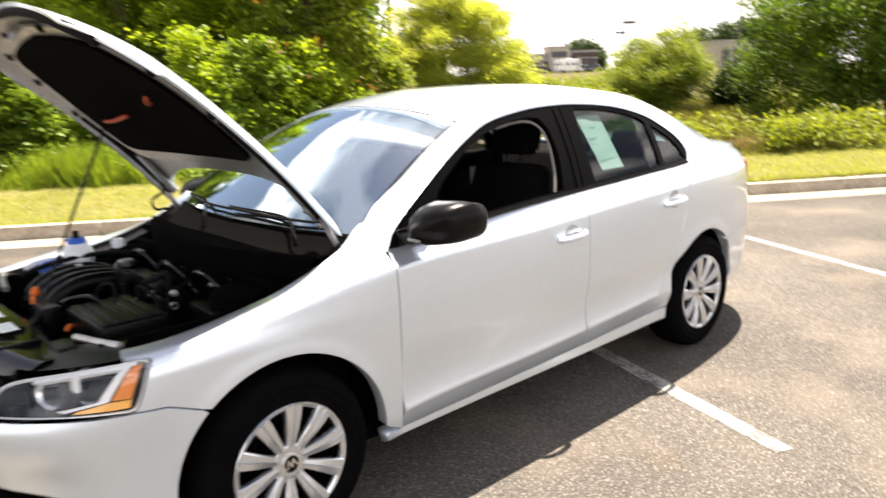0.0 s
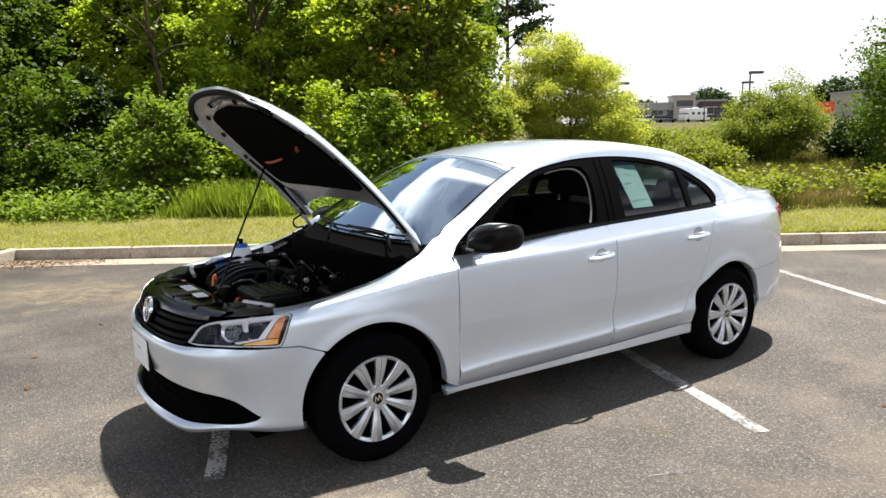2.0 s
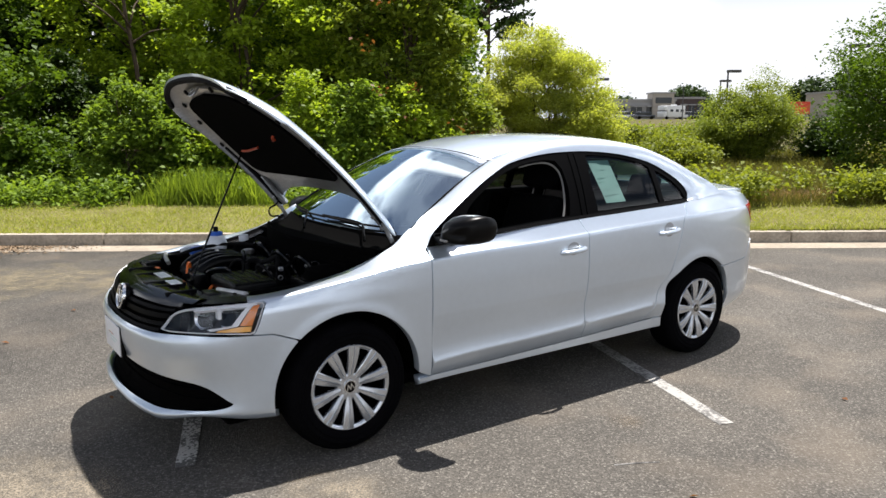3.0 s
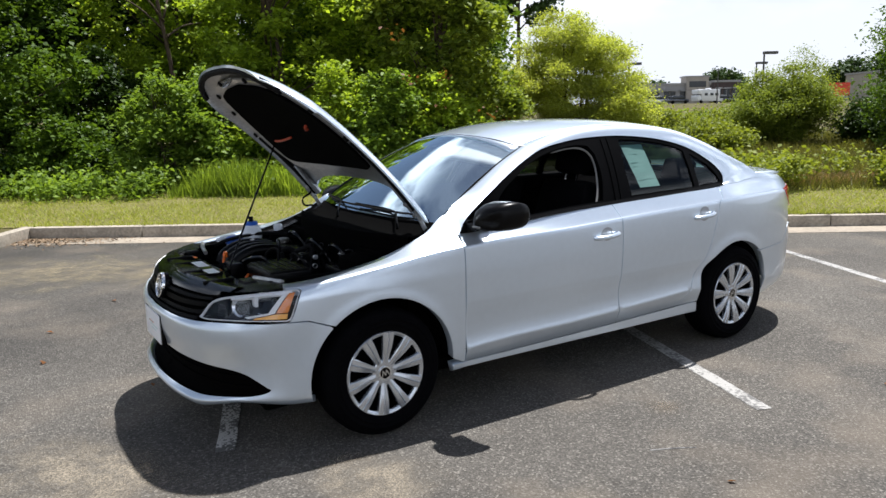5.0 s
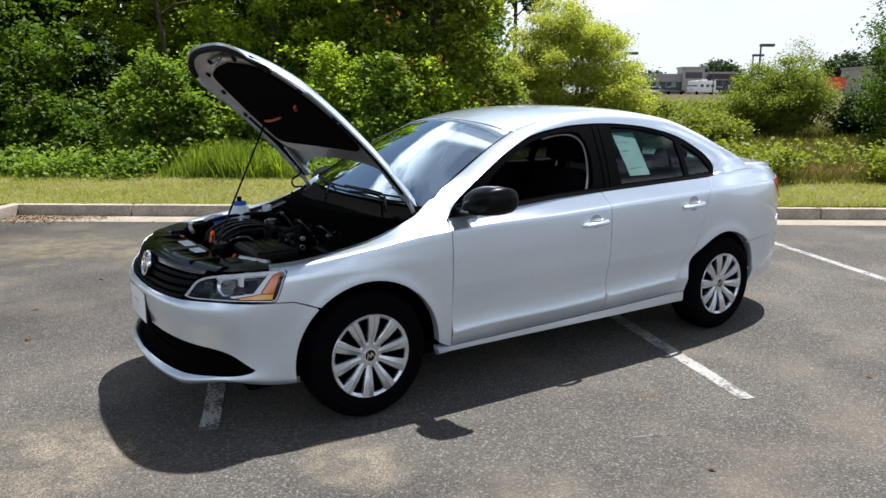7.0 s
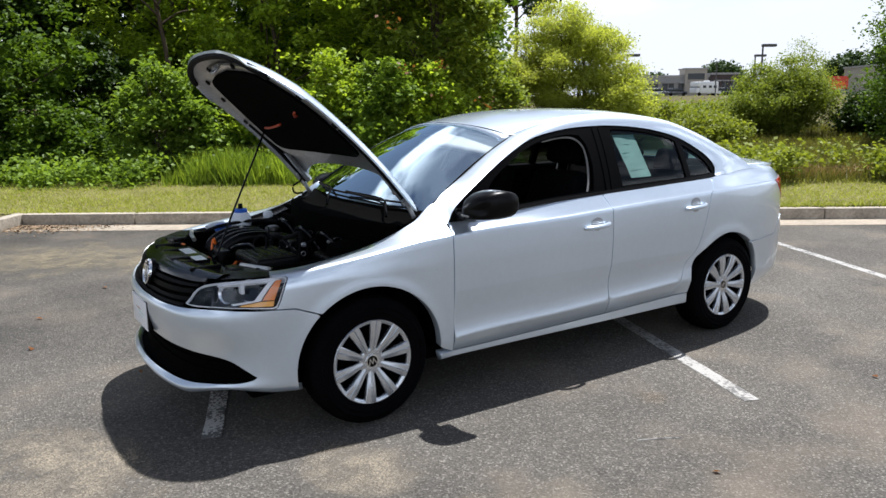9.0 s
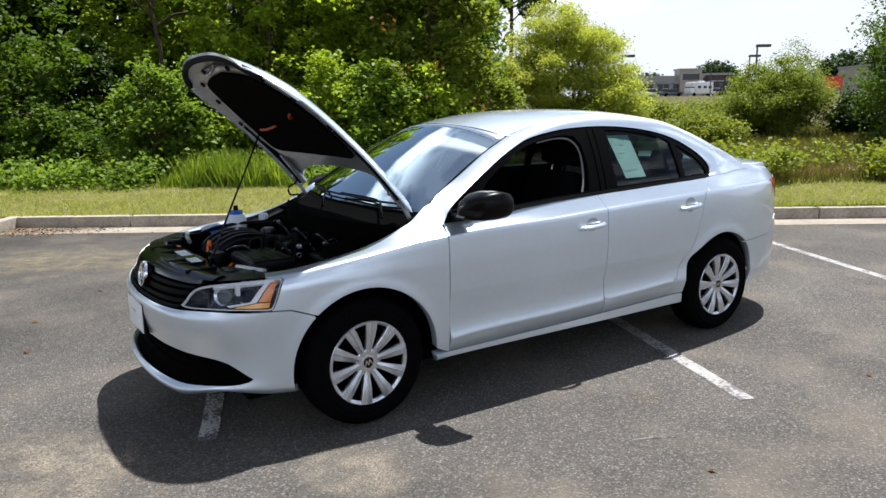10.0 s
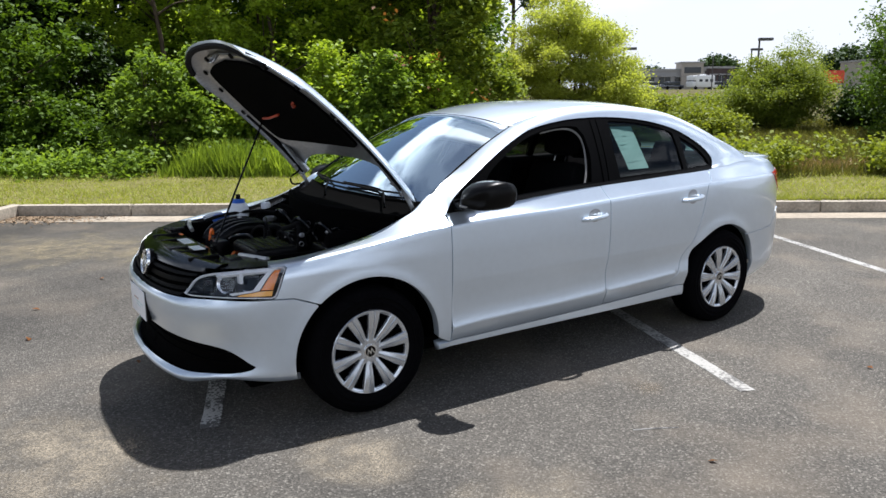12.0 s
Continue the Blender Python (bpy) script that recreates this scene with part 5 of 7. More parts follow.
    part("wire_loom", tube(bmesh.new(), [(-0.40, 0.50, 0.80), (-0.28, 0.47, 0.835), (-0.12, 0.44, 0.85), (0.0, 0.42, 0.84), (0.07, 0.36, 0.82)], 0.010, 8, 5), RUBBER, car, "black wiring loom")
    for yy, rr_, zz in ((0.30, 0.16, 0.86), (0.02, 0.17, 0.85), (-0.28, 0.16, 0.86)):
        pts = [(0.07 - 0.05 * math.sin(math.pi * q / 8), yy + rr_ * math.cos(math.pi * q / 8), zz - 0.14 + 0.14 * math.sin(math.pi * q / 8)) for q in range(9)]
        part("bulkhead_pipe", tube(bmesh.new(), pts, 0.011, 8, 2), GLOSS_BLACK, car, "black moulded bulkhead edge")
    # hoses, pipes and clamps
    rnd = random.Random(4)
    for k in range(16):
        x, y, z = rnd.uniform(-0.30, 0.08), rnd.uniform(-0.30, 0.42), rnd.uniform(0.74, 0.82)
        a, l = rnd.uniform(0, 6.28), rnd.uniform(0.08, 0.2)
        p = Vector((x, y, z))
        q = p + Vector((math.cos(a) * l, math.sin(a) * l, rnd.uniform(-0.05, 0.05)))
        q.x = min(q.x, 0.10)
        m_ = (p + q) / 2 + Vector((0, 0, rnd.uniform(0.0, 0.03)))
        part("engine_hose", tube(bmesh.new(), [p - Vector((0, 0, 0.06)), p, m_, q, q - Vector((0, 0, 0.06))], rnd.choice((0.006, 0.009, 0.014)), 8, 4), rnd.choice((RUBBER, BLACK, RUBBER, GLOSS_BLACK)), car)
    for k in range(14):
        p = Vector((rnd.uniform(-0.30, 0.06), rnd.uniform(-0.34, 0.44), rnd.uniform(0.77, 0.83)))
        part("pipe_clamp", lathe(bmesh.new(), [(0.011, -0.008), (0.013, -0.006), (0.013, 0.006), (0.011, 0.008)], 12, Matrix.Translation(p) @ Euler((rnd.uniform(0, 3), rnd.uniform(0, 3), 0)).to_matrix().to_4x4()), STEEL, car)
    # cowl under the windshield, with a seal and wipers
    base = curve_points([(0.40, -0.70, 0.978), (0.365, -0.55, 0.985), (0.323, -0.30, 0.983), (0.305, 0, 0.982), (0.323, 0.30, 0.983), (0.365, 0.55, 0.985), (0.40, 0.70, 0.978)], 4)
    rows = []
    for p in base:
        f = Vector((0.10 + 0.16 * (abs(p.y) / 0.70) ** 2, p.y * 0.985, 0.925))
        rows.append([p, p.lerp(f, 0.4) + Vector((0, 0, -0.018)), p.lerp(f, 0.8) + Vector((0, 0, -0.004)), f, f + Vector((-0.012, 0, 0.012)), f + Vector((-0.024, 0, 0.0)), f + Vector((-0.026, 0, -0.22))])
    cowl = loft(rows, "cowl", DARK, car, "black cowl under the windshield", sharp=40)

    def on_glass(y, t):
        b = Vector((0.305 + 0.100 * (abs(y) / 0.712) ** 2, y, 0.989))
        e = Vector((0.964 + 0.088 * (abs(y) / 0.574) ** 2, y * 0.8, 1.410 - 0.067 * (abs(y) / 0.574) ** 2))
        return b.lerp(e, t) + Vector((-0.6, 0, 0.8)) * (0.10 * t * (1 - t)) + Vector((-0.012, 0, 0.018))
    for pts, foot in ((((-0.62, 0.035), (-0.35, 0.030), (0.0, 0.040), (0.05, 0.045)), (0.24, -0.58)), (((0.02, 0.035), (0.30, 0.035), (0.55, 0.050), (0.62, 0.060)), (0.20, 0.05))):
        arm = part("wiper", tube(bmesh.new(), [(foot[0], foot[1], 0.965), (foot[0] + 0.03, foot[1] + 0.06, 0.995)] + [on_glass(y, t + 0.01) for y, t in pts[1:]], 0.007, 8, 5, 0.6), FRAME_BLACK, car, "black wiper arm and blade")
        part("wiper_blade", tube(bmesh.new(), [on_glass(y, t) for y, t in pts], 0.006, 6, 5), RUBBER, arm)


build_engine_bay(CAR)


# ---- cabin ----
def build_cabin(car):
    bm = box(bmesh.new(), (0.30, -0.78, 0.24), (2.75, 0.78, 0.30), 0.01)
    box(bm, (0.20, -0.74, 0.30), (0.32, 0.74, 0.90))
    part("cabin_floor", bm, DARK, car, "black cabin floor and firewall")
    # dashboard
    rows = []
    for k in range(-14, 15):
        y = 0.74 * k / 14
        hump = 0.035 * math.exp(-((y + 0.37) / 0.17) ** 2)
        x0 = 0.30 + 0.10 * (abs(y) / 0.74) ** 2
        rows.append([(x0, y, 0.955), (x0 + 0.15, y, 0.960 + hump * 0.4), (x0 + 0.34, y, 0.955 + hump), (x0 + 0.44, y, 0.935 + hump), (x0 + 0.48, y, 0.88), (x0 + 0.44, y, 0.72), (x0 + 0.30, y, 0.55)])
    dash = loft(rows, "dashboard", BLACK, car, "black dashboard", sharp=50)
    m = Matrix.Translation((0.93, -0.37, 0.865)) @ Euler((0, radians(-66), 0)).to_matrix().to_4x4()
    bm = lathe(bmesh.new(), [(0.175, 0.0), (0.183, 0.012), (0.192, 0.0), (0.183, -0.012), (0.175, 0.0)], 40, m)
    wheel = part("steering_wheel", bm, BLACK, car, "black steering wheel")
    bm = box(bmesh.new(), (-0.05, -0.07, -0.03), (0.06, 0.07, 0.02), 0.02, m)
    for s in ((-0.02, -0.18, -0.01, 0.02, -0.05, 0.008), (-0.02, 0.05, -0.01, 0.02, 0.18, 0.008), (0.04, -0.02, -0.01, 0.18, 0.02, 0.008)):
        box(bm, s[:3], s[3:], 0.004, m)
    part("wheel_hub", bm, BLACK, wheel)

    def seat(x, y, wide=0.50, name="front_seat"):
        bm = box(bmesh.new(), (x - 0.28, y - wide / 2, 0.42), (x + 0.24, y + wide / 2, 0.60), 0.06, segments=3)
        st = part(name, bm, CLOTH, car, "black cloth seat")
        b = bmesh.new()
        box(b, (-0.065, -wide / 2, 0.0), (0.065, wide / 2, 0.62), 0.055, segments=3)
        for v in b.verts:
            f = max(0.0, (v.co.z - 0.30) / 0.32)
            v.co.y *= 1 - 0.16 * f
        b.transform(Matrix.Translation((x + 0.22, y, 0.52)) @ Euler((0, radians(18), 0)).to_matrix().to_4x4())
        part("backrest", b, CLOTH, st)
        b = box(bmesh.new(), (-0.05, -0.13, 0.66), (0.05, 0.13, 0.83), 0.045, segments=3)
        b.transform(Matrix.Translation((x + 0.22, y, 0.52)) @ Euler((0, radians(16), 0)).to_matrix().to_4x4())
        part("headrest", b, CLOTH, st)
        for s in (-0.05, 0.05):
            b = tube(bmesh.new(), [(0, s, 0.58), (0, s, 0.70)], 0.006, 6, 1)
            b.transform(Matrix.Translation((x + 0.22, y, 0.52)) @ Euler((0, radians(17), 0)).to_matrix().to_4x4())
            part("headrest_post", b, CHROME, st)
        return st
    seat(1.22, -0.37)
    seat(1.22, 0.37)
    bm = box(bmesh.new(), (1.98, -0.66, 0.38), (2.42, 0.66, 0.58), 0.06, segments=3)
    rear = part("rear_bench", bm, CLOTH, car, "black cloth rear bench")
    b = box(bmesh.new(), (-0.07, -0.64, 0.0), (0.07, 0.64, 0.58), 0.06, segments=3)
    b.transform(Matrix.Translation((2.38, 0, 0.52)) @ Euler((0, radians(22), 0)).to_matrix().to_4x4())
    part("backrest", b, CLOTH, rear)
    for y in (-0.40, 0.0, 0.40):
        b = box(bmesh.new(), (-0.05, -0.12, 0.56), (0.05, 0.12, 0.72), 0.045, segments=3)
        b.transform(Matrix.Translation((2.38, y, 0.52)) @ Euler((0, radians(20), 0)).to_matrix().to_4x4())
        part("headrest", b, CLOTH, rear)
    # black bar added on the far side to cover a sunlit glint
    part("glint_blocker", box(bmesh.new(), (1.70, 0.690, 0.95), (2.68, 0.725, 1.050), 0.008), BLACK, car)
    part("parcel_shelf", box(bmesh.new(), (2.55, -0.66, 1.04), (3.05, 0.66, 1.06), 0.01), CLOTH, car)
    # door cards, pillar trims, headliner, visors
    for s in (1, -1):
        part("door_card", box(bmesh.new(), (0.50, -0.80 * s if s > 0 else 0.745, 0.32), (2.45, -0.765 * s if s > 0 else 0.785, 0.965 if s > 0 else 1.035), 0.012), BLACK, car, "black door lining")
        bm = tube(bmesh.new(), [(1.446, -0.776 * s, 0.998), (1.490, -0.740 * s, 1.097), (1.521, -0.684 * s, 1.216), (1.513, -0.647 * s, 1.284), (1.460, -0.625 * s, 1.321), (1.362, -0.621 * s, 1.327), (1.225, -0.632 * s, 1.309)], 0.006, 8, 5)
        part("pillar_trim", bm, TRIM_GREY, car, "grey seat belt pillar trim")
        bm = tube(bmesh.new(), [(0.53, -0.672 * s, 0.99), (0.80, -0.615 * s, 1.155), (1.10, -0.560 * s, 1.312)], 0.018, 8, 5)
        part("windshield_pillar_trim", bm, BLACK, car)
    rows = []
    for k in range(9):
        x = 1.06 + 1.42 * k / 8
        rows.append([(x - 0.06 * (1 - v * v) * (k == 0), 0.60 * v, 1.40 + 0.045 * (1 - v * v) - 0.10 * ((x - 1.7) / 0.9) ** 2) for v in [j / 6 for j in range(-6, 7)]])
    loft(rows, "headliner", HEADLINER, car, "light grey headliner")
    rows = []
    for i in range(5):
        f = 0.75 + 0.235 * i / 4
        row = []
        for j in range(9):
            y = -0.715 + 0.62 * j / 8
            lo_ = Vector((0.305 + 0.100 * (abs(y) / 0.712) ** 2, y, 0.989))
            hi_ = Vector((0.964 + 0.088 * (abs(y * 0.8) / 0.574) ** 2, y * 0.8, 1.410 - 0.067 * (abs(y * 0.8) / 0.574) ** 2))
            row.append(lo_.lerp(hi_, f) + Vector((-0.6, 0, 0.8)) * (0.10 * f * (1 - f)) + Vector((0.022, 0, -0.030)))
        rows.append(row)
    loft(rows, "driver_visor", VISOR, car, "pale sun visor lowered against the windshield", flip=True, thick=0.012)
    bm = box(bmesh.new(), (0.86, -0.11, 1.262), (0.885, 0.11, 1.320), 0.012)
    tube(bm, [(0.88, 0, 1.315), (0.895, 0, 1.345)], 0.008, 8, 1)
    part("rear_view_mirror", bm, BLACK, car, "black inside mirror")
    # price sheet stuck in the rear door window
    verts = [cabin(a, c) + Vector((0, 0.022, 0)) for a, c in ((1.778, 1.330), (1.962, 1.328), (2.000, 1.078), (1.826, 1.077))]
    rows = [[verts[0].lerp(verts[3], i / 10).lerp(verts[1].lerp(verts[2], i / 10), j / 6) for j in range(7)] for i in range(11)]
    rows = [[p + Vector((0, 0.004 * noise.noise(p * 14), 0)) for p in r] for r in rows]
    sheet = loft(rows, "window_sheet", PAPER, car, "pale green printed price sheet inside the rear window", flip=True)
    for i in (2, 4, 5, 8):
        r = rows[i]
        a, b = r[0].lerp(r[-1], 0.12), r[0].lerp(r[-1], (0.85, 0.6, 0.8, 0.45, 0.85, 0.7, 0.5, 0.82, 0.6)[i - 1])
        h = (rows[i + 1][0] - r[0]) * 0.22
        o = Vector((0, -0.0015, 0))
        finish("print_line", [a + o, b + o, b + h + o, a + h + o], [(0, 1, 2, 3)], FAINT_INK, sheet)


build_cabin(CAR)


# ---- the lot, kerb and ground ----
KERB_AT, KERB_ALONG, KERB_BACK = Vector((-0.93, 7.26, 0)), Vector((0.829, -0.559, 0)), Vector((0.559, 0.829, 0))


def kp(a, b, z=0.0):
    """A point by its way along the kerb (a) and behind the kerb's face (b)."""
    v = KERB_AT + KERB_ALONG * a + KERB_BACK * b
    return Vector((v.x, v.y, z))


def ground_z(a, b):
    """The lot lies level; grass starts behind the kerb, and the meadow climbs gently."""
    if b < 0.05 and a > -0.05:
        return -0.08
    d = max(0.0, math.hypot(max(0.0, a) * 0.35, max(0.0, b)) - 3.0)
    z = 0.125 + 0.030 * min(d, 40) + 0.012 * max(0.0, min(d - 40, 130))
    if b < 0:
        z = 0.125
    v = kp(a, b)
    return z + 0.02 * noise.noise(Vector((v.x * 0.7, v.y * 0.7, 0))) * (b > 0.3)


def ground_at(x, y):
    r = Vector((x, y, 0)) - KERB_AT
    return ground_z(r.dot(KERB_ALONG), r.dot(KERB_BACK))


def steps(marks):
    out = []
    for lo, hi, n in marks:
        out += [lo + (hi - lo) * k / n for k in range(n)]
    return out + [marks[-1][1]]


A_STEPS = steps([(-1500, -60, 6), (-60, -6, 8), (-6, -0.12, 6), (-0.12, -0.04, 1), (-0.04, 24, 30), (24, 80, 14), (80, 1500, 8)])
B_STEPS = steps([(-1500, -60, 6), (-60, -0.5, 6), (-0.5, 0.04, 1), (0.04, 0.12, 1), (0.12, 14, 22), (14, 60, 14), (60, 220, 10), (220, 1500, 5)])
rows = [[kp(a, b, ground_z(a, b)) for b in B_STEPS] for a in A_STEPS]
g = loft(rows, "ground", FIELD, None, "rough meadow ground rising gently behind the lot")
tagged(g, "", "ground", "", "structure")
rows = [[kp(a, b, 0.0) for b in (-200, -40, -12, -4, -0.46)] for a in (0.0, 6, 12, 24, 60, 200)]
lot = loft(rows, "pavement", ASPHALT, None, "weathered grey asphalt parking lot with sandy stains", flip=True, thick=0.05)
tagged(lot, "", "asphalt lot", "", "structure")
rows = [[kp(a, b, 0.0) for b in (-200, -40, -12, -4.0)] for a in (-200, -40, -10, 0.0)]
lot2 = loft(rows, "pavement", ASPHALT, None, "weathered grey asphalt parking lot", flip=True, thick=0.05)
tagged(lot2, "", "asphalt lot", "", "structure")


def slab(name, a0, a1, b0, b1, z0, z1, mat, parent=None, bevel=0.015, wobble=0.0, seed=0):
    """A cast length in kerb coordinates with softened, slightly uneven edges."""
    rnd = random.Random(seed)
    bm = box(bmesh.new(), (a0, b0, z0), (a1, b1, z1), bevel)
    for v in bm.verts:
        v.co = kp(v.co.x, v.co.y, v.co.z + rnd.uniform(-wobble, wobble))
    return part(name, bm, mat, parent, sharp=50)


kerb = slab("kerb", 0.0, 1.49, 0.0, 0.16, -0.10, 0.150, CONCRETE, None, 0.022, 0.002, 1)
tagged(kerb, "weathered cast concrete kerb along the grass", "kerb", "", "structure")
for k in range(1, 24):
    slab("kerb_length", 1.5 * k, 1.5 * k + 1.49, 0.0, 0.16, -0.10, 0.150, CONCRETE, kerb, 0.022, 0.003, k)
kerb2 = part("kerb", box(bmesh.new(), (-0.16, -1.5, -0.1), (0.0, 0.16, 0.15), 0.022), CONCRETE, None)
for v in kerb2.data.vertices:
    v.co = kp(v.co.x - 0.002, v.co.y, v.co.z + 0.001)
tagged(kerb2, "weathered concrete kerb turning along a grass island", "kerb", "", "structure")
for k in range(1, 4):
    o = part("kerb_length", box(bmesh.new(), (-0.16, -1.5 * k - 1.5, -0.1), (0.0, -1.5 * k - 0.01, 0.15), 0.022), CONCRETE, kerb2)
    for v in o.data.vertices:
        v.co = kp(v.co.x - 0.002, v.co.y, v.co.z + 0.001)
gut = slab("gutter", 0.0, 2.99, -0.46, -0.004, -0.10, 0.006, GUTTER, None, 0.006, 0.001, 50)
tagged(gut, "pale stained concrete gutter pan before the kerb", "gutter", "", "structure")
for k in range(1, 12):
    slab("gutter_length", 3.0 * k, 3.0 * k + 2.99, -0.46, -0.004, -0.10, 0.006, GUTTER, gut, 0.006, 0.001, 50 + k)



def stain_material(name, dark, light, cover):
    """Washed-in dust, thinning out unevenly towards a ragged rim."""
    m = material(name, light, 0.95, spec=0.1)
    n, l = m.node_tree.nodes, m.node_tree.links

    def noise_tex(scale, detail, vector):
        t = n.new("ShaderNodeTexNoise")
        t.inputs["Scale"].default_value, t.inputs["Detail"].default_value = scale, detail
        l.new(vector, t.inputs["Vector"])
        return t.outputs["Fac"]

    def calc(kind, a, b, c=0.0):
        x = n.new("ShaderNodeMath")
        x.operation = kind
        for k, v in enumerate((a, b, c)):
            if isinstance(v, float):
                x.inputs[k].default_value = v
            else:
                l.new(v, x.inputs[k])
        return x.outputs[0]

    def ramp(v, lo, hi, to_lo, to_hi):
        x = n.new("ShaderNodeMapRange")
        x.interpolation_type = "SMOOTHSTEP"
        x.inputs["From Min"].default_value, x.inputs["From Max"].default_value = lo, hi
        x.inputs["To Min"].default_value, x.inputs["To Max"].default_value = to_lo, to_hi
        l.new(v, x.inputs["Value"])
        return x.outputs["Result"]

    tc, geo, length = n.new("ShaderNodeTexCoord"), n.new("ShaderNodeNewGeometry"), n.new("ShaderNodeVectorMath")
    length.operation = "LENGTH"
    l.new(tc.outputs["Object"], length.inputs[0])
    pos = geo.outputs["Position"]
    reach = calc("MULTIPLY_ADD", noise_tex(2.2, 5, pos), 1.5, -0.75)
    body = ramp(calc("ADD", length.outputs["Value"], reach), 0.05, 0.80, 1.0, 0.0)
    rim = ramp(length.outputs["Value"], 0.70, 1.0, 1.0, 0.0)
    patch = ramp(noise_tex(7.0, 6, pos), 0.35, 0.62, 0.35, 1.0)
    grit = noise_tex(140.0, 3, pos)
    fac = calc("MULTIPLY", calc("MULTIPLY", body, rim), calc("MULTIPLY", patch, ramp(grit, 0.35, 0.60, 0.35 * cover, cover)))
    col = n.new("ShaderNodeValToRGB")
    col.color_ramp.elements[0].color, col.color_ramp.elements[1].color = (*dark, 1), (*light, 1)
    col.color_ramp.elements[0].position, col.color_ramp.elements[1].position = 0.35, 0.65
    l.new(grit, col.inputs["Fac"])
    l.new(col.outputs["Color"], n["Principled BSDF"].inputs["Base Color"])
    clear, mix = n.new("ShaderNodeBsdfTransparent"), n.new("ShaderNodeMixShader")
    l.new(fac, mix.inputs[0])
    l.new(clear.outputs[0], mix.inputs[1])
    l.new(n["Principled BSDF"].outputs[0], mix.inputs[2])
    l.new(mix.outputs[0], n["Material Output"].inputs["Surface"])
    return m


SAND_STAIN = stain_material("sandy_dust", (0.145, 0.125, 0.095), (0.27, 0.23, 0.175), 0.85)
MUD_STAIN = stain_material("dried_mud", (0.11, 0.095, 0.060), (0.22, 0.185, 0.125), 0.90)
RUST_STAIN = stain_material("rust_stain", (0.13, 0.085, 0.045), (0.18, 0.14, 0.09), 0.25)
for x, y, z, rx, ry, turn, mat, label in ((1.38, -1.38, 0.0045, 0.22, 0.18, 0, RUST_STAIN, "small rusty stain on the asphalt"), (-0.28, -1.25, 0.0055, 0.36, 0.52, 40, SAND_STAIN, "pale sandy dust stain on the asphalt"), (-1.30, -0.50, 0.0045, 0.62, 0.95, 25, SAND_STAIN, "pale sandy dust stain on the asphalt"), (-0.75, 4.55, 0.0045, 2.3, 1.25, -34, MUD_STAIN, "dried mud washed over the asphalt by the gutter"),
                                          (0.10, -1.95, 0.0045, 0.60, 0.45, 0, SAND_STAIN, "pale sandy dust stain on the asphalt"), (-0.62, 6.95, 0.0095, 0.95, 0.28, -34, MUD_STAIN, "dirt washed into the kerb corner")):
    disc = [[(r * math.cos(a), r * math.sin(a), 0.0) for a in [2 * math.pi * k / 40 for k in range(41)]] for r in (0.001, 0.3, 0.6, 0.8, 1.0)]
    st = loft(disc, "dust_stain", mat, None, label)
    st.matrix_world = Matrix.Translation((x, y, z)) @ pose(0, 0, 0, 0, 0, turn) @ Matrix.Diagonal((rx, ry, 1, 1))
    st.visible_shadow = False
    tagged(st, "", "stain", "dust stains", "structure")

# painted stall lines
LINES = [((1.750, -1.716), (3.75, 3.70)), ((-0.713, -0.572), (1.15, 4.45)), ((4.63, -1.73), (6.45, 2.15)), ((7.35, -2.6), (9.2, 0.32)), ((-3.3, 0.5), (-1.6, 4.9))]
for p, q in LINES:
    p, q = Vector((*p, 0)), Vector((*q, 0))
    d = (q - p).normalized()
    s = Vector((d.y, -d.x, 0)) * 0.047
    n = int((q - p).length / 0.06)
    rnd = random.Random(7)
    rws = []
    for k in range(n + 1):
        c = p.lerp(q, k / n)
        e0, e1 = 1 + rnd.uniform(-0.07, 0.05), 1 + rnd.uniform(-0.07, 0.05)
        rws.append([c - s * e0 + Vector((0, 0, 0.0008)), c - s * e0 * 0.95 + Vector((0, 0, 0.0035)), c + s * e1 * 0.95 + Vector((0, 0, 0.0035)), c + s * e1 + Vector((0, 0, 0.0008))])
    o = loft(rws, "parking_line", LINE_WORN if p.x < 0 else LINE, None, "worn white painted parking stall line", flip=True, sharp=30)
    tagged(o, "", "road marking", "stall lines", "structure")
# thin scratch of paint
bm = tube(bmesh.new(), [(0.905, -1.70, 0.001), (1.00, -1.745, 0.002), (1.10, -1.80, 0.001)], 0.0035, 5, 3)
tagged(part("paint_scratch", bm, LINE, None, "thin pale scratch on the asphalt"), "", "scratch", "", "structure")


# ---- plants ----
def leaf_quads(centres, size, rng, up=0.5, long=1.6):
    """Folded leaves, four corners each, at the given centres."""
    n = len(centres)
    nrm = rng.normal(size=(n, 3))
    nrm[:, 2] = np.abs(nrm[:, 2]) + up
    nrm /= np.linalg.norm(nrm, axis=1)[:, None]
    t = rng.normal(size=(n, 3))
    t[:, 2] -= 0.4
    t -= nrm * (t * nrm).sum(1)[:, None]
    t /= np.linalg.norm(t, axis=1)[:, None]
    b = np.cross(nrm, t)
    s = (size * rng.uniform(0.6, 1.3, n))[:, None]
    v = np.empty((n, 4, 3))
    v[:, 0] = centres - t * s * 0.5 * long * 0.7
    v[:, 1] = centres - b * s * 0.36 + nrm * s * 0.14
    v[:, 2] = centres + t * s * 0.5 * long * 0.7
    v[:, 3] = centres + b * s * 0.36 + nrm * s * 0.14
    return v


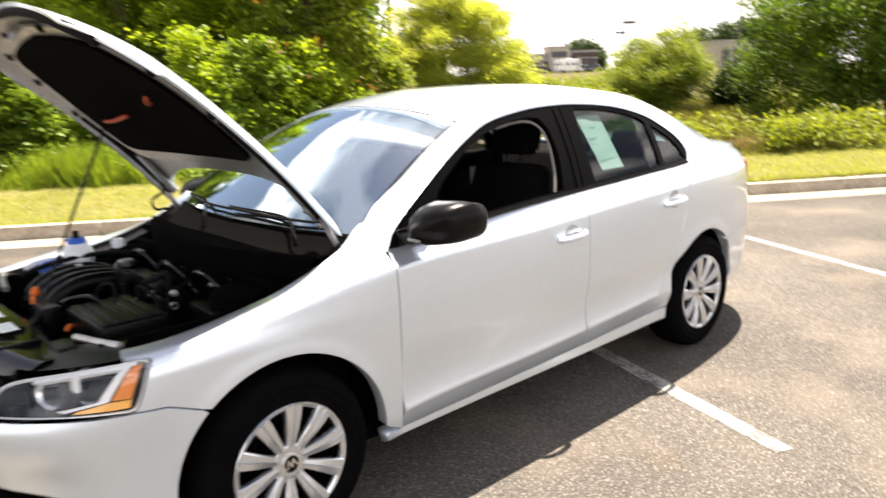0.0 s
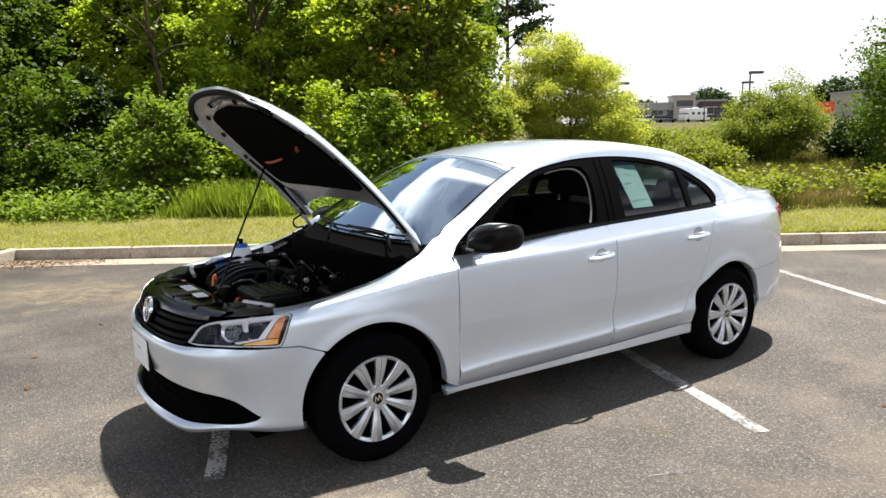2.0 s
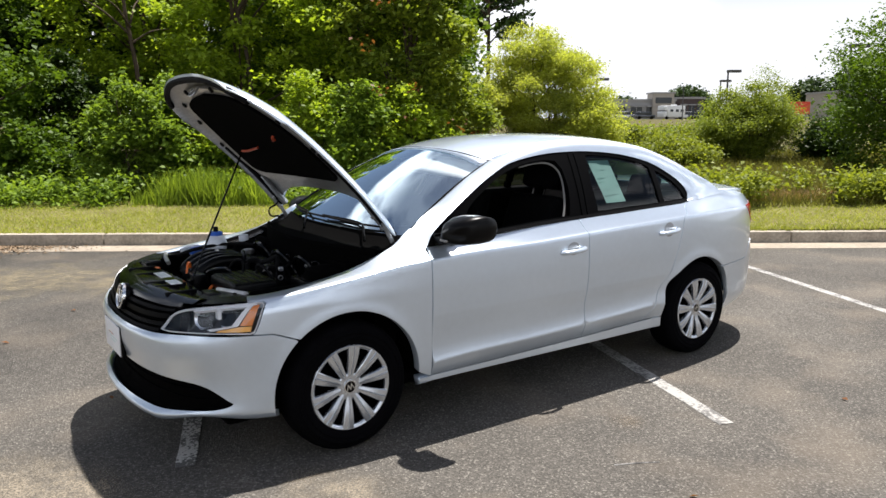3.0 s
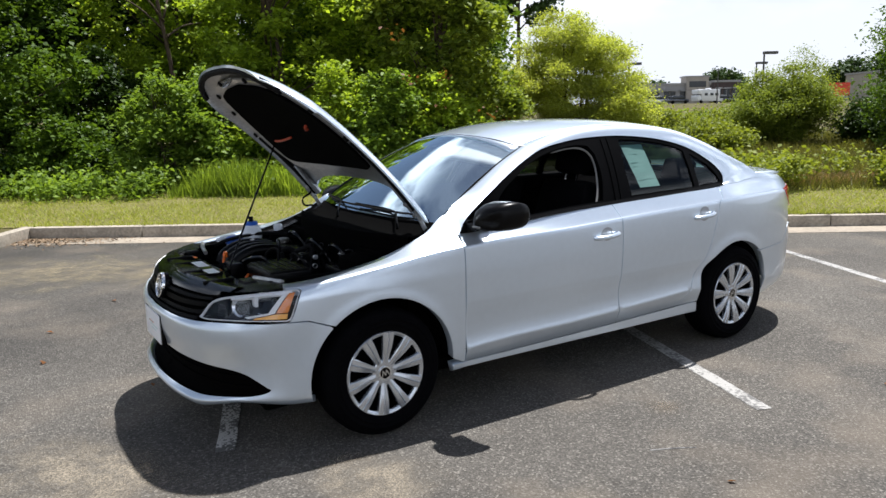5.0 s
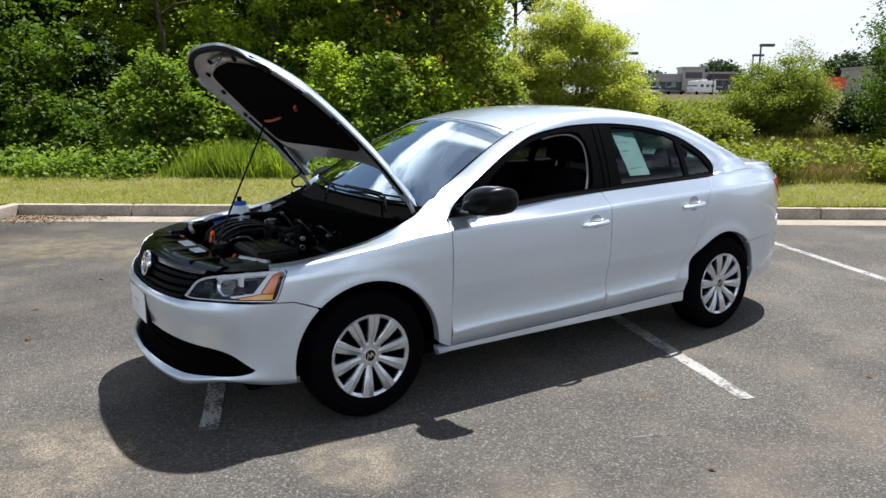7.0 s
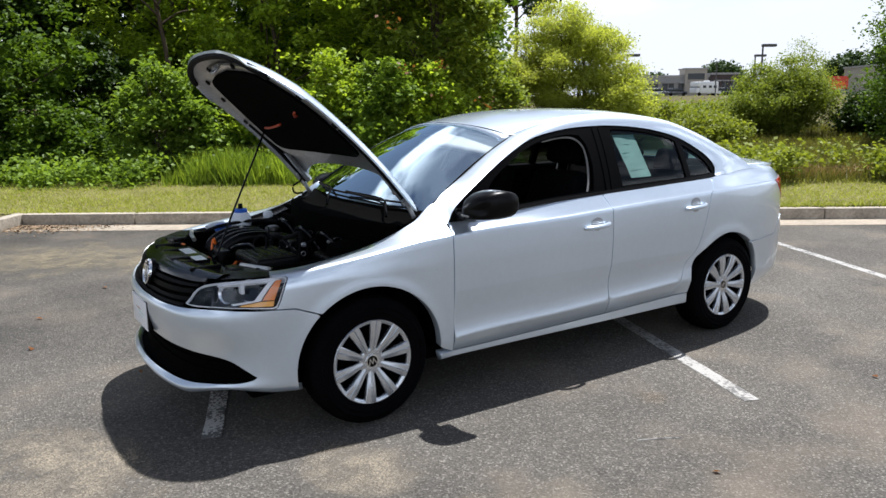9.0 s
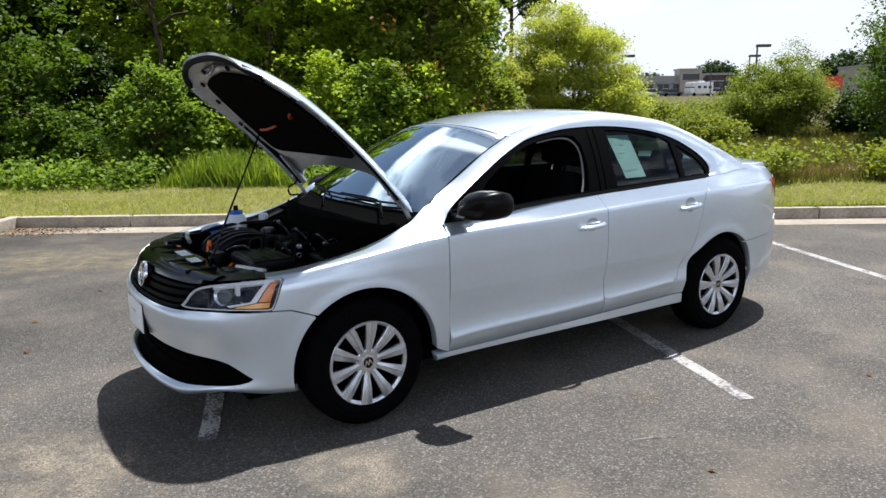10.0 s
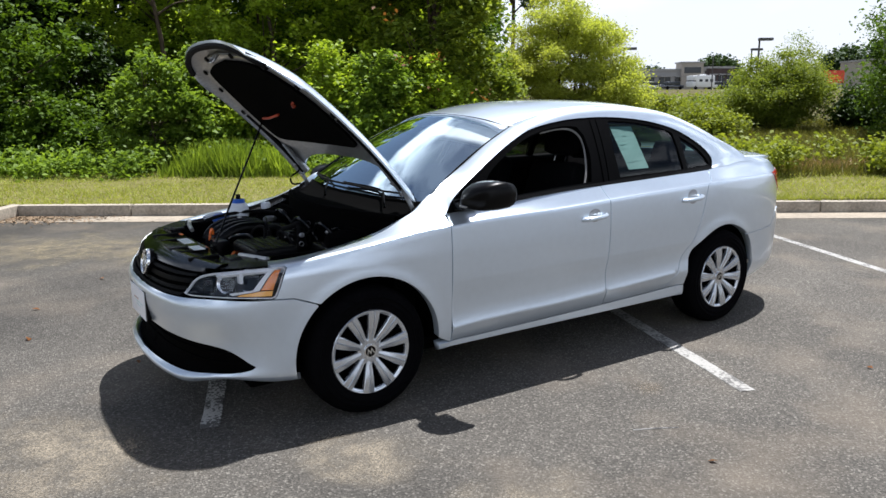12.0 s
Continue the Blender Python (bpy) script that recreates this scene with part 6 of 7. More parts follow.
def quads_object(name, v, mat, parent=None, label=""):
    n = len(v)
    me = bpy.data.meshes.new(name)
    me.vertices.add(n * 4)
    me.vertices.foreach_set("co", v.reshape(-1))
    me.loops.add(n * 4)
    me.loops.foreach_set("vertex_index", np.arange(n * 4, dtype=np.int32))
    me.polygons.add(n)
    me.polygons.foreach_set("loop_start", np.arange(0, n * 4, 4, dtype=np.int32))
    me.update(calc_edges=True)
    me.materials.append(mat)
    ob = new(name, me)
    if parent is not None:
        ob.parent = parent
    if label:
        tagged(ob, label)
    return ob


def crown_points(rng, centre, radii, clumps, per, spread, low=-1.0, shell=0.55):
    """Clump centres filling an uneven crown, and the leaf places round them."""
    d = rng.normal(size=(clumps, 3))
    d /= np.linalg.norm(d, axis=1)[:, None]
    r = shell + (1 - shell) * rng.uniform(0, 1, clumps) ** 0.6
    lump = 1 + 0.22 * np.sin(d[:, 0] * 5 + centre[0]) * np.cos(d[:, 2] * 4 + centre[1])
    c = np.array(centre) + d * (r * lump)[:, None] * np.array(radii)
    c = c[c[:, 2] > centre[2] + low * radii[2]]
    k = rng.integers(int(per * 0.6), int(per * 1.4), len(c))
    idx = np.repeat(np.arange(len(c)), k)
    off = rng.normal(size=(len(idx), 3)) * np.array((1, 1, 0.6)) * spread
    return c, c[idx] + off


def tree(kind, label, x, y, height, width, mat, seed, clumps=90, per=95, leaf=0.11, spread=0.26, trunk=0.09, base=0.35, shell=0.5, stems=1, up=0.5, long=1.6, category="tree", cone=0.0):
    rng = np.random.default_rng(seed)
    z0 = ground_at(x, y) - 0.05
    t = thing(kind, label, category, (x, y, z0))
    cz, rz = height * (1 + base) / 2, height * (1 - base) / 2
    cl, pts = crown_points(rng, (0, 0, cz), (width / 2, width / 2, rz), clumps, per, spread, shell=shell)
    for q in (cl, pts):      # crowns that narrow upwards
        q[:, :2] *= (1 + cone * (0.40 - np.clip(q[:, 2] / height, 0, 1)))[:, None]
    pts[:, 2] = np.maximum(pts[:, 2], 0.05)
    bm = bmesh.new()
    for s in range(stems):
        a = rng.uniform(0, 6.28)
        lean = rng.uniform(0.02, 0.10) * height if stems == 1 else width * 0.22
        foot = Vector((0.06 * math.cos(a) * stems, 0.06 * math.sin(a) * stems, 0))
        top = Vector((math.cos(a) * lean, math.sin(a) * lean, height * 0.82))
        mid = foot.lerp(top, 0.5) + Vector((rng.normal() * 0.05, rng.normal() * 0.05, 0)) * height * 0.3
        tube(bm, [foot, foot.lerp(mid, 0.5), mid, top], trunk, 8, 4, 0.2)
        for k in rng.choice(len(cl), min(len(cl), 12 // stems + 3), replace=False):
            e = Vector(cl[k])
            st = foot.lerp(top, min(0.9, max(0.12, e.z / height * 0.75)))
            tube(bm, [st, st.lerp(e, 0.5) + Vector((0, 0, -0.04 * height * 0.3)), e], trunk * 0.32, 5, 3, 0.25)
    part("trunk", bm, BARK, t, sharp=None)
    quads_object("crown", leaf_quads(pts, leaf, rng, up, long), mat, t)
    return t


def thicket(name, label, spots, mat, seed, per=60, leaf=0.09, spread=0.2, up=0.7, long=1.6, category="undergrowth"):
    """Low growth as one mass: spots are (x, y, z, n) clump heaps."""
    rng = np.random.default_rng(seed)
    pts = np.concatenate([np.array((x, y, ground_at(x, y) + z)) + rng.normal(size=(int(per * n), 3)) * np.array((1, 1, 0.7)) * spread for x, y, z, n in spots])
    pts[:, 2] = np.maximum(pts[:, 2], 0.14)
    o = quads_object(name, leaf_quads(pts, leaf, rng, up, long), mat, None, label)
    return tagged(o, "", category, "", "stuff")


def blades(name, label, roots, h, mat, seed, lean=0.35, wide=0.006, category="grass"):
    """Grass blades, each a tapering strip bent over."""
    rng = np.random.default_rng(seed)
    n = len(roots)
    hh = h * rng.uniform(0.5, 1.3, n)
    a = rng.uniform(0, 2 * np.pi, n)
    side = np.stack([np.cos(a), np.sin(a), np.zeros(n)], 1)
    tip = rng.normal(size=(n, 3)) * lean * hh[:, None]
    tip[:, 2] = hh
    v = np.empty((n, 4, 3))
    w = (wide * rng.uniform(0.7, 1.4, n))[:, None]
    v[:, 0], v[:, 1] = roots - side * w, roots + side * w
    v[:, 2], v[:, 3] = roots + tip + side * w * 0.25, roots + tip - side * w * 0.25
    return tagged(quads_object(name, v, mat, None, label), "", category, "", "stuff")


rng0 = np.random.default_rng(11)


def strewn(n, a0, a1, b0, b1, z=0.0):
    a, b = rng0.uniform(a0, a1, n), rng0.uniform(b0, b1, n)
    return np.array([tuple(kp(p, q, ground_z(p, q) + z)) for p, q in zip(a, b)])


# turf under the verge, then its blades
rows = [[kp(a, b, max(ground_z(a, b), 0.125) + 0.012) for b in (0.15, 0.5, 1, 1.5, 2, 2.5, 3, 3.5, 4.0)] for a in steps([(-8, 24, 32)])]
tagged(loft(rows, "verge", TURF, None, "mown grass verge behind the kerb"), "", "verge", "", "structure")
blades("verge_grass", "short mown yellow-green grass", strewn(110000, -6, 20, 0.13, 4.2, 0.0), 0.044, GRASS_LEAF, 3, 0.8, 0.006)
blades("verge_edge_grass", "longer grass creeping over the kerb", strewn(5000, -0.1, 20, 0.10, 0.22, 0.0), 0.07, GRASS_LEAF, 5, 0.6, 0.005)

CAMX, CAMY = -1.574, -3.892


def spot(col, dist):
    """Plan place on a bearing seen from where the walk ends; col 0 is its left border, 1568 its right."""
    fx, fy = 0.550, 0.835
    k = (col - 784) / 1315
    return CAMX + dist * (fx + fy * k), CAMY + dist * (fy - fx * k)


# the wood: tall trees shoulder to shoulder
# the tree in the gap gets leaves coloured as shade
WOOD = [(-330, 15.5, 5.5, 4.6, LEAF_DARK), (-150, 16.5, 5.9, 4.4, LEAF_DARK), (-10, 15.8, 5.9, 4.4, LEAF_DARK), (215, 22.5, 6.6, 3.6, LEAF_SHADE), (310, 20, 6.3, 4.0, LEAF_MAPLE), (400, 21, 6.7, 4.6, LEAF_MAPLE),
        (500, 18.5, 5.9, 4.4, LEAF_MAPLE), (600, 20.5, 6.5, 4.4, LEAF_DARK), (690, 18.0, 5.7, 3.6, LEAF_MAPLE), (768, 16.5, 5.2, 2.7, LEAF_GOLD), (800, 20.5, 6.0, 2.6, LEAF_DARK)]
for i, (c, d, h, w, m) in enumerate(WOOD):
    x, y = spot(c, d)
    tree("woodland_tree", "tall leafy deciduous tree at the wood's edge", x, y, h + 1.1, w, m, 100 + i, clumps=170, per=125, leaf=0.125, spread=0.18, trunk=0.11, base=0.06, shell=0.62, up=0.9, cone=0.95)
# back row on the left is coloured near black for the shade between crowns
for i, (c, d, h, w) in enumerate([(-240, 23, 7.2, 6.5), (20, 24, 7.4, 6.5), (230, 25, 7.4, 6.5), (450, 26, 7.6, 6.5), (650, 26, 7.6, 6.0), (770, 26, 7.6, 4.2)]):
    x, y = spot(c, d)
    tree("woodland_tree", "dark tree deeper in the wood", x, y, h, w, LEAF_DARK if c > 400 else LEAF_SHADE, 140 + i, clumps=230, per=85, leaf=0.20, spread=0.40, trunk=0.14, base=0.05, shell=0.3)
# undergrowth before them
for i, (c, d, h, w, m) in enumerate([(-60, 14.6, 1.6, 2.6, LEAF_SHADE), (100, 14.9, 1.4, 2.0, LEAF_DARK), (300, 15.0, 2.3, 2.1, LEAF_VINE), (370, 15.6, 2.2, 2.0, LEAF_VINE), (470, 16.0, 2.0, 2.0, LEAF_MAPLE), (600, 15.0, 2.3, 1.6, LEAF_MAPLE), (690, 14.6, 2.1, 1.7, LEAF_VINE),
                                       (770, 15.2, 2.0, 1.8, LEAF_MAPLE), (852, 17, 2.4, 1.8, LEAF_GOLD), (190, 17.5, 2.8, 2.2, LEAF_SHADE)]):
    x, y = spot(c, d)
    tree("bush", "broad leafy shrub at the wood's edge", x, y, h, w, m, 200 + i, clumps=85, per=125, leaf=0.096, spread=0.145, trunk=0.03, base=0.0, shell=0.5, stems=3, up=0.9, category="shrub", cone=0.4)
def bare_trunk(x, y, height, seed):
    """A dead forked trunk that shows dark between the crowns."""
    rng = np.random.default_rng(seed)
    t = thing("dead_tree", "dark bare forked trunk in the wood's gap", "tree", (x, y, ground_at(x, y) - 0.05))
    bm = tube(bmesh.new(), [(0, 0, 0), (0.10, 0.02, height * 0.35), (-0.12, 0.05, height * 0.7), (0.20, 0.0, height)], 0.07, 8, 5, 0.3)
    part("trunk", bm, BARK, t, sharp=None)
    for k in range(7):
        z = height * rng.uniform(0.40, 0.92)
        a, l = rng.uniform(0, 6.28), rng.uniform(0.5, 1.3)
        e = Vector((math.cos(a) * l, math.sin(a) * l * 0.5, z + l * rng.uniform(0.3, 0.9)))
        bm = tube(bmesh.new(), [(0, 0.03, z), Vector((0, 0.03, z)).lerp(e, 0.5) + Vector((0, 0, 0.10)), e], 0.032, 6, 4, 0.3)
        part("limb", bm, BARK, t, sharp=None)


bare_trunk(*spot(300, 17.6), 6.2, 71)
rng1 = np.random.default_rng(21)
low = []
for k in range(150):
    c = rng1.uniform(-250, 900)
    x, y = spot(c, 13.0 + rng1.uniform(0, 1.3) + (0.5 if 260 < c < 560 else 0))
    low.append((x, y, rng1.uniform(0.0, 0.30), 1.0))
thicket("creeper_bank", "low bright vines and brambles along the wood", low, LEAF_VINE, 31, 125, 0.086, 0.19)
tufts = [(rng1.normal(400, 62), 13.1 + abs(rng1.normal()) * 0.7, rng1.uniform(0.35, 1.0)) for k in range(70)]
tall, high = [], []
for c, d, f in tufts:
    x, y = spot(c, d)
    for k in range(int(95 * f)):
        tall.append((x + rng1.normal() * 0.10, y + rng1.normal() * 0.10, 0.15))
        high.append(f)
blades("tall_grass", "tall bright uncut grass by the wood", np.array(tall), 0.56 * np.array(high), GRASS_TALL, 33, 0.30, 0.010)
# tree with a few reddish shoots
x, y = spot(770, 15.0)
rr = []
for k in range(16):
    rr.append((x + rng1.normal() * 1.0, y + rng1.normal() * 0.6, rng1.uniform(1.0, 4.2), 0.35))
thicket("red_shoots", "small reddish young shoots among the leaves", rr, LEAF_RED, 35, 26, 0.08, 0.10)
# pale feathery tree, pine, round bush and large tree of the meadow
x, y = spot(993, 21.5)
tree("feathery_tree", "pale yellow-green feathery tree", x, y, 3.70, 3.5, LEAF_YELLOW, 301, clumps=265, per=380, leaf=0.048, spread=0.172, trunk=0.06, base=0.02, shell=0.45, stems=4, long=2.2)
x, y = spot(1085, 20.5)
tree("feathery_tree", "pale yellow-green feathery bush", x, y, 2.0, 1.8, LEAF_YELLOW, 302, clumps=90, per=220, leaf=0.048, spread=0.18, trunk=0.03, base=0.0, shell=0.4, stems=4, long=2.2, category="tree")
x, y = spot(1370, 22.0)
tree("round_bush", "round soft green bush on several thin stems", x, y, 2.15, 2.60, LEAF_WILLOW, 303, clumps=210, per=220, leaf=0.054, spread=0.16, trunk=0.045, base=0.02, shell=0.45, stems=5, long=2.0, category="bush")
x, y = spot(1408, 22.4)
tree("round_bush", "sparse feathery young tree in the round bush", x, y, 2.66, 1.8, LEAF_WILLOW, 308, clumps=75, per=85, leaf=0.045, spread=0.18, trunk=0.03, base=0.2, shell=0.3, stems=5, long=2.2, category="bush")
x, y = spot(1330, 27.0)
tree("round_bush", "soft green bush behind another", x, y, 1.7, 2.2, LEAF_WILLOW, 304, clumps=80, per=80, leaf=0.085, spread=0.2, trunk=0.03, base=0.0, shell=0.4, stems=4, long=2.0, category="bush")
x, y = spot(1692, 18.0)
tree("broad_tree", "broad dark green tree at the meadow's edge", x, y, 4.0, 4.6, LEAF_DARK, 305, clumps=230, per=150, leaf=0.085, spread=0.24, trunk=0.11, base=0.0, shell=0.4)
x, y = spot(1800, 15.5)
tree("broad_tree", "leafy tree at the meadow's edge", x, y, 5.0, 4.0, LEAF_DARK, 306, clumps=190, per=150, leaf=0.085, spread=0.24, trunk=0.10, base=0.0, shell=0.4)
x, y = spot(1512, 21.5)
tree("round_bush", "dark green bush beside the round one", x, y, 1.30, 1.4, LEAF_SHADE, 307, clumps=80, per=95, leaf=0.09, spread=0.18, trunk=0.03, base=0.0, shell=0.4, stems=3, category="bush")


def pine(x, y, height, seed):
    rng = np.random.default_rng(seed)
    z0 = ground_at(x, y) - 0.05
    t = thing("pine_tree", "tall thin pine with open dark needle tufts", "tree", (x, y, z0))
    bm = tube(bmesh.new(), [(0, 0, 0), (0.05, 0, height * 0.5), (0, 0.05, height)], 0.10, 8, 4, 0.35)
    pts = []
    for k in range(34):
        z = height * rng.uniform(0.48, 1.0)
        a, l = rng.uniform(0, 6.28), (1.15 - z / height) * height * 0.26 + 0.3
        tipp = Vector((math.cos(a) * l, math.sin(a) * l, z + 0.1 * l))
        tube(bm, [(0, 0, z - 0.25 * l), tipp * 0.5 + Vector((0, 0, (z - 0.1) * 0.5)), tipp], 0.035, 5, 2, 0.3)
        for f in (0.45, 0.62, 0.8, 1.0):
            c = np.array(Vector((0, 0, z - 0.25 * l)).lerp(tipp, f))
            pts.append(c + rng.normal(size=(46, 3)) * np.array((0.17, 0.17, 0.08)))
    part("trunk", bm, BARK, t, sharp=None)
    quads_object("crown", leaf_quads(np.concatenate(pts), 0.15, rng, 0.3, 2.6), LEAF_PINE, t)


pine(*spot(904, 31), 9.3, 401)
pine(*spot(800, 34), 8.8, 402)
# scrub that falls from the yellow tree to the weeds
for i, (c, d, h, w) in enumerate([(1110, 24, 1.35, 2.0), (1150, 23, 1.15, 1.8), (1190, 22.5, 1.0, 1.7), (1228, 21, 0.85, 1.5), (1262, 20, 0.70, 1.4), (1290, 22, 0.75, 1.6), (1240, 26, 1.0, 2.2), (1300, 27.5, 0.95, 2.2)]):
    x, y = spot(c, d)
    tree("bush", "low spreading green scrub bush on the slope", x, y, h, w, LEAF_WEED, 330 + i, clumps=60, per=90, leaf=0.085, spread=0.16, trunk=0.02, base=0.0, shell=0.4, stems=4, up=0.8, category="shrub")
# meadow growth
md = []
for k in range(130):
    c, d = rng1.uniform(1060, 1700), rng1.uniform(20, 34)
    if 1270 < c < 1500 and 20 < d < 24.5:
        continue
    x, y = spot(c, d)
    md.append((x, y, rng1.uniform(0.02, 0.25), rng1.uniform(0.4, 1.0)))
thicket("meadow_weeds", "mixed pale green meadow weeds", md, LEAF_WEED, 41, 60, 0.085, 0.28)
nr = []
for k in range(125):
    c = rng1.uniform(1250, 1750)
    d = 12.0 + rng1.uniform(0, 2.4) * rng1.uniform(0.3, 1)
    if 1395 < c < 1535 and d < 13.1:      # bare earth shows here
        continue
    x, y = spot(c, d)
    nr.append((x, y, rng1.uniform(0.10, 0.50), rng1.uniform(0.5, 1.2)))
thicket("weed_bank", "yellow-green weeds with bare earth between", nr, LEAF_WEED, 43, 80, 0.082, 0.13)
hd = []
for k in range(120):
    x, y = spot(rng1.uniform(1040, 1310), rng1.uniform(26, 32))
    hd.append((x, y, rng1.uniform(0.05, 0.42), 1.0))
thicket("hedge_bank", "green scrub bank climbing to the far lots", hd, LEAF_VINE, 45, 70, 0.12, 0.3)
dry = np.array([(*spot(rng1.uniform(1200, 1750), rng1.uniform(12, 26)),) for k in range(26000)])
dry = np.array([(x, y, ground_at(x, y)) for x, y in dry])
blades("meadow_grass", "rough yellowing meadow grass", dry, 0.20, MEADOW_LEAF, 47, 0.5, 0.008)
rows = []
for a in steps([(9.5, 24, 14)]):
    rows.append([kp(a, b, ground_z(a, b) + 0.02 + 0.04 * math.sin((b - 3.3) / 1.5 * math.pi)) for b in (3.3, 3.7, 4.1, 4.5, 4.8)])
tagged(loft(rows, "earth_bank", SOIL, None, "bare brown earth with dead stalks"), "", "earth", "", "structure")

stalks = np.array([(*spot(rng1.normal(1450, 60), 12.7 + abs(rng1.normal()) * 0.5),) for k in range(2600)])
blades("dry_stalks", "brown dead stalks on bare earth", np.array([(x, y, ground_at(x, y)) for x, y in stalks]), 0.16, DRY_STALK, 49, 0.9, 0.007, category="dead grass")

# litter in the kerb's corner and stray leaves on the asphalt
rngl = np.random.default_rng(51)
lp = np.array([tuple(kp(abs(rngl.normal()) * 0.55, -abs(rngl.normal()) * 0.25 - 0.02, 0.010)) for k in range(1100)])
tagged(quads_object("leaf_litter", leaf_quads(lp, 0.035, rngl, 3.0), SOIL, None, "brown leaf litter washed into the kerb corner"), "", "leaf litter", "", "stuff")
for x, y in ((-1.185, 2.15), (-1.30, 1.40), (-0.80, 0.55), (-0.62, 2.9), (0.95, -2.1), (2.6, -1.9)):
    o = quads_object("fallen_leaf", leaf_quads(np.array([(0.0, 0.0, 0.0)]), 0.045, rngl, 4.0), LEAF_RED, None)
    o.location = (x, y, 0.008)
    tagged(o, "small curled reddish-brown leaf on the asphalt", "leaf", "stray leaves")


# ---- distance: shops, lamps and vehicles across the meadow ----
STUCCO = material("grey_stucco", (0.29, 0.285, 0.28), 0.9, vary=0.08, scale=0.6)
BEIGE = material("beige_render", (0.34, 0.31, 0.275), 0.9, vary=0.08, scale=0.6)
BRICK = material("dark_brick", (0.075, 0.055, 0.052), 0.9, vary=0.2, scale=1.5)
DARK_GLASS = material("shop_glass", (0.03, 0.035, 0.04), 0.12, vary=0.1)
SHOP_RED = material("shop_sign_red", (0.62, 0.06, 0.03), 0.5, vary=0.05)
POLE = material("lamp_post_paint", (0.07, 0.07, 0.07), 0.6, vary=0.1)
VAN_WHITE = material("white_body_paint", (0.72, 0.73, 0.74), 0.3, coat=0.6, vary=0.04)
CAR_DARK = material("dark_car_paint", (0.03, 0.035, 0.05), 0.25, coat=1.0, vary=0.05)


def frame_at(col, dist, turn=0.0):
    x, y = spot(col - 16, dist)
    return Matrix.Translation((x, y, ground_at(x, y))) @ pose(0, 0, 0, 0, 0, -33.4 + turn)


def sub(name, lo, hi, mat, parent, m, bevel=0.0, label=""):
    return part(name, box(bmesh.new(), lo, hi, bevel, m), mat, parent, label)


def shop(col, dist, w, h, wall, label, tower=None, bays=5):
    m = frame_at(col, dist)
    t = thing("shop_building", label, "building", tuple(m.translation))
    k = Matrix.Translation(-m.translation) @ m
    sub("wall", (-w / 2, 0, -2.5), (w / 2, 12, h), wall, t, k)
    sub("parapet", (-w / 2 - 0.2, -0.2, h), (w / 2 + 0.2, 12.2, h + 0.4), STUCCO, t, k)
    for i in range(bays):
        a = -w / 2 + w * (i + 0.14) / bays
        win = sub("window", (a, -0.06, 0.5), (a + w / bays * 0.72, 0.0, h * 0.66), DARK_GLASS, t, k)
        sub("mullion", (a + w / bays * 0.34, -0.14, 0.5), (a + w / bays * 0.38, -0.06, h * 0.66), STUCCO, win, k)
        sub("awning", (a - 0.1, -0.8, h * 0.68), (a + w / bays * 0.74, -0.05, h * 0.74), STUCCO, t, k)
    if tower:
        a, b, hh, mat = tower
        sub("tower", (a, -0.8, -2.5), (b, 3, hh), mat, t, k)
        sub("tower_cap", (a - 0.2, -1.0, hh), (b + 0.2, 3.2, hh + 0.3), wall, t, k)
        sub("window", (a + 0.5, -0.88, hh * 0.62), (b - 0.5, -0.81, hh * 0.85), DARK_GLASS, t, k)
    return t


shop(1184, 148, 15.5, 3.5, STUCCO, "low grey shop with dark windows and a corner tower", (3.0, 7.2, 4.9, BEIGE), 5)
shop(1282, 152, 5.0, 4.0, BRICK, "dark brick building with small windows", None, 3)
shop(1606, 150, 15, 5.2, BEIGE, "beige store with a dark roof edge", None, 6)
m = frame_at(1474, 138)
sg = thing("store_sign", "orange-red shop sign board with pale lettering bars", "sign", tuple(m.translation))
k = Matrix.Translation(-m.translation) @ m
sub("sign_board", (-1.6, -0.2, 0.9), (2.0, 0.2, 3.2), SHOP_RED, sg, k)
sub("sign_posts", (-1.5, -0.1, -2.0), (1.9, 0.1, 0.9), STUCCO, sg, k)
sub("letter_bar", (-1.0, -0.24, 1.7), (1.4, -0.2, 2.1), ORANGE, sg, k)


def street_lamp(col, dist, height, arms, label):
    m = frame_at(col, dist)
    t = thing("lot_lamp", label, "street lamp", tuple(m.translation), "lot lamps")
    k = Matrix.Translation(-m.translation) @ m
    zg = m.translation.z
    h = height - zg
    part("pole", tube(bmesh.new(), [(0, 0, -1.0), (0, 0, h)], 0.10, 8, 1, 0.7), POLE, t)
    for s in arms:
        sub("lamp_head", (min(0, s) * 1.0 - 0.05, -0.25, h - 0.16), (max(0, s) * 1.0 + 0.05, 0.25, h + 0.06), POLE, t, k, 0.04, "flat dark lamp head")
    return t


street_lamp(1112, 66, 5.45, (1,), "dark lot lamp with one flat head")
street_lamp(1343, 63, 5.95, (1,), "dark lot lamp with one flat head")
street_lamp(1331, 78, 6.0, (1,), "dark lot lamp with one flat head")
street_lamp(1558, 45, 6.2, (1,), "tall dark lot lamp with one flat head")
street_lamp(1266, 120, 7.6, (), "bare dark utility pole far off")


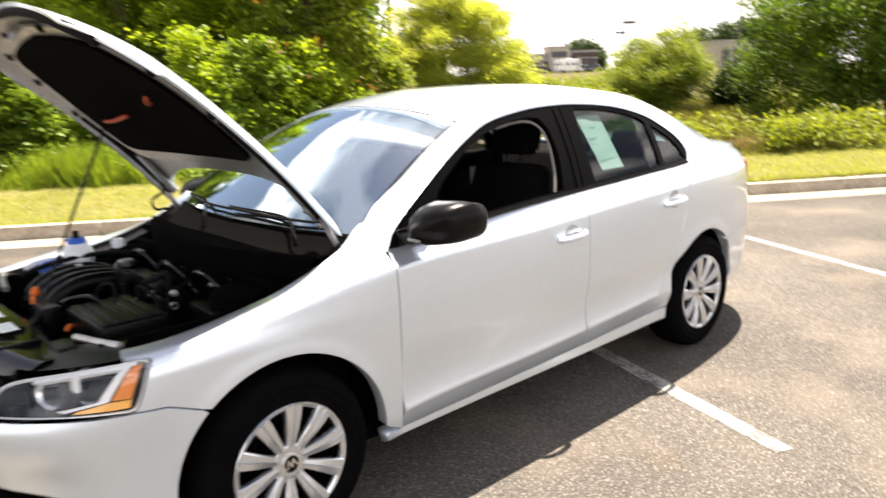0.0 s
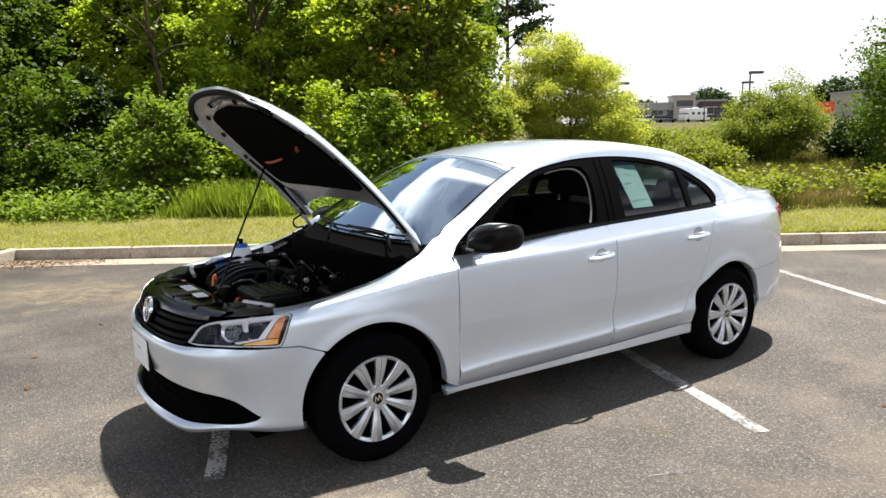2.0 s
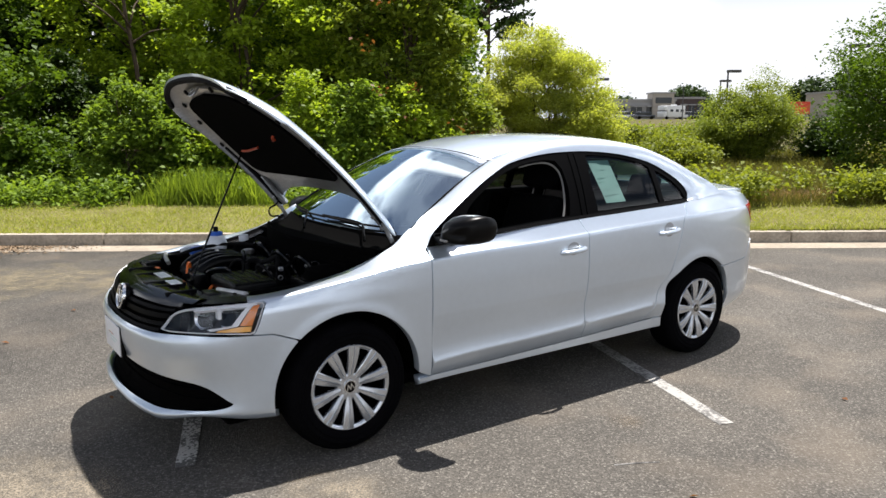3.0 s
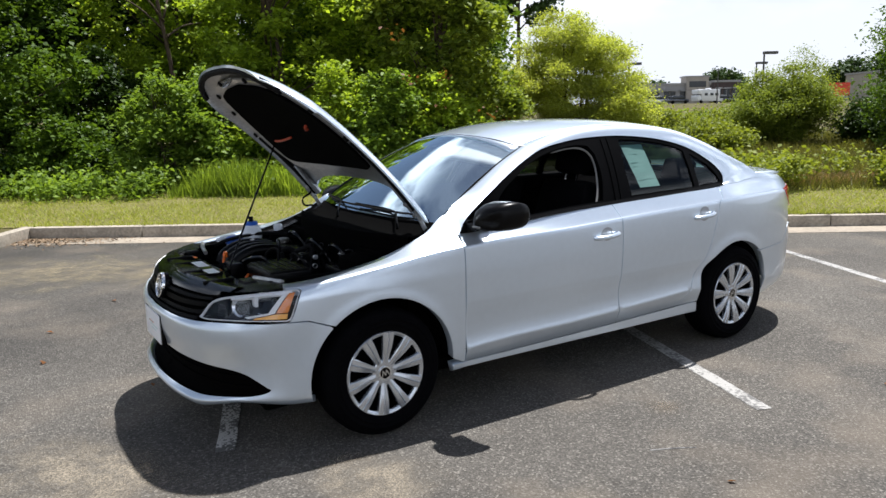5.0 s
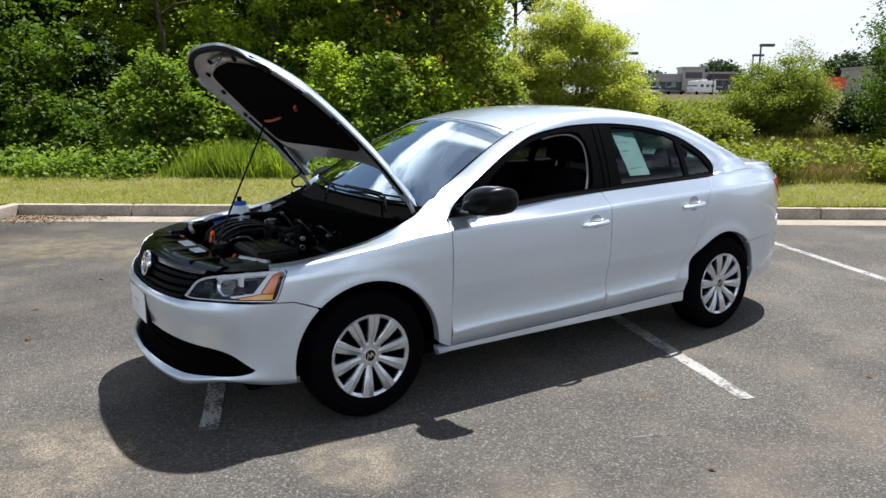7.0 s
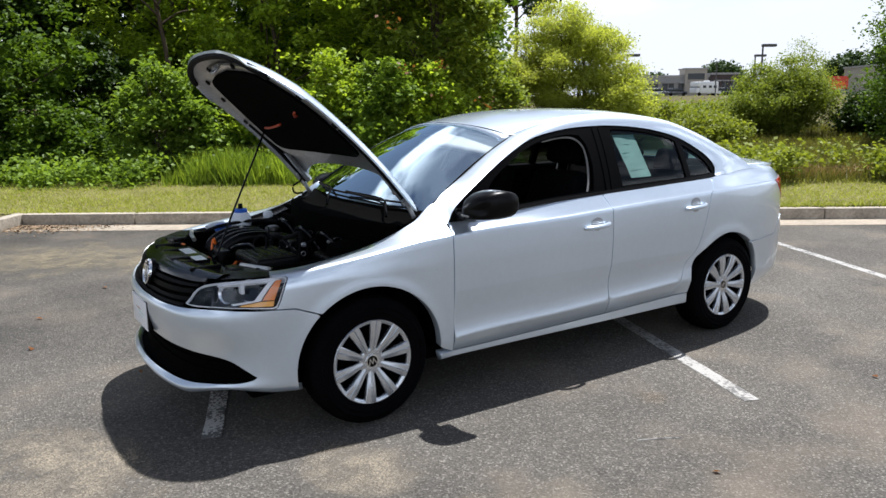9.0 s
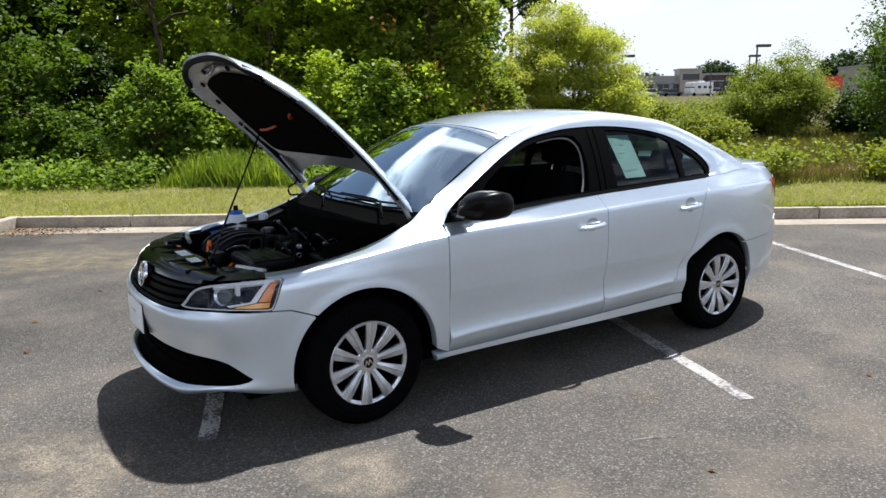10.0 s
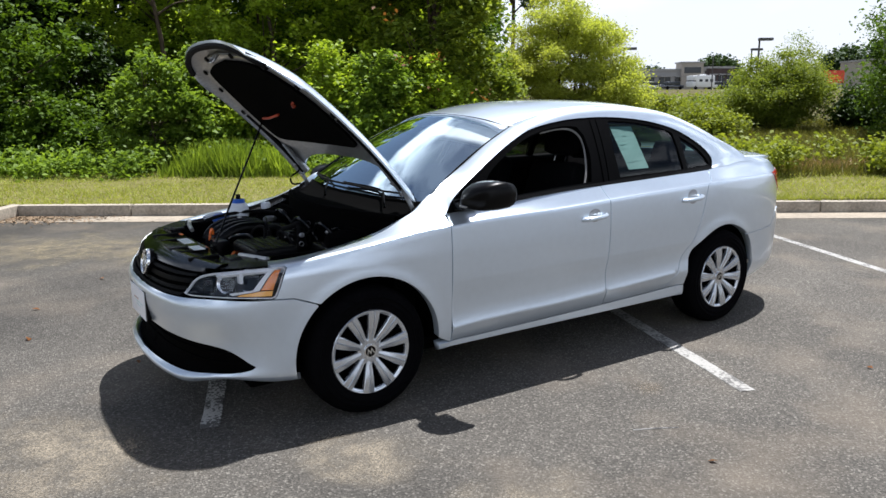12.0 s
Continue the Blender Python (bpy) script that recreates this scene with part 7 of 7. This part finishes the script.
def camper(col, dist):
    m = frame_at(col, dist, 25) @ Matrix.Scale(0.92, 4)
    t = thing("motorhome", "white motorhome parked across the meadow", "motorhome", tuple(m.translation))
    k = Matrix.Translation(-m.translation) @ m
    sub("cabin_body", (-2.6, -1.1, 0.45), (2.2, 1.1, 2.75), VAN_WHITE, t, k, 0.15)
    sub("cab", (-3.5, -1.0, 0.45), (-2.55, 1.0, 1.6), VAN_WHITE, t, k, 0.2)
    sub("overcab", (-3.3, -1.08, 1.75), (-2.4, 1.08, 2.7), VAN_WHITE, t, k, 0.2)
    sub("windscreen", (-3.2, -0.95, 1.45), (-2.65, 0.95, 1.85), DARK_GLASS, t, k, 0.05)
    for a in (-1.9, -0.4, 0.9):
        sub("side_window", (a, -1.13, 1.5), (a + 0.8, -1.09, 2.0), DARK_GLASS, t, k)
    sub("roof_unit", (-0.4, -0.4, 2.75), (0.5, 0.4, 3.0), VAN_WHITE, t, k, 0.06)
    for a in (-2.6, 1.2):
        part("wheel", lathe(bmesh.new(), [(0.0, 0.1), (0.36, 0.1), (0.36, -0.1), (0.0, -0.1)], 16, k @ Matrix.Translation((a, -0.95, 0.36)) @ pose(0, 0, 0, 90)), TYRE, t)


camper(1250, 141)


def far_car(col, dist, mat, label, turn=0):
    m = frame_at(col, dist, turn)
    t = thing("parked_car", label, "car", tuple(m.translation), "far parked cars")
    k = Matrix.Translation(-m.translation) @ m
    bm = box(bmesh.new(), (-2.2, -0.87, 0.25), (2.2, 0.87, 0.85), 0.16, k)
    part("body", bm, mat, t)
    b = box(bmesh.new(), (-1.3, -0.78, 0.80), (1.5, 0.78, 1.42), 0.2)
    b.transform(k)
    part("cabin", b, DARK_GLASS, t)
    part("roof", box(bmesh.new(), (-0.8, -0.66, 1.38), (1.0, 0.66, 1.46), 0.05, k), mat, t)
    for a in (-1.4, 1.4):
        part("wheel", lathe(bmesh.new(), [(0.0, 0.1), (0.32, 0.1), (0.32, -0.1), (0.0, -0.1)], 16, k @ Matrix.Translation((a, -0.8, 0.32)) @ pose(0, 0, 0, 90)), TYRE, t)


far_car(1272, 150, VAN_WHITE, "white car parked across the meadow")
far_car(1196, 140, CAR_DARK, "dark car parked across the meadow", 20)
far_car(1160, 142, VAN_WHITE, "pale car parked across the meadow", -10)
far_car(1292, 150, CAR_DARK, "dark car parked across the meadow", 10)

# far trees on the skyline
rngf = np.random.default_rng(61)


def skyline(cols, dist, top, n, label, seed, size=1.0):
    sp = []
    for q in range(n):
        c = rngf.uniform(*cols)
        x, y = spot(c - 16, dist + rngf.uniform(0, 14))
        e = math.sin((c - cols[0]) / (cols[1] - cols[0]) * math.pi)
        sp.append((x, y, rngf.uniform(0, top * (0.55 + 0.45 * e)), 1.0))
    thicket("far_trees", label, sp, LEAF_PINE, seed, 60, size, size * 1.2, category="far trees")


skyline((1238, 1310), 185, 7.5, 240, "dark far trees behind the shops", 63, 0.8)
skyline((1130, 1190), 210, 5.5, 150, "dark far trees behind the shops", 65, 0.8)
skyline((1440, 1760), 260, 17, 420, "dark wooded far hill", 67, 1.2)
